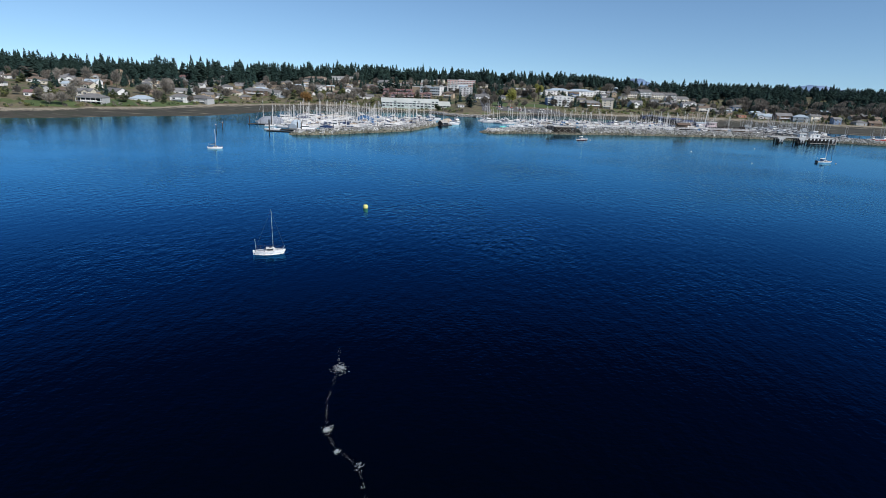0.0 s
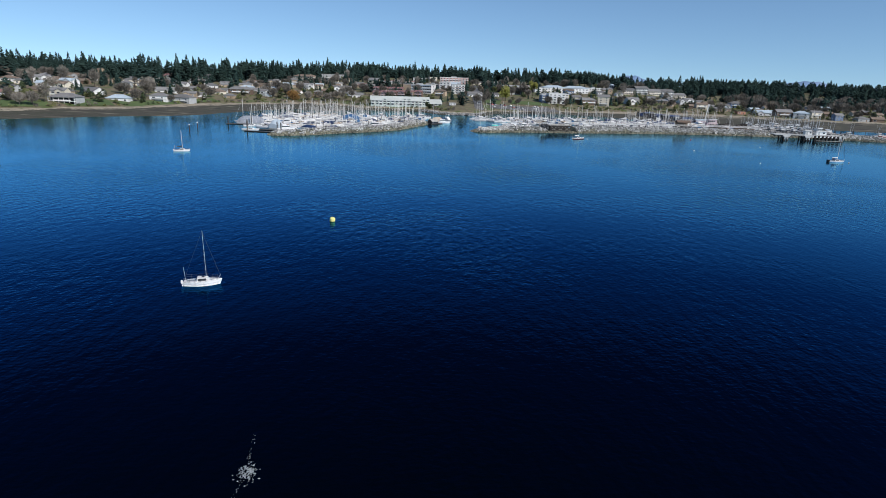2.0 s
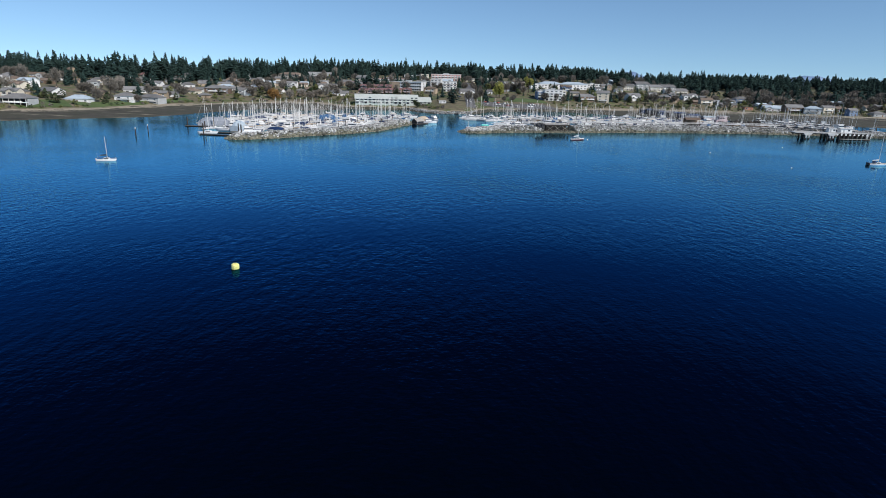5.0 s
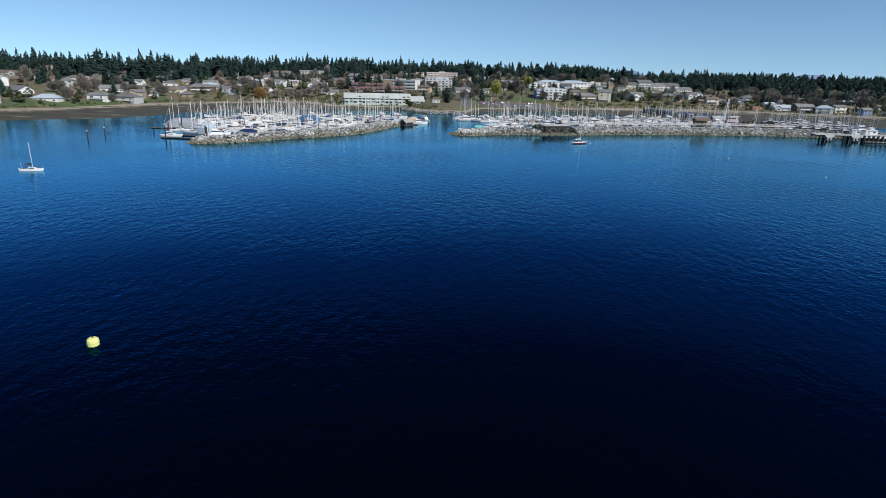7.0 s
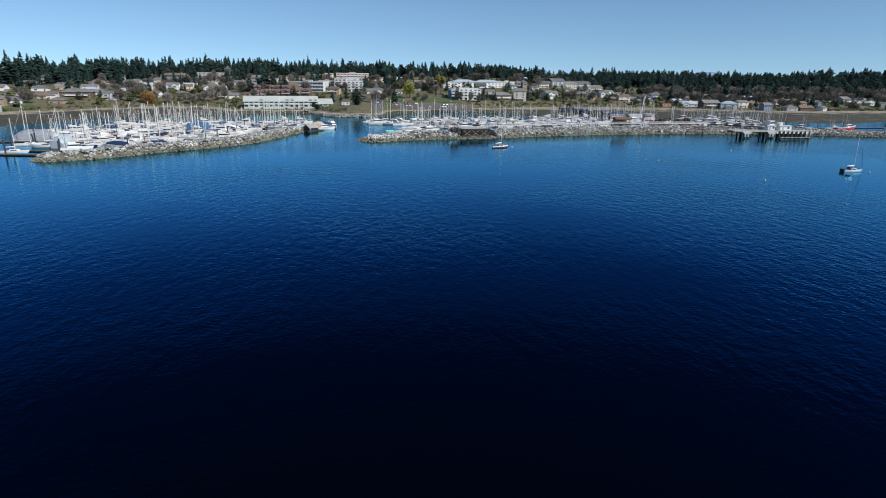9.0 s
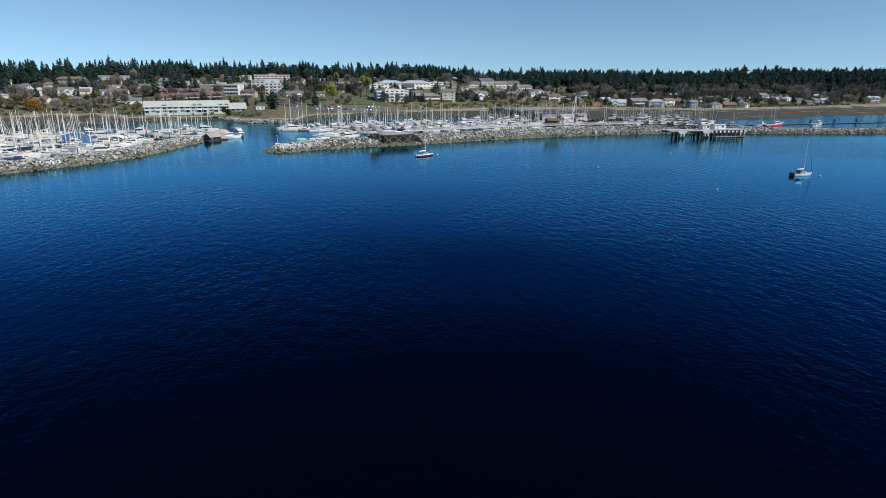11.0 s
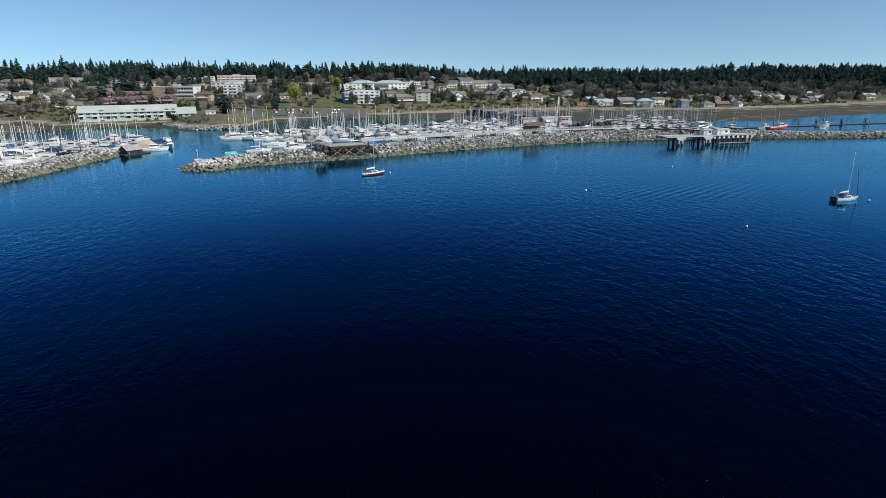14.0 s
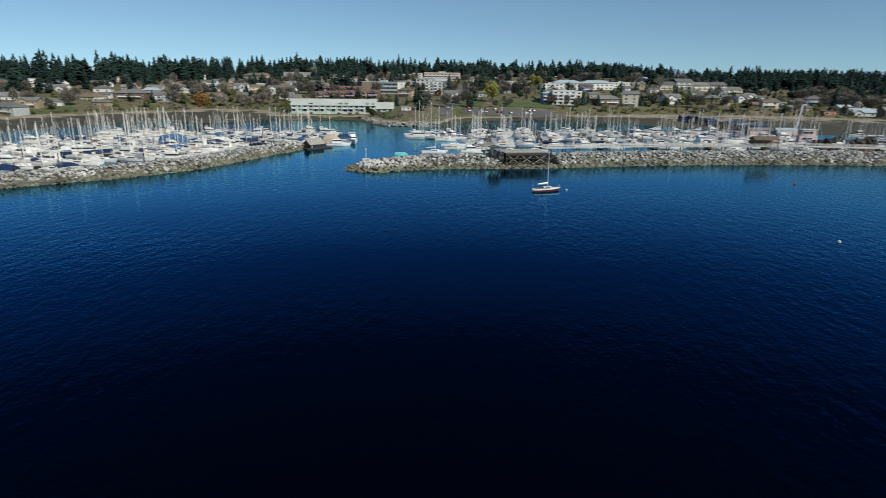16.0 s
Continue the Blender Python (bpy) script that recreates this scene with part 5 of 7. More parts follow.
# ---- fuel pier on concrete bents ----
pier = thing("wharf", "pale concrete wharf on dark piles with two white sheds", "wharf", pose(256.5, 433, 0, 0, 0, -3))
part("deck", boxes((-23, -5.5, 3.8, 24, 2.5, 4.3)), "concrete", pier)
for y in (-5.2, 0.0):
    part("beam", boxes((-22.6, y, 3.25, 23.6, y + 0.4, 3.8)), "pile", pier)
part("kerb", boxes((-23, -5.5, 4.3, 24, -5.2, 4.55)), "timber", pier)
for x in (-15.0, -0.3, 22.0):
    part("pile_cap", loft(bmesh.new(), [[(x - 2.8, y, 3.8), (x - 2.2, y, 2.9), (x - 1.2, y, 2.3), (x + 1.2, y, 2.3), (x + 2.2, y, 2.9), (x + 2.8, y, 3.8)] for y in (-5.56, 2.3)]), "concrete", pier)
    for u in (-0.9, 0.9):
        part("concrete_pile", rods(((x + u, -5.0, 0.9), (x + u, -5.0, 2.4), 0.5, 0.55, 8)), "concrete", pier)
        part("piling", rods(((x + u, -5.0, -2), (x + u, -5.0, 0.9), 0.46, 0.46, 8)), "pile", pier)
for i in range(17):
    x = -22 + i * 2.75
    if x < 3 and abs(x + 15) > 3.2 and abs(x + 0.3) > 2.9:
        continue
    for y in (-4.8, -1.4, 2.0):
        part("piling", rods(((x, y, -2), (x, y, 3.8), 0.44, 0.40, 8)), "pile", pier)
for i in range(8):
    part("fender", boxes((3.9 + i * 2.6, -5.95, -0.4, 4.4 + i * 2.6, -5.5, 4.1)), "pile", pier)
for i in range(8):
    part("tyre_fender", rods(((2.6 + i * 2.55, -6.1, 3.2), (2.6 + i * 2.55, -5.75, 3.2), 0.5, 0.5, 10)), "hull", pier)
part("waler", boxes((5, -6.0, 0.5, 23, -5.7, 0.8)), "timber", pier)


def shed(x, y, w, d, h, turn, z, label, wall="white", roof="concrete"):
    s = thing("shed", label, "shed", pose(x, y, z, 0, 0, turn))
    part("wall", boxes((-w / 2, -d / 2, 0, w / 2, d / 2, h)), wall, s)
    part("roof", loft(bmesh.new(), [[(u, -d / 2 - 0.3, h), (u, 0, h + 0.4), (u, d / 2 + 0.3, h), (u, d / 2 + 0.3, h + 0.15), (u, 0, h + 0.55), (u, -d / 2 - 0.3, h + 0.15)] for u in (-w / 2 - 0.3, w / 2 + 0.3)]), roof, s)
    part("door", boxes((-w / 4 - 0.5, -d / 2 - 0.04, 0, -w / 4 + 0.5, -d / 2, 2.05)), "greysiding", s)
    part("window", boxes((w / 8, -d / 2 - 0.04, 1.0, w / 8 + 1.2, -d / 2, 1.9)), "glass", s)


shed(257, 431.5, 4.2, 3.4, 2.4, -3, 4.3, "small white shed on the wharf")
shed(265.5, 431, 6.8, 3.8, 2.3, -3, 4.3, "long white shed on the wharf")
ramp = thing("gangway", "dark steel gangway down to the fishing floats", "gangway", pose(246, 476, 0))
part("truss", rods(((0, 0, 4.6), (34, -34, 4.3), 0.25, 0.25, 6), ((0, 1.6, 4.6), (34, -32.4, 4.3), 0.25, 0.25, 6), ((0, 0, 5.7), (34, -34, 5.4), 0.12, 0.12, 5), ((0, 1.6, 5.7), (34, -32.4, 5.4), 0.12, 0.12, 5)), "steel", ramp)
part("deck", loft(bmesh.new(), [[(u, 0 - u, 4.6 - u * 0.01), (u, 1.6 - u, 4.6 - u * 0.01), (u, 1.6 - u, 4.75 - u * 0.01), (u, -u, 4.75 - u * 0.01)] for u in (0, 34)]), "timber", ramp)
for u in (6, 14, 22, 30):
    part("bent", rods(((u, -u, -1), (u, -u, 4.5), 0.22), ((u, 1.6 - u, -1), (u, 1.6 - u, 4.5), 0.22)), "pile", ramp)

# ---- harbour light and upturned skiff on the east breakwater head ----
lt = thing("harbour_light", "small red and white harbour light on the breakwater head", "beacon", pose(29.5, 426.5, 2.0))
part("base", boxes((-1.2, -0.9, 0, 1.2, 0.9, 1.0, 0.1)), "hull", lt)
part("band", boxes((-1.22, -0.92, 0.35, 1.22, 0.92, 0.6)), "pink", lt)
part("pole", rods(((0, 0, 1.0), (0, 0, 4.0), 0.09)), "alu", lt)
part("lamp", rods(((0, 0, 4.0), (0, 0, 4.5), 0.2, 0.14, 8)), "hull", lt)
sk = thing("skiff", "upturned teal skiff lying on the breakwater", "skiff", pose(40.5, 437, 3.6, 180, 0, 8))
part("hull", hull_mesh(4.6, 1.7, 0.75, 0.6, transom=0.8), "teal", sk)
part("keel_strip", boxes((-2.0, -0.06, -0.45, 1.8, 0.06, -0.3)), "hull", sk)


# ---- houses of the town: front towards the water (-y) before turning ----
def window_mesh(w, h):
    me = bpy.data.meshes.new("window")
    bm = boxes((-w / 2, -0.05, -h / 2, w / 2, 0.05, h / 2), (-w / 2 + 0.12, -0.07, -h / 2 + 0.12, -0.04, 0.0, h / 2 - 0.12), (0.04, -0.07, -h / 2 + 0.12, w / 2 - 0.12, 0.0, h / 2 - 0.12))
    bm.faces.ensure_lookup_table()
    for i, f in enumerate(bm.faces):
        f.material_index = 0 if i < 6 else 1
    bm.to_mesh(me)
    bm.free()
    me.materials.append(M["white"]), me.materials.append(M["glass"])
    return me


WIN, BIGWIN, SLIDER = window_mesh(1.7, 1.4), window_mesh(2.6, 1.5), window_mesh(2.6, 2.2)
DOOR = finish("door", boxes((-0.5, -0.06, 0, 0.5, 0.04, 2.05), (-0.62, -0.03, 0, -0.5, 0.05, 2.17), (0.5, -0.03, 0, 0.62, 0.05, 2.17)), "brownwood")
WORDS = {"white": "white", "cream": "cream", "tan": "tan", "greysiding": "grey", "bluesiding": "blue", "brownwood": "dark brown", "orange": "orange", "pink": "salmon", "greenwall": "pale green",
         "shingle": "grey shingle", "shinglebrown": "brown shingle", "maroon": "red tile", "metalroof": "pale metal", "tealroof": "teal metal", "shinglegreen": "pale green"}
SITES = []


def fit_in(ob, mesh, parent, m):
    o = new(ob, mesh)
    o.parent, o.matrix_basis = parent, m
    return o


def roof_mesh(kind, w, d, z, rise, over=0.6):
    bm = bmesh.new()
    x, y, t = w / 2 + over, d / 2 + over, 0.22
    if kind == "flat":
        return boxes((-w / 2 - 0.3, -d / 2 - 0.3, z, w / 2 + 0.3, d / 2 + 0.3, z + 0.35))
    if kind == "gable":
        return loft(bm, [[(u, -y, z - 0.15), (u, 0, z + rise), (u, y, z - 0.15), (u, y, z - 0.15 + t), (u, 0, z + rise + t), (u, -y, z - 0.15 + t)] for u in (-x, x)])
    r = max(0.2, x - y)
    lo = [bm.verts.new(p) for p in ((-x, -y, z - 0.1), (x, -y, z - 0.1), (x, y, z - 0.1), (-x, y, z - 0.1))]
    hi = [bm.verts.new((a.co.x, a.co.y, z + 0.12)) for a in lo]
    p, q = bm.verts.new((-r, 0, z + rise)), bm.verts.new((r, 0, z + rise))
    bm.faces.new(list(reversed(lo)))
    for i in range(4):
        j = (i + 1) % 4
        bm.faces.new((lo[i], lo[j], hi[j], hi[i]))
    bm.faces.new((hi[0], hi[1], q, p)), bm.faces.new((hi[2], hi[3], p, q)), bm.faces.new((hi[1], hi[2], q)), bm.faces.new((hi[3], hi[0], p))
    return bm


def house(x, y, w, d, storeys, kind, wall, roof, turn, front_gable=False, label=""):
    z = min(land(x - w / 2, y - d / 2), land(x + w / 2, y - d / 2), land(x, y))
    SITES.append((x, y, w / 2 + 2))
    if front_gable:
        w, d = d, w
    big = "long low" if w > 24 and storeys < 2 else ("large" if w > 20 else ("small" if w < 11 else "two-storey" if storeys == 2 else "tall" if storeys > 2 else "low"))
    h = thing("house", label or "%s %s house with %s %s roof" % (big, WORDS[wall], {"gable": "pitched", "hip": "hipped", "flat": "flat"}[kind], WORDS[roof]), "house",
              pose(x, y, z, 0, 0, turn + (90 if front_gable else 0)), "houses of the town")
    top = storeys * 2.8 + 0.5
    rise = 0 if kind == "flat" else min(d * 0.26, 3.2)
    bm = bmesh.new()
    if kind == "gable":
        loft(bm, [[(u, -d / 2, -2), (u, -d / 2, top), (u, 0, top + rise), (u, d / 2, top), (u, d / 2, -2)] for u in (-w / 2, w / 2)])
    else:
        box(bm, -w / 2, -d / 2, -2, w / 2, d / 2, top)
    body = part("wall", bm, wall, h)
    rf = part("roof", roof_mesh(kind, w, d, top, rise), roof, h)
    if kind != "flat" and w > 18:
        part("chimney", boxes((w * 0.2, d * 0.12, top + 0.3, w * 0.2 + 0.8, d * 0.12 + 0.8, top + rise + 0.7)), "tan", rf)
    rn = random.Random(int(x * 13 + y))
    if kind == "gable" and not front_gable and w > 9.5 and rn.random() < 0.6:
        # a wing with its gable towards the water
        u, g, o = rn.choice((-0.22, 0.22)) * w, min(w * 0.22, 3.4), rn.uniform(1.2, 2.6)
        wing = part("wing", loft(bmesh.new(), [[(u - g, v, -2), (u - g, v, top), (u, v, top + g * 0.55), (u + g, v, top), (u + g, v, -2)] for v in (-d / 2 - o, -d * 0.1)]), wall, h)
        part("wing_roof", loft(bmesh.new(), [[(u - g - 0.5, v, top - 0.27), (u, v, top + g * 0.55), (u + g + 0.5, v, top - 0.27), (u + g + 0.5, v, top - 0.05), (u, v, top + g * 0.55 + 0.22), (u - g - 0.5, v, top - 0.05)]
                                             for v in (-d / 2 - o - 0.5, -d * 0.1)]), roof, wing)
        fit_in("window", BIGWIN, wing, pose(u, -d / 2 - o - 0.03, top - 1.6))
    for s in range(storeys):
        n = max(2, int(w / 5.8))
        for i in range(n):
            u = -w / 2 + (i + 0.5) * w / n
            if s == 0 and i == n // 2:
                fit_in("door", DOOR, h, pose(u, -d / 2, 0.15))
            elif not front_gable:
                fit_in("window", rn.choice((WIN, BIGWIN)), h, pose(u, -d / 2 - 0.03, 1.7 + s * 2.8))
        if front_gable or (s == 0 and turn < -8):
            for k in ((-0.25, 0.25) if front_gable else (0.0,)):
                fit_in("window", WIN, h, pose(-w / 2 - 0.03, d * k, 1.7 + s * 2.8, 0, 0, -90))
        if front_gable:
            fit_in("window", BIGWIN, h, pose(w / 2 + 0.03, 0, 1.7 + s * 2.8, 0, 0, 90))
    if storeys > 1 and w > 12 and not front_gable:
        part("balcony", boxes((-w * 0.35, -d / 2 - 1.8, 2.75, w * 0.35, -d / 2, 2.95), (-w * 0.35, -d / 2 - 1.8, 2.95, w * 0.35, -d / 2 - 1.72, 3.9)), "white" if wall != "white" else "greysiding", h)
    return h


def block(name, label, x, y, turn, w, d, storeys, wall, roof="concrete", z=None, every=4.2, balconies=0, band=None, parapet=0.6, kind="flat", category="building", sl=2.9, steep=3.4):
    """A larger building with rows of windows, balconies and a flat or pitched roof."""
    z = land(x, y - d / 2) if z is None else z
    SITES.append((x, y, max(w, d) / 2 + 2))
    b = thing(name, label, category, pose(x, y, z, 0, 0, turn))
    top = storeys * sl + 0.3
    part("wall", boxes((-w / 2, -d / 2, -3, w / 2, d / 2, top)), wall, b)
    if kind == "flat":
        part("roof", boxes((-w / 2 - 0.35, -d / 2 - 0.35, top, w / 2 + 0.35, d / 2 + 0.35, top + parapet)), roof, b)
        part("roof_unit", boxes((-w * 0.1, -1.5, top + parapet, w * 0.1, 1.5, top + parapet + 1.5)), "greysiding", b)
    else:
        part("roof", roof_mesh(kind, w, d, top, min(steep, d * 0.26), 0.8), roof, b)
    n = max(2, int(w / every))
    for s in range(storeys):
        for i in range(n):
            u = -w / 2 + (i + 0.5) * w / n
            deep = balconies and i % balconies == 0
            fit_in("window", SLIDER if deep else BIGWIN, b, pose(u, -d / 2 - 0.03, s * sl + (1.3 if deep else 1.7)))
            if deep and s:
                bal = fit_in("balcony", BALCONY, b, pose(u, -d / 2 - 0.8, s * sl + 0.1))
        if band and s:
            part("band", boxes((-w / 2 - 0.06, -d / 2 - 0.12, s * sl - 0.25, w / 2 + 0.06, -d / 2 - 0.02, s * sl + 0.45)), band, b)
    for s in range(storeys):
        fit_in("window", WIN, b, pose(-w / 2 - 0.03, 0, s * sl + 1.7, 0, 0, -90))
        fit_in("window", WIN, b, pose(w / 2 + 0.03, 0, s * sl + 1.7, 0, 0, 90))
    return b


BALCONY = finish("balcony", boxes((-1.6, -0.8, -0.1, 1.6, 0.8, 0.08), (-1.6, -0.8, 0.08, 1.6, -0.72, 1.05)), "white")
shore_house = house(-305, 514, 21, 12, 2, "hip", "greysiding", "shingle", 0, label="large grey two-storey shore house with a deep dark veranda")
part("veranda_deck", boxes((-10.8, -8.6, 2.7, 10.8, -6.0, 2.95)), "white", shore_house)
part("veranda_glazing", boxes((-9.6, -6.1, 3.2, 9.6, -6.02, 5.3), (-9.6, -6.1, 0.3, 9.6, -6.02, 2.5)), "glass", shore_house, "dark glazed doors")
for x in (-10.6, -6.4, -2.1, 2.1, 6.4, 10.6):
    part("veranda_post", boxes((x - 0.14, -8.5, -1.0, x + 0.14, -8.2, 5.9)), "white", shore_house)
part("veranda_roof", loft(bmesh.new(), [[(x, -9.0, 5.75), (x, -6.0, 6.5), (x, -6.0, 6.68), (x, -9.0, 5.93)] for x in (-11.2, 11.2)]), "shingle", shore_house)
house(-319, 575, 19, 12, 1, "gable", "white", "shingle", -25)
house(-287, 560, 19, 12, 1, "hip", "white", "metalroof", 10)
house(-301, 612, 14, 10, 1, "hip", "tan", "shinglebrown", 10)
house(-268, 598, 16, 11, 2, "hip", "white", "shingle", 0)
house(-292, 665, 22, 12, 1, "gable", "white", "shingle", 18)
house(-254, 616, 21, 12, 2, "hip", "greysiding", "shingle", -12)
house(-353, 766, 12, 9, 3, "flat", "white", "shingle", -25)
house(-315, 755, 16, 11, 1, "gable", "white", "shingle", 0)
house(-438, 851, 23, 12, 2, "hip", "white", "shingle", 0)
house(-453, 823, 18, 12, 2, "gable", "tan", "shinglebrown", -25)
house(-463, 736, 17, 12, 1, "hip", "tan", "shinglebrown", 0)
house(-515, 747, 20, 12, 1, "hip", "cream", "shinglebrown", 0)
house(-350, 502, 9, 8, 1, "gable", "white", "maroon", 18)
house(-360, 531, 12, 9, 1, "gable", "greysiding", "shingle", -25)
house(-322, 825, 22, 12, 1, "gable", "white", "shingle", -12)
house(-335, 897, 16, 11, 2, "hip", "cream", "shingle", -25)
house(-333, 942, 12, 8, 3, "flat", "greysiding", "shingle", 0)
house(-352, 890, 18, 12, 1, "gable", "white", "shinglebrown", 10)
house(-236, 735, 27, 12, 2, "hip", "brownwood", "shingle", 10)
house(-283, 949, 31, 12, 3, "hip", "white", "shingle", -25)
house(-209, 739, 15, 10, 2, "gable", "white", "shingle", 18)
house(-312, 926, 15, 11, 1, "hip", "tan", "shingle", -12)
house(-253, 807, 16, 11, 1, "gable", "cream", "shingle", 0)
house(-239, 823, 15, 10, 1, "gable", "tan", "shinglebrown", 18)
house(-202, 804, 10, 8, 1, "gable", "cream", "shingle", 18)
house(-256, 708, 19, 12, 1, "hip", "cream", "shinglebrown", -12)
house(-218, 993, 40, 12, 3, "hip", "cream", "shinglebrown", -25)
house(-191, 1078, 39, 12, 3, "flat", "greysiding", "shingle", 18)
house(-155, 926, 13, 9, 1, "gable", "white", "shingle", 18)
house(-115, 788, 14, 10, 1, "gable", "white", "shingle", 0)
house(-125, 939, 15, 11, 1, "gable", "cream", "shingle", 10)
house(-102, 950, 17, 12, 3, "gable", "cream", "shingle", -25)
house(-114, 910, 18, 12, 1, "hip", "tan", "maroon", 0)
house(-129, 854, 13, 9, 1, "gable", "white", "shingle", -25)
house(-104, 774, 14, 10, 1, "gable", "white", "shingle", 10)
house(-156, 789, 12, 9, 1, "hip", "brownwood", "shingle", 0)
house(44, 802, 18, 12, 1, "gable", "white", "shingle", 10)
house(72, 812, 8, 8, 1, "gable", "white", "shingle", 0)
house(93, 851, 16, 11, 1, "flat", "greysiding", "shingle", 0)
house(108, 975, 35, 12, 2, "flat", "greysiding", "shingle", 18)
house(135, 998, 25, 12, 2, "flat", "cream", "maroon", 10)
house(185, 784, 25, 12, 2, "hip", "brownwood", "shingle", 18)
house(207, 784, 14, 10, 4, "gable", "cream", "shingle", -12)
house(259, 965, 15, 10, 2, "gable", "tan", "shingle", 0)
house(251, 809, 17, 12, 2, "gable", "white", "shingle", 18)
house(329, 838, 11, 8, 2, "gable", "white", "shingle", 0)
house(397, 945, 11, 8, 1, "gable", "white", "shingle", 10)
house(389, 900, 9, 8, 1, "gable", "cream", "shinglebrown", -12)
house(436, 909, 19, 12, 2, "hip", "bluesiding", "shingle", 0)
house(467, 916, 23, 12, 1, "hip", "greysiding", "shingle", 0)
house(374, 766, 10, 8, 1, "flat", "orange", "shinglebrown", 0)
house(402, 765, 20, 12, 1, "gable", "white", "metalroof", -12)
house(415, 745, 19, 12, 2, "gable", "brownwood", "shingle", 0)
house(429, 730, 16, 11, 2, "hip", "white", "metalroof", -25)
house(514, 900, 17, 12, 1, "gable", "tan", "shinglebrown", -25)
house(538, 891, 16, 12, 1, "hip", "bluesiding", "shingle", -25)
house(625, 908, 20, 12, 1, "hip", "greysiding", "tealroof", 0)
house(456, 705, 9, 8, 2, "gable", "bluesiding", "shingle", 0)
house(482, 702, 13, 9, 1, "hip", "greysiding", "shingle", 0)
house(498, 700, 13, 9, 1, "gable", "brownwood", "shinglebrown", -12)
house(520, 702, 7, 8, 1, "gable", "white", "shingle", 18)
house(644, 814, 17, 12, 2, "gable", "greysiding", "shingle", 18)
house(752, 816, 13, 9, 1, "gable", "white", "shingle", -12)
house(482, 766, 14, 10, 1, "gable", "brownwood", "shinglebrown", 10)
house(355, 789, 11, 8, 1, "gable", "tan", "shingle", 10)
house(211, 975, 12, 8, 1, "gable", "white", "shingle", 0)
house(301, 837, 15, 11, 1, "hip", "tan", "shingle", -25)
house(-345, 534, 10, 8, 1, "gable", "tan", "shinglebrown", 10)
house(-391, 587, 11, 8, 1, "hip", "cream", "shingle", 18)
house(-503, 826, 16, 11, 1, "hip", "tan", "shingle", 0)
house(-377, 661, 11, 8, 1, "gable", "brownwood", "shinglebrown", 0)
house(-371, 694, 13, 9, 1, "gable", "tan", "shinglebrown", 0)
house(-335, 703, 11, 8, 1, "hip", "greysiding", "shingle", 0)
house(-387, 788, 13, 9, 1, "gable", "cream", "shingle", -12)
house(-386, 885, 16, 11, 1, "gable", "white", "maroon", -25)
house(-401, 985, 16, 11, 1, "hip", "tan", "shingle", 0)
house(-353, 808, 13, 9, 1, "gable", "white", "shingle", -12)
house(-281, 715, 12, 8, 1, "gable", "greysiding", "shingle", 10)
house(-285, 772, 15, 11, 1, "hip", "white", "shingle", 18)
house(-286, 824, 13, 9, 1, "gable", "tan", "shingle", -12)
house(-254, 725, 11, 8, 1, "gable", "white", "shingle", 10)
house(-316, 1037, 17, 12, 1, "gable", "greysiding", "shingle", 0)
house(-247, 912, 15, 10, 1, "gable", "tan", "shingle", 18)
house(-270, 1048, 15, 11, 1, "gable", "white", "shingle", -12)
house(-205, 863, 13, 9, 1, "hip", "tan", "shingle", 18)
house(-171, 861, 13, 9, 1, "gable", "cream", "shinglebrown", 18)
house(-150, 804, 13, 9, 1, "hip", "brownwood", "shinglebrown", 0)
house(-37, 1071, 23, 12, 2, "flat", "white", "shingle", -12)
house(-15, 1030, 13, 9, 3, "flat", "cream", "shingle", 18)
house(29, 919, 10, 8, 1, "gable", "greysiding", "shingle", 0)
house(58, 997, 16, 11, 1, "gable", "cream", "shingle", 10)
house(73, 926, 12, 8, 1, "hip", "tan", "shingle", 0)
house(91, 1036, 17, 12, 2, "flat", "white", "shingle", 18)
house(107, 864, 12, 9, 1, "gable", "greysiding", "shingle", 0)
house(183, 833, 11, 8, 1, "gable", "cream", "shingle", 0)
house(211, 836, 11, 8, 1, "gable", "greysiding", "shingle", 0)
house(237, 836, 11, 8, 1, "hip", "tan", "shingle", 18)
house(264, 918, 11, 8, 1, "gable", "white", "shingle", 18)
house(299, 878, 11, 8, 1, "gable", "white", "shingle", -12)
house(332, 899, 11, 8, 1, "gable", "white", "shingle", 18)
house(302, 805, 9, 8, 1, "gable", "tan", "shinglebrown", 10)
house(322, 797, 9, 8, 1, "gable", "brownwood", "shinglebrown", -12)
house(363, 827, 10, 8, 1, "gable", "greysiding", "shingle", 18)
house(367, 791, 9, 8, 1, "gable", "tan", "shingle", 10)
house(462, 862, 14, 10, 1, "hip", "brownwood", "shinglebrown", -12)
house(532, 966, 15, 10, 1, "gable", "white", "shingle", 10)
house(497, 808, 11, 8, 1, "gable", "tan", "shingle", 18)
house(551, 854, 13, 9, 1, "hip", "greysiding", "shingle", 10)
house(555, 801, 11, 8, 1, "gable", "brownwood", "shingle", 10)
house(546, 766, 12, 8, 1, "gable", "tan", "shinglebrown", 18)
house(573, 775, 11, 8, 1, "gable", "bluesiding", "shingle", 18)
house(596, 740, 11, 8, 1, "gable", "brownwood", "shinglebrown", 0)
house(660, 771, 11, 8, 1, "gable", "greysiding", "shingle", 0)
house(633, 729, 9, 8, 1, "gable", "tan", "shingle", 0)

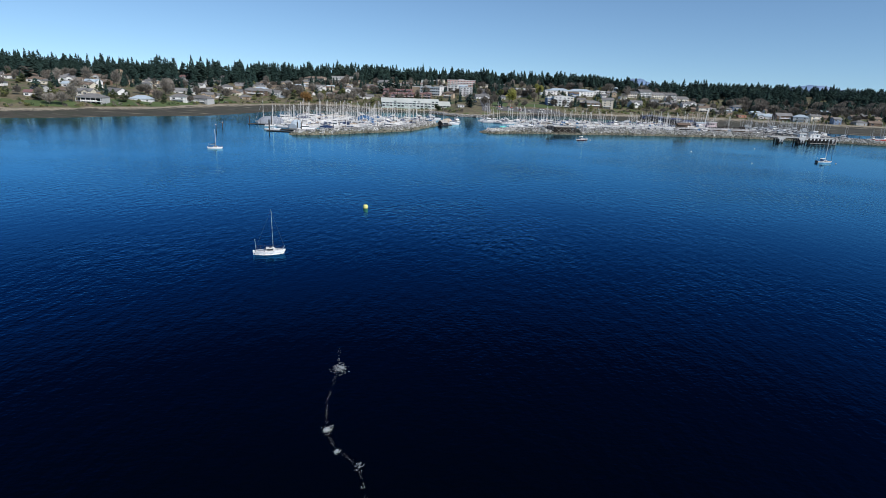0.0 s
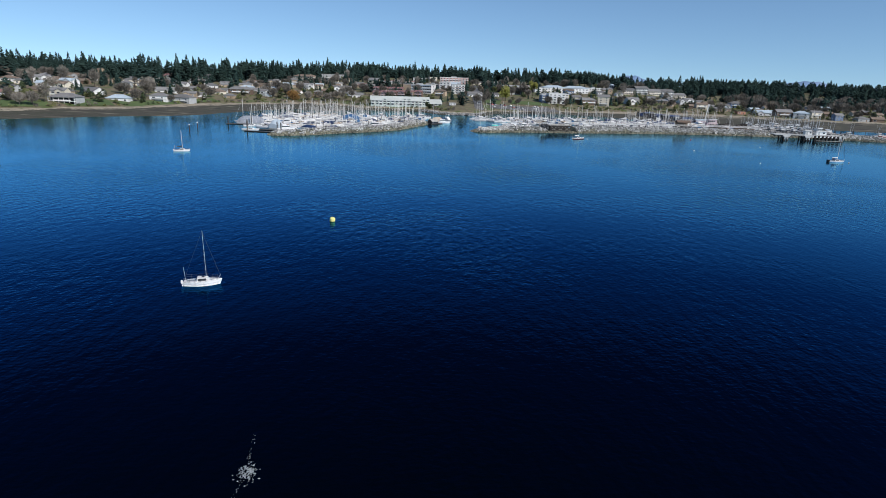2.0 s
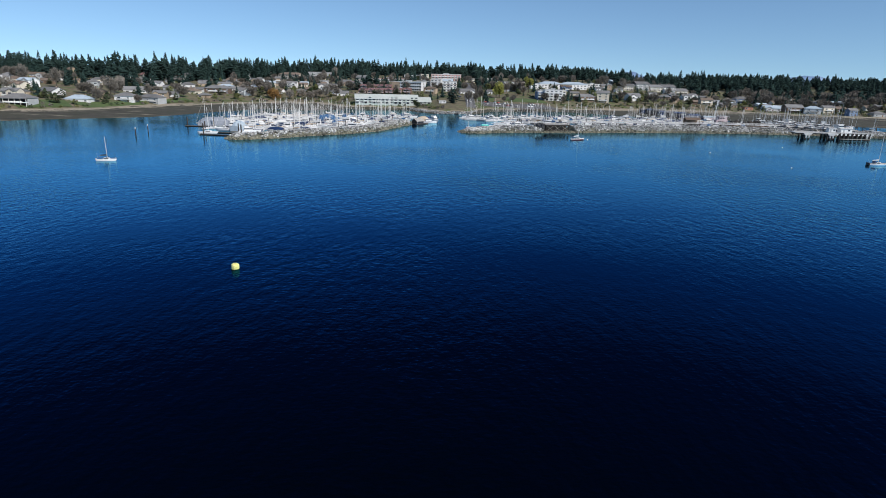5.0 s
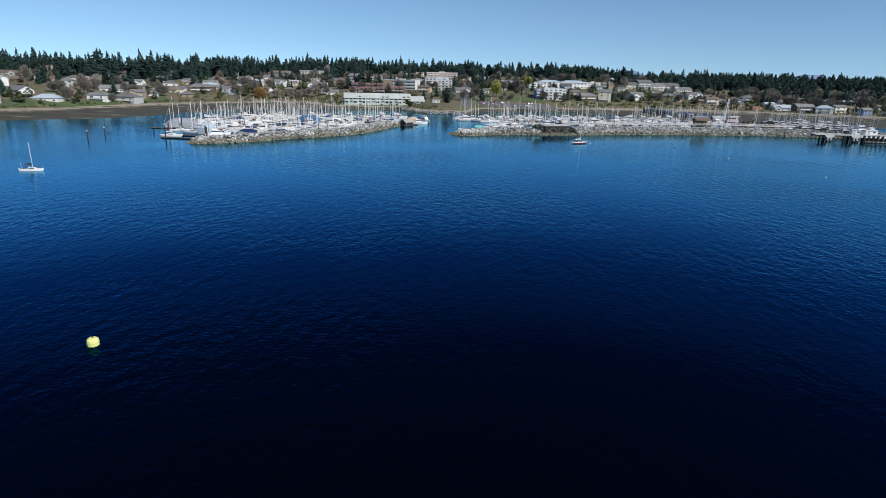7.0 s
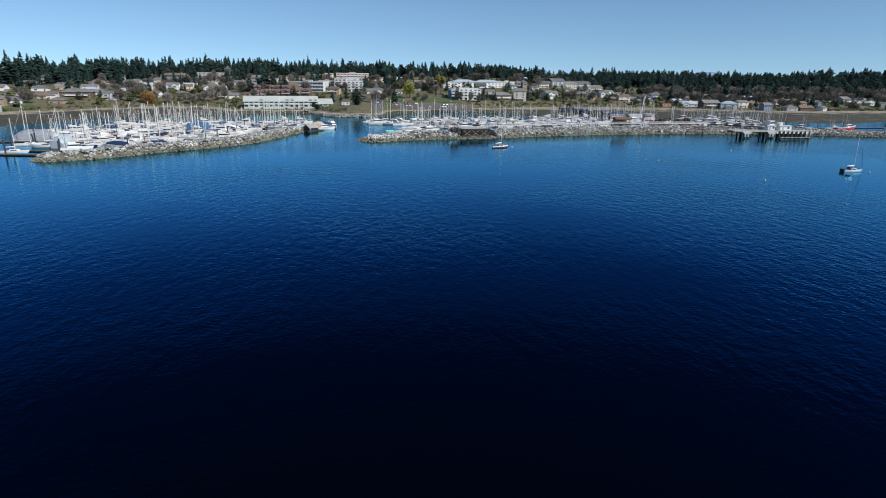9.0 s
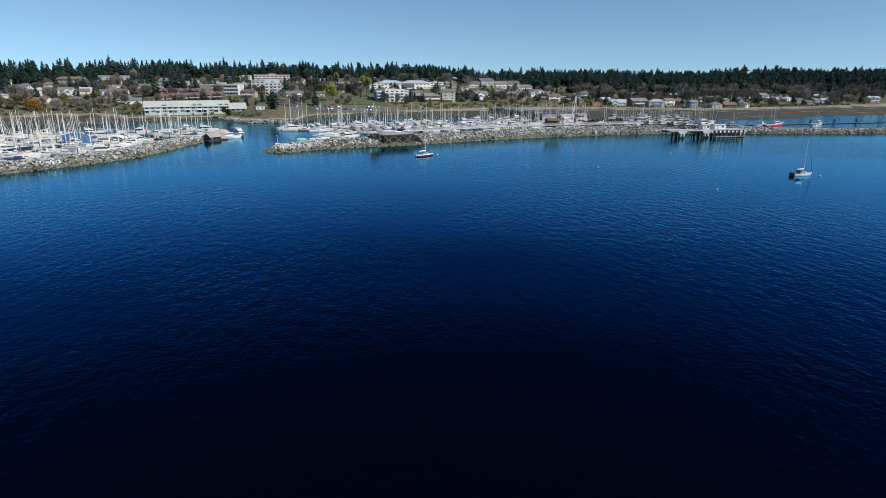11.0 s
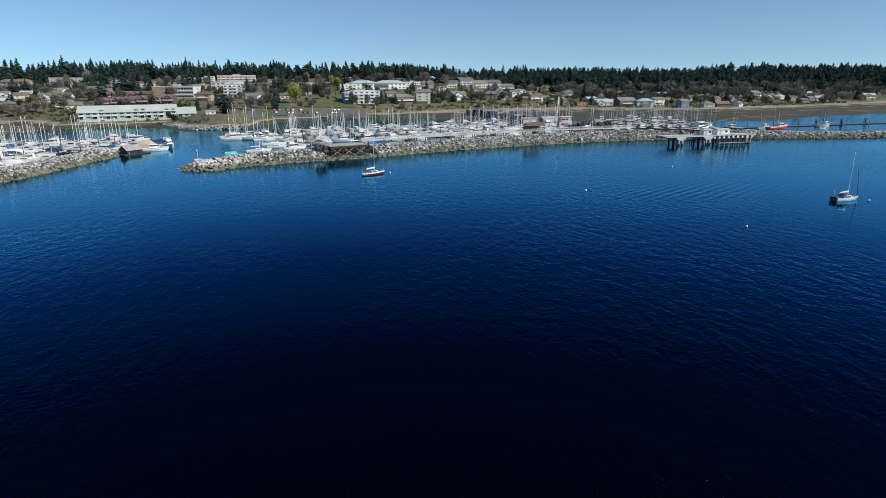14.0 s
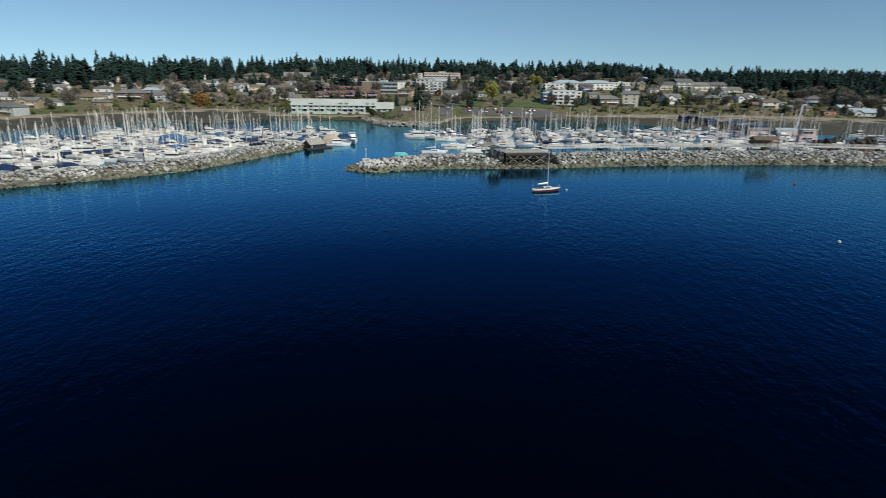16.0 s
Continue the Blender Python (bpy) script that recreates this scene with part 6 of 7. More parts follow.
# ---- larger buildings ----
# pale green waterfront apartments in stepped wings under low grey-green roofs
for k, (x, y, w, st) in enumerate(((-66, 686, 21, 2), (-44.5, 689, 22, 2), (-23, 692, 21, 2), (-6, 695, 13, 1))):
    b = block("apartment_house", "pale green waterfront apartments with grey-green hipped roof and white balconies", x, y, 8, w, 22, st, "greenwall", "shinglegreen", z=5.0, every=4.0, balconies=2, kind="gable", steep=4.4, sl=2.3)
    for u in ((4.5,), (5.2, 9.6), (4.0, 8.4), ())[k]:
        dm = part("dormer", loft(bmesh.new(), [[(u - 1.9, v, st * 2.3 + 0.3), (u - 1.9, v, st * 2.3 + 2.2), (u, v, st * 2.3 + 3.0), (u + 1.9, v, st * 2.3 + 2.2), (u + 1.9, v, st * 2.3 + 0.3)] for v in (-9.8, -3.0)]), "greenwall", b)
        fit_in("window", BIGWIN, dm, pose(u, -9.84, st * 2.3 + 1.3))
# red-roofed townhouses in two terraces
def townhouse(x, y, turn, wall):
    w, d, z = 9.6, 11.0, land(x, y - 5)
    SITES.append((x, y, 7))
    h = thing("townhouse", "dark terraced townhouse with red tile roof and pink balconies", "house", pose(x, y, z, 0, 0, turn), "red-roofed terraces")
    part("wall", loft(bmesh.new(), [[(u, -d / 2, -2), (u, -d / 2, 5.6), (u, 0, 7.4), (u, d / 2, 5.6), (u, d / 2, -2)] for u in (-w / 2, w / 2)]), wall, h)
    part("roof", roof_mesh("gable", w, d, 5.6, 2.0, 0.05), "maroon", h)
    for u in (-2.4, 2.4):
        porch = part("balcony", boxes((u - 2.1, -d / 2 - 1.7, 2.7, u + 2.1, -d / 2, 2.9), (u - 2.1, -d / 2 - 1.7, 2.9, u + 2.1, -d / 2 - 1.6, 3.75)), "blush", h)
        fit_in("window", SLIDER, h, pose(u, -d / 2 - 0.03, 4.0))
        fit_in("window", SLIDER, h, pose(u, -d / 2 - 0.03, 1.2))
    g = part("gable_roof", loft(bmesh.new(), [[(-2.6, v, 5.4), (0, v, 7.2), (2.6, v, 5.4), (2.6, v, 5.65), (0, v, 7.5), (-2.6, v, 5.65)] for v in (-d / 2 - 1.8, -0.5)]), "maroon", h)
    part("gable_front", loft(bmesh.new(), [[(-2.3, v, 5.3), (0, v, 7.0), (2.3, v, 5.3)] for v in (-d / 2 - 0.9, -1.0)]), "blush", g)


for k in range(5):
    townhouse(-97 + k * 10.6, 838 - k * 1.2, -3, "brownwood")
for k in range(6):
    townhouse(-80 + k * 10.6, 778 - k * 1.8, -6, "tan" if k % 3 == 1 else "brownwood")
block("shop_building", "long low white building with a red roof edge", -70, 998, -14, 58, 14, 1, "white", "pink", every=5, parapet=0.9, sl=4.0)
m = block("office_building", "white three-storey office building with a beige end wall", -29, 836, -18, 40, 18, 3, "white", "white", every=3.0, sl=3.6)
part("end_wall", boxes((-20.3, -9.2, -3, -9, -9.02, 11.3)), "tan", m)
for s in range(3):
    part("sunshade", boxes((-8.5, -9.7, s * 3.6 + 2.9, 20, -9.1, s * 3.6 + 3.3)), "metalroof", m)
block("shop_building", "cream two-storey shop building", -12, 915, -10, 18, 12, 2, "cream", "white")
block("shop_building", "white shop building with flat roof", 6, 904, -10, 15, 12, 3, "white", "white")
block("hotel", "long salmon and white four-storey hotel with balconies", 20, 1010, 0, 46, 15, 3, "pink", "white", every=5, balconies=1, band="white", parapet=0.8)
block("apartment_house", "white and dark four-storey apartment block with balconies", 23, 826, 2, 17, 13, 4, "white", "greysiding", every=4.2, balconies=2, band="brownwood")
block("apartment_house", "white stepped condominium with rows of balconies", 144, 773, 4, 21, 15, 4, "white", "white", every=4.8, balconies=1)
block("apartment_house", "white condominium wing with blue-grey side", 130, 776, 4, 9, 14, 3, "bluesiding", "white", every=4.8, balconies=2)
block("apartment_house", "upper white condominium terrace", 146, 792, 4, 34, 12, 3, "cream", "white", every=4.8, balconies=2)
h1 = block("civic_hall", "large white hall with a pale blue metal roof", 172, 952, 8, 34, 18, 2, "white", "metalroof", kind="hip", every=5, sl=3.6)
h2 = block("civic_hall", "large white hall with a pale blue metal roof", 208, 962, 8, 38, 18, 2, "white", "metalroof", kind="hip", every=5, sl=3.6)
block("shop_building", "white flat-roofed building beside the hall", 150, 934, 8, 20, 12, 2, "white", "white")
block("shop_building", "white flat-roofed building behind the hall", 246, 1000, 5, 26, 12, 2, "white", "white")
for k in range(5):
    block("apartment_house", "pale grey condominium row with white trim", 290 + k * 25, 968 + k * 12, 18, 23, 13, 2 + k % 2, "greysiding" if k % 2 else "cream", "shingle", every=3.6, balconies=2, kind="gable")


def infill(count, x0, x1, d0, d1, seed):
    """Smaller houses standing between the others."""
    rn, tries = random.Random(seed), 0
    while count and tries < 4000:
        tries += 1
        x = rn.uniform(x0, x1)
        y = float(np.interp(x, SHORE[:, 0], SHORE[:, 1])) + rn.uniform(d0, d1)
        w = rn.uniform(10, 17)
        if float(inland(x, y)[0]) < 22 or any(math.hypot(x - a, y - b) < w / 2 + c + 3 for a, b, c in SITES) or (30 < x < 70 and y < 1000):
            continue
        house(x, y, w, rn.uniform(8, 10), rn.choice((1, 1, 2)), rn.choice(("gable", "gable", "hip")), rn.choice(("white", "white", "cream", "greysiding", "tan", "white", "bluesiding")),
              rn.choice(("shingle", "shingle", "shinglebrown", "metalroof")), rn.choice((0, 10, -15, 20)))
        count -= 1


infill(56, -470, -70, 45, 350, 5)
infill(14, -70, 300, 110, 340, 6)
infill(32, 300, 780, 25, 190, 7)


# ---- broadleaf trees, shrubs and garden conifers ----
def blob(rnd, n, clumps, leaf, squash=1.0, hollow=0.55):
    """n small leaves gathered in clumps (x, y, z, r)."""
    v, f = [], []
    for _ in range(n):
        cx, cy, cz, r = rnd.choice(clumps)
        d = Vector((rnd.gauss(0, 1), rnd.gauss(0, 1), rnd.gauss(0, 1))).normalized() * r * rnd.uniform(hollow, 1.05)
        p = Vector((cx + d.x, cy + d.y, cz + d.z * squash))
        a, b = Vector((rnd.gauss(0, 1), rnd.gauss(0, 1), rnd.gauss(0, 1))), Vector((rnd.gauss(0, 1), rnd.gauss(0, 1), rnd.gauss(0, 0.6)))
        k = leaf * rnd.uniform(0.6, 1.3)
        i = len(v)
        v += [p + a.normalized() * k, p + b.normalized() * k, p - (a + b).normalized() * k]
        f.append((i, i + 1, i + 2))
    bm = bmesh.new()
    q = [bm.verts.new(p) for p in v]
    for t in f:
        bm.faces.new([q[i] for i in t])
    return bm


def limbs(rnd, h, spread, n=7, r=0.28):
    bm = bmesh.new()
    rod(bm, (0, 0, -0.5), (0.1, 0, h * 0.45), r, r * 0.6, 7)
    for k in range(n):
        a = 6.283 * k / n + rnd.uniform(-0.3, 0.3)
        z = h * rnd.uniform(0.22, 0.45)
        e = (math.cos(a) * spread * rnd.uniform(0.5, 0.9), math.sin(a) * spread * rnd.uniform(0.5, 0.9), h * rnd.uniform(0.6, 0.95))
        rod(bm, (0.05, 0, z), e, r * 0.42, 0.04, 5)
        for _ in range(2):
            g = Vector(e) * rnd.uniform(0.6, 0.9)
            rod(bm, g, g + Vector((rnd.uniform(-1, 1), rnd.uniform(-1, 1), rnd.uniform(0.3, 1.2))) * spread * 0.35, r * 0.16, 0.03, 4)
    return bm


def twigs(rnd, h, spread, n=640):
    """The haze of a bare crown: fine upward twigs, thickest at its edge."""
    bm = bmesh.new()
    for _ in range(n):
        d = Vector((rnd.gauss(0, 1), rnd.gauss(0, 1), rnd.gauss(0, 1))).normalized() * rnd.uniform(0.45, 1.0)
        p = Vector((d.x * spread, d.y * spread, h * 0.62 + d.z * h * 0.38))
        g = (Vector((d.x, d.y, 0.7 + d.z * 0.6)).normalized() + Vector((rnd.uniform(-0.5, 0.5), rnd.uniform(-0.5, 0.5), rnd.uniform(-0.3, 0.4)))) * rnd.uniform(0.8, 1.7)
        s = g.cross(Vector((rnd.gauss(0, 1), rnd.gauss(0, 1), rnd.gauss(0, 1)))).normalized() * rnd.uniform(0.16, 0.36)
        bm.faces.new([bm.verts.new(q) for q in (p - g * 0.5 - s, p - g * 0.5 + s, p + g * 0.5)])
    return bm


def tree(name, label, h, spread, crown, seed, group="", shape="round"):
    rnd = random.Random(seed)
    t = thing(name, label, "tree", Matrix.Identity(4), group)
    if shape == "bare":
        part("trunk", limbs(rnd, h, spread), "bark", t)
        part("crown", twigs(rnd, h, spread), crown, t)
    elif shape == "conifer":
        part("trunk", rods(((0, 0, -0.5), (0, 0, h * 0.8), 0.35, 0.06, 7)), "bark", t)
        v, f = conifer_shape(seed, 16, spread)
        bm = bmesh.new()
        q = [bm.verts.new(p) for p in v * h]
        for k in f:
            bm.faces.new([q[i] for i in k])
        part("crown", bm, crown, t)
    else:
        part("trunk", limbs(rnd, h, spread * 0.8, 6), "bark", t)
        cl = [(rnd.uniform(-0.6, 0.6) * spread, rnd.uniform(-0.6, 0.6) * spread, h * rnd.uniform(0.38, 0.8), spread * rnd.uniform(0.35, 0.55)) for _ in range(9)]
        part("crown", blob(rnd, 1900, cl, 0.42), crown, t)
    return t


TREES = {
    "bare": [tree("bare_tree", "bare brown broadleaf tree in early spring", 11, 4.6, "twig", 31, "town trees", "bare"),
             tree("bare_tree", "tall bare grey-brown broadleaf tree", 15, 4.4, "twig", 32, "town trees", "bare"),
             tree("bare_tree", "wide bare brown broadleaf tree", 9, 5.2, "twig", 33, "town trees", "bare")],
    "green": [tree("garden_tree", "small olive-green garden tree in bud", 7.5, 3.6, "olive", 41, "town trees"),
              tree("garden_tree", "dense dark green garden tree", 7, 3.2, "shrub", 42, "town trees")],
    "conifer": [tree("conifer", "dark evergreen conifer among the houses", 17, 1.25, "conifer", 51, "town trees", "conifer"),
                tree("conifer", "broad dark evergreen conifer among the houses", 14, 1.6, "conifer", 52, "town trees", "conifer"),
                tree("conifer", "tall slim dark conifer among the houses", 24, 1.0, "conifer", 53, "town trees", "conifer")],
}
planted = set()


def plant(kind, k, x, y, scale=1.0, turn=0.0):
    t = TREES[kind][k]
    m = pose(x, y, land(x, y) - 0.1, 0, 0, turn) @ Matrix.Scale(scale, 4)
    if (kind, k) in planted:
        copy_thing(t, m @ Matrix.Scale(1 / t.scale[0], 4))
    else:
        t.matrix_basis = m
        planted.add((kind, k))
    SITES.append((x, y, 1.5))


def clear(x, y, r):
    return all(math.hypot(x - a, y - b) > r + c * 0.85 for a, b, c in SITES)


def grow(count, x0, x1, d0, d1, mixture, seed, r=1.5):
    rnd, tries = random.Random(seed), 0
    while count and tries < 6000:
        tries += 1
        x = rnd.uniform(x0, x1)
        y = float(np.interp(x, SHORE[:, 0], SHORE[:, 1])) + rnd.uniform(d0, d1)
        if float(inland(x, y)[0]) < 8 or not clear(x, y, r) or (10 < x < 130 and 640 < y < 770) or (-25 < x < 60 and 770 < y < 1005):
            continue
        kind = rnd.choice(mixture)
        if kind != "green" and 100 < x < 430 and 780 < y < 1010 and rnd.random() < 0.7:
            continue
        plant(kind, rnd.randrange(len(TREES[kind]) if kind != "conifer" else 2), x, y, rnd.uniform(0.8, 1.3), rnd.uniform(0, 360))
        count -= 1


# bare poplars in a row behind the hall
for x in (203, 207, 212, 217, 223):
    plant("bare", 1, x, 1032, 1.15, x * 9)
w = tree("willow", "round yellow-green weeping willow on the lawn", 10, 5.0, "willow", 61)
place(w, 80.5, 764, 0, land(80.5, 764), 1.9)
w2 = tree("willow", "tall yellow-green willow beside a bare tree", 13, 3.6, "willow", 62)
place(w2, 126, 846, 0, land(126, 846), 1.9)
ob = tree("russet_tree", "wide russet-orange tree at the beach edge", 7, 6.0, "orange_leaf", 63)
place(ob, -176, 738, 0, land(-176, 738), 1.6)
plant("conifer", 2, -48, 1095, 1.45)
for x, y, k, q in ((36, 872, 1, 1.25), (73, 880, 0, 1.35), (65, 892, 1, 1.3), (84, 886, 0, 1.1), (80, 900, 1, 1.2), (160, 850, 0, 0.9), (196, 806, 1, 0.9), (232, 866, 0, 1.0), (268, 846, 1, 1.0)):
    plant("conifer", k, x, y, q, x * 5)
for x, y, k in ((112, 850, 1), (119, 858, 0), (106, 858, 2), (96, 838, 0), (232, 800, 2), (268, 782, 0)):
    plant("bare", k, x, y, 1.25, x * 3)
for x, y, k in ((24, 752, 1), (-6, 830, 1), (168, 778, 1), (176, 772, 1), (-60, 828, 1), (226, 792, 1)):
    plant("conifer", k, x, y, 0.75)
for x, y in ((50, 716), (118, 830), (116, 826), (-132, 752), (-128, 760), (-148, 758), (-110, 768), (270, 800), (300, 800)):
    plant("bare", 0, x, y, 0.9, x * 7)
for x, y in ((-312, 482), (-319, 477), (-314, 499), (-159, 745), (-136, 744), (-119, 749), (-120, 785), (42, 704)):
    plant("bare", int(x) % 3, x, y, 1.1, y)
for x, y in ((-319, 531), (-317, 555), (-337, 581), (-355, 545), (-154, 790), (1, 712), (14, 738), (162, 770), (218, 789)):
    plant("conifer", int(x) % 2, x, y, 0.8, y)
for x, y in ((-137, 762), (-138, 788), (-160, 770)):
    plant("green", int(x) % 2, x, y, 1.5, y)
plant("green", 1, -12, 664, 1.15)
grow(36, -520, -60, 6, 330, ["bare", "bare", "bare", "green", "conifer"], 71)
grow(34, -60, 280, 60, 360, ["bare", "bare", "green", "conifer", "conifer"], 72)
grow(40, 260, 800, 12, 240, ["bare", "bare", "bare", "conifer", "green"], 73)
grow(18, 330, 900, 150, 330, ["bare", "bare", "conifer"], 74)
grow(22, -420, 260, 250, 400, ["conifer", "conifer", "bare"], 75)

# brambles and shrubs along the bank, too many to count
rnd, cl = random.Random(77), []
for _ in range(1500):
    x = rnd.uniform(-420, 700)
    y = float(np.interp(x, SHORE[:, 0], SHORE[:, 1])) + rnd.choice((rnd.uniform(3, 22), rnd.uniform(3, 110), rnd.uniform(40, 330)))
    if float(inland(x, y)[0]) > 3 and not (15 < x < 150 and y < 775) and clear(x, y, 0.5):
        r = rnd.uniform(0.9, 2.4)
        cl.append((x, y, land(x, y) + r * 0.4, r))
for mat, part_of, label in (("shrub", cl[::3], "dark green shrubs along the bank"), ("twig", cl[1::3], "brown leafless brambles along the bank"), ("olive", cl[2::3], "olive-green brush along the bank")):
    bmx = blob(rnd, 22000, part_of, 0.55, 0.8, 0.3)
    tagged(new("shrubs", finish("shrubs", bmx, mat)), label, "shrubs", "", "stuff")

# bare woods and thickets between the gardens and below the evergreens
def crown_of(t):
    return [c.data for c in t.children if c.name.startswith("crown")][0]


BARE = [(np.array([v.co[:] for v in crown_of(t).vertices]), np.array([p.vertices[:] for p in crown_of(t).polygons])) for t in TREES["bare"]]


def thicket(name, count, x0, x1, d0, d1, low, high, seed, label):
    rnd, rows = random.Random(seed), []
    for _ in range(count):
        x = rnd.uniform(x0, x1)
        y = float(np.interp(x, SHORE[:, 0], SHORE[:, 1])) + rnd.uniform(d0, d1)
        if noise.noise((x / 60, y / 60, seed)) > -0.1 and clear(x, y, 1.0):
            k = rnd.randrange(3)
            s = (rnd.uniform(4, 6.5) if 100 < x < 430 and 780 < y < 1010 else rnd.uniform(low, high)) / (11, 15, 9)[k]
            rows.append((k, x, y, land(x, y) - 0.2, rnd.uniform(0, 6.3), s, s))
    v, f = scatter(BARE, rows)
    joined(name, v, f, "twig", label, "woods")


thicket("bare_woods", 380, -520, 280, 30, 380, 6, 13, 81, "bare brown woods between the houses")
thicket("bare_woods", 90, 640, 1250, 12, 90, 6, 12, 83, "bare brown thicket above the eastern beach")
thicket("bare_woods", 560, 280, 1250, 70, 320, 8, 17, 82, "bare brown woods behind the eastern beach")

rnd, rows = random.Random(91), []
for k in range(1180):
    x = rnd.uniform(-520, 900) if k < 520 else rnd.uniform(-560, 280) if k < 860 else rnd.uniform(300, 1250)
    y = float(np.interp(x, SHORE[:, 0], SHORE[:, 1])) + (rnd.uniform(40, 360) if k < 520 else rnd.uniform(190, 400) if k < 860 else rnd.uniform(130, 330))
    if clear(x, y, 1.5) and noise.noise((x / 50, y / 50, 9)) > -0.05  and float(inland(x, y)[0]) > 25 and not (-25 < x < 60 and 770 < y < 1005):
        h = rnd.uniform(4, 7.5) if 100 < x < 430 and 780 < y < 1010 else rnd.uniform(5, 16) if k < 520 else rnd.uniform(8, 21)
        rows.append((rnd.randrange(8), x, y, land(x, y) - 0.2, rnd.uniform(0, 6.3), h * rnd.uniform(1.2, 1.8), h))
v, f = scatter(CONIFERS, rows)
joined("evergreens", v, f, "conifer", "dark evergreens scattered among the houses", "trees")

# leafy trees and tall hedges of the gardens
for mat, seed, count, label in (("olive", 95, 230, "olive-green budding trees among the houses"), ("shrub", 96, 300, "dark green broadleaf trees and hedges among the houses")):
    rnd, rows = random.Random(seed), []
    for _ in range(count):
        x = rnd.uniform(-520, 800)
        y = float(np.interp(x, SHORE[:, 0], SHORE[:, 1])) + rnd.choice((rnd.uniform(10, 90), rnd.uniform(30, 340)))
        if clear(x, y, 1.5) and float(inland(x, y)[0]) > 9 and not (10 < x < 130 and 640 < y < 770):
            h = rnd.uniform(3, 8.5)
            rows.append((rnd.randrange(4), x, y, land(x, y) - 0.2, rnd.uniform(0, 6.3), h * rnd.uniform(1.3, 2.0), h))
    v, f = scatter(ROUNDS, rows)
    joined("garden_trees", v, f, mat, label, "trees")


# ---- roads, parking and lawns laid on the slope ----
def drape(name, corners, mat, label, category, lift=0.12, step=5.0):
    """A sheet over the land between four plan corners."""
    a, b, c, d = [np.array(p, float) for p in corners]
    n, m = max(2, int(np.hypot(*(b - a)) / step) + 1), max(2, int(np.hypot(*(d - a)) / step) + 1)
    u, v = np.meshgrid(np.linspace(0, 1, n), np.linspace(0, 1, m))
    p = (a[None, None] * ((1 - u) * (1 - v))[..., None] + b[None, None] * (u * (1 - v))[..., None] + c[None, None] * (u * v)[..., None] + d[None, None] * ((1 - u) * v)[..., None]).reshape(-1, 2)
    z = height(p[:, 0], p[:, 1]) + lift
    i = np.arange(n * m).reshape(m, n)
    q = np.stack([i[:-1, :-1], i[:-1, 1:], i[1:, 1:], i[1:, :-1]], -1).reshape(-1, 4)
    return joined(name, np.column_stack([p, z]), q, mat, label, category, True, "structure")


drape("road", [(38, 660), (48, 664), (50, 780), (40, 780)], "asphalt", "grey road climbing from the harbour", "road", 0.35)
drape("road", [(52, 690), (60, 686), (140, 712), (136, 724)], "asphalt", "grey harbour road", "road", 0.35)
drape("parking_lot", [(58, 690), (132, 712), (128, 730), (56, 712)], "asphalt", "asphalt parking lot above the marina", "parking lot", 0.4)
drape("road", [(40, 776), (50, 776), (62, 1000), (52, 1000)], "asphalt", "grey road climbing the hill", "road", 0.35)
drape("lawn", [(52, 722), (70, 726), (76, 764), (56, 762)], "lawn", "green lawn beside the road", "lawn", 0.3)
drape("lawn", [(84, 736), (134, 740), (130, 764), (86, 774)], "lawn", "green park lawn above the marina", "lawn", 0.3)
drape("lawn", [(-296, 500), (-274, 528), (-292, 548), (-318, 514)], "lawn", "green shore garden lawn", "lawn", 0.25)
drape("lawn", [(-322, 462), (-304, 492), (-318, 506), (-342, 474)], "lawn", "green shore garden lawn", "lawn", 0.25)
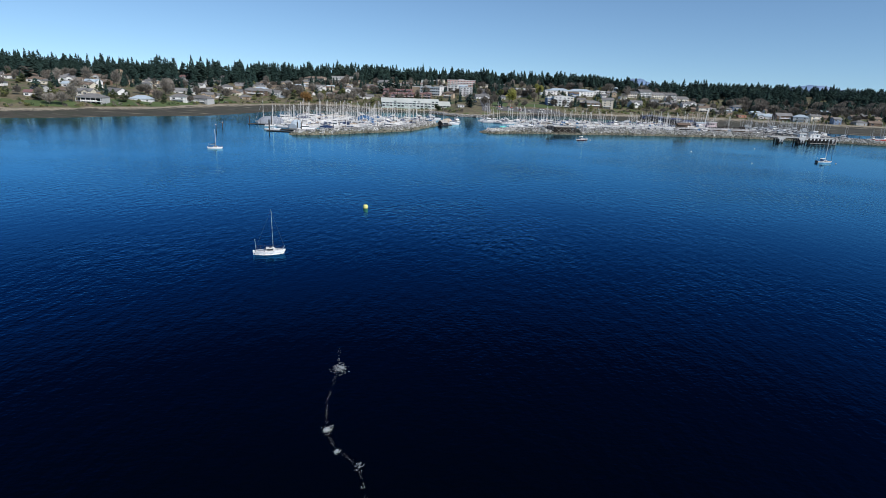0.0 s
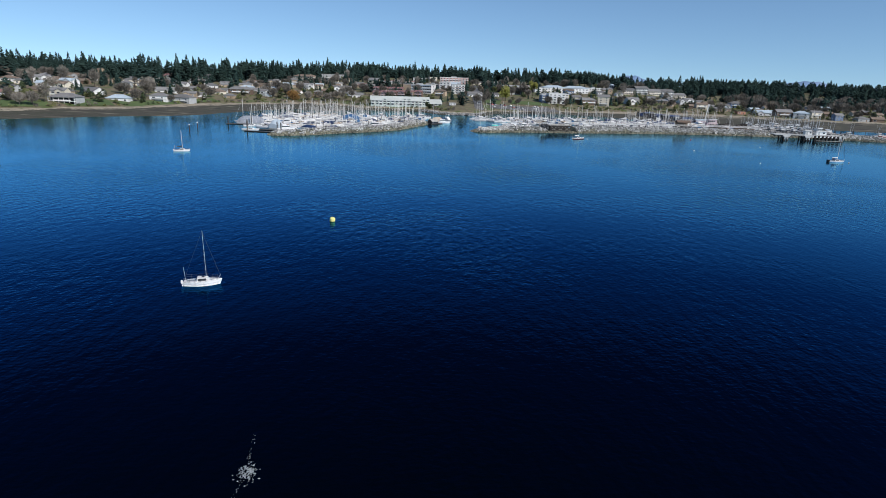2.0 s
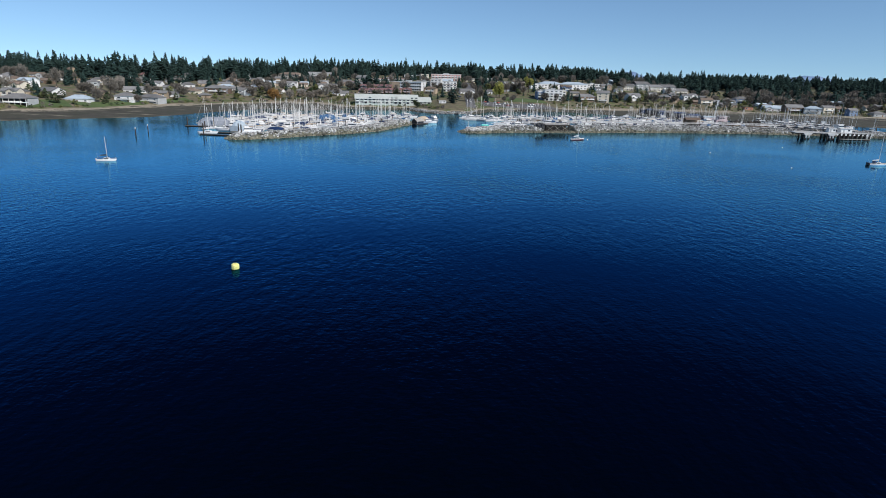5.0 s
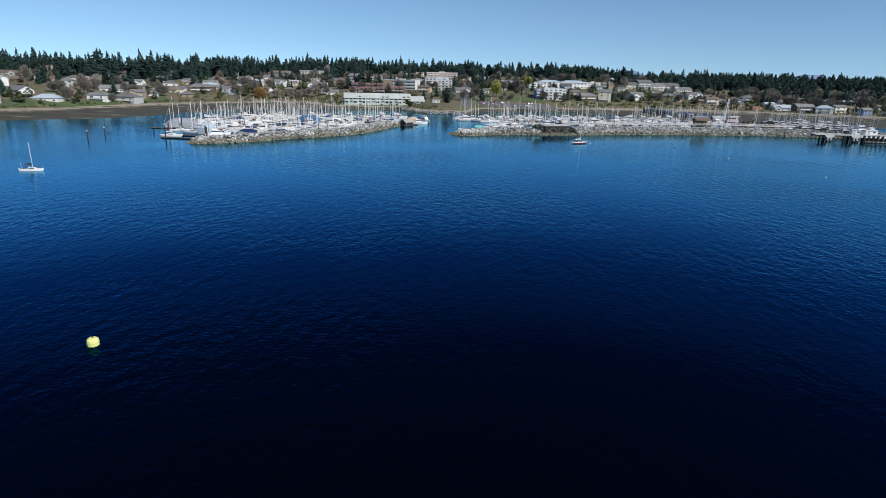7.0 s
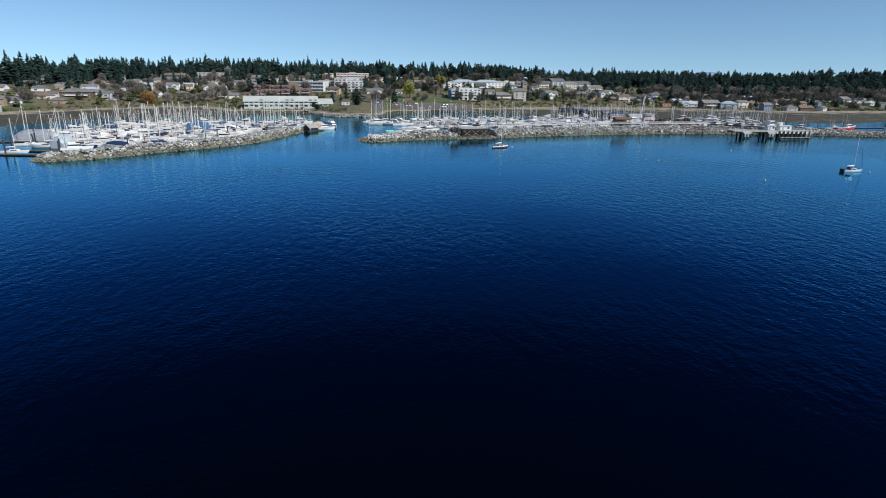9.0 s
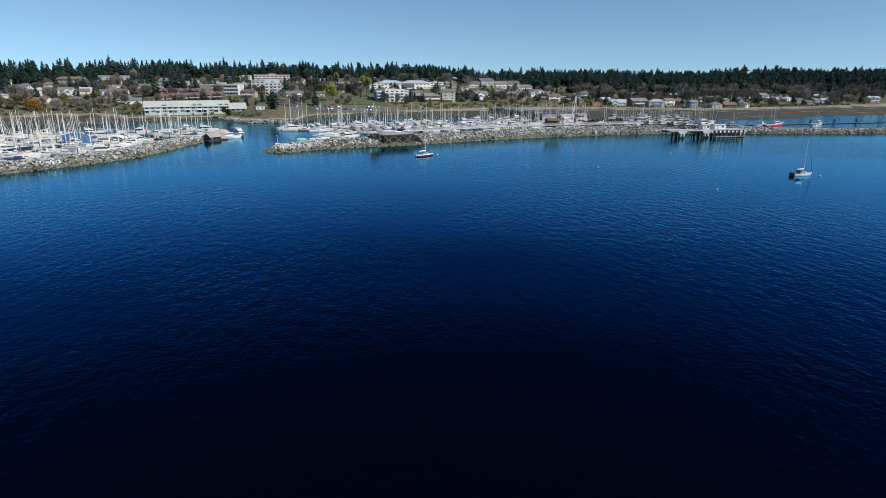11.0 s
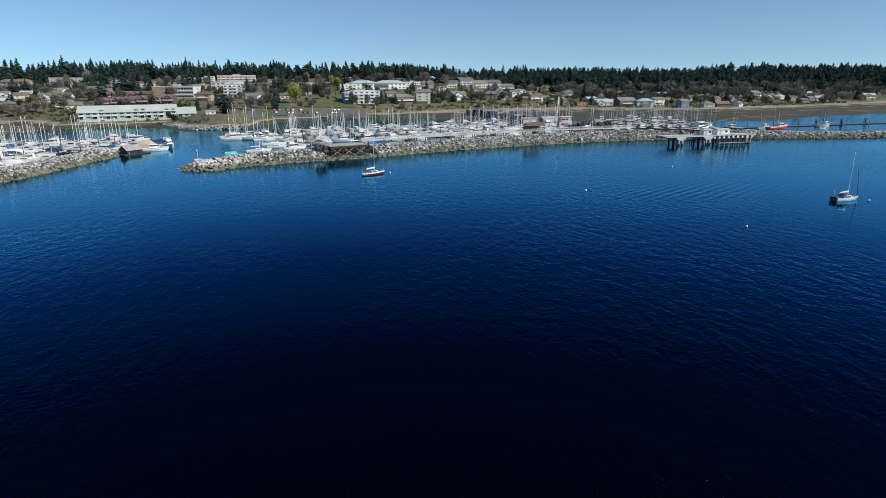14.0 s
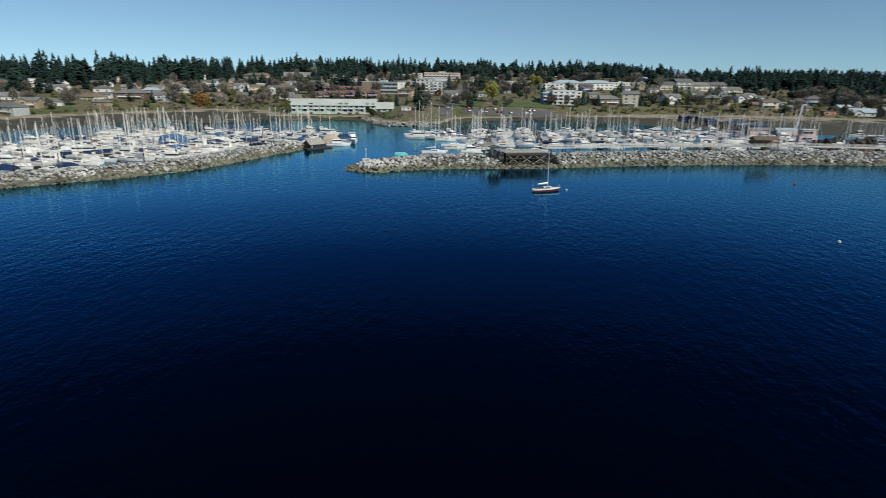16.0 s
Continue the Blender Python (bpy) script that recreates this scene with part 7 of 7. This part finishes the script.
drape("lawn", [(-268, 536), (-250, 600), (-260, 612), (-284, 544)], "lawn", "green shore garden lawn", "lawn", 0.25)
drape("lawn", [(-246, 618), (-230, 652), (-244, 664), (-258, 626)], "lawn", "green shore garden lawn", "lawn", 0.25)


# ---- parked cars ----
def car(label, paint, tall=False):
    c = thing("car", label, "car", Matrix.Identity(4), "parked cars")
    h = 1.85 if tall else 1.45
    body = [[(x, -0.88, 0.3), (x, -0.9, z), (x, 0.9, z), (x, 0.88, 0.3)] for x, z in ((-2.2, 0.75), (-2.1, 0.95), (0.9, 0.98), (2.1, 0.8), (2.2, 0.55))]
    part("body", loft(bmesh.new(), body), paint, c)
    part("cabin", house_mesh(-1.9, 1.0, 0.82, 0.8, 0.9, h, 0.3, 0.75, 0.03, 0.85), "glass", c)
    part("roof", boxes((-1.45, -0.66, h - 0.02, 0.25, 0.66, h + 0.06, 0.02)), paint, c)
    for x in (-1.35, 1.35):
        part("wheel", rods(((x, -0.92, 0.33), (x, -0.72, 0.33), 0.33, 0.33, 10), ((x, 0.72, 0.33), (x, 0.92, 0.33), 0.33, 0.33, 10)), "tyre", c)
    return c


CARS = [car("white car parked above the marina", "hull"), car("black car parked above the marina", "black"), car("silver car parked above the marina", "alu"), car("dark blue car parked above the marina", "navy"), car("red car parked above the marina", "red"), car("white van parked above the marina", "hull", True)]
crnd, parked = random.Random(4), set()


def park(x, y, turn):
    k = crnd.randrange(len(CARS))
    m = pose(x, y, land(x, y) + 0.42, 0, 0, turn)
    if k in parked:
        copy_thing(CARS[k], m)
    else:
        CARS[k].matrix_basis = m
        parked.add(k)


for i in range(18):
    if crnd.random() < 0.45:
        park(61 + i * 3.3, 696 + i * 0.98, 107)
for i in range(16):
    if crnd.random() < 0.4:
        park(60 + i * 3.6, 709 + i * 0.93, -73)
for x, y, a in ((44, 700, 92), (46, 740, 92), (33, 744, 20), (24, 742, 15), (53, 830, 90), (28, 800, 0)):
    park(x, y, a)
shed(14, 672, 7, 4, 2.3, 5, land(14, 672), "small white shed by the shore")
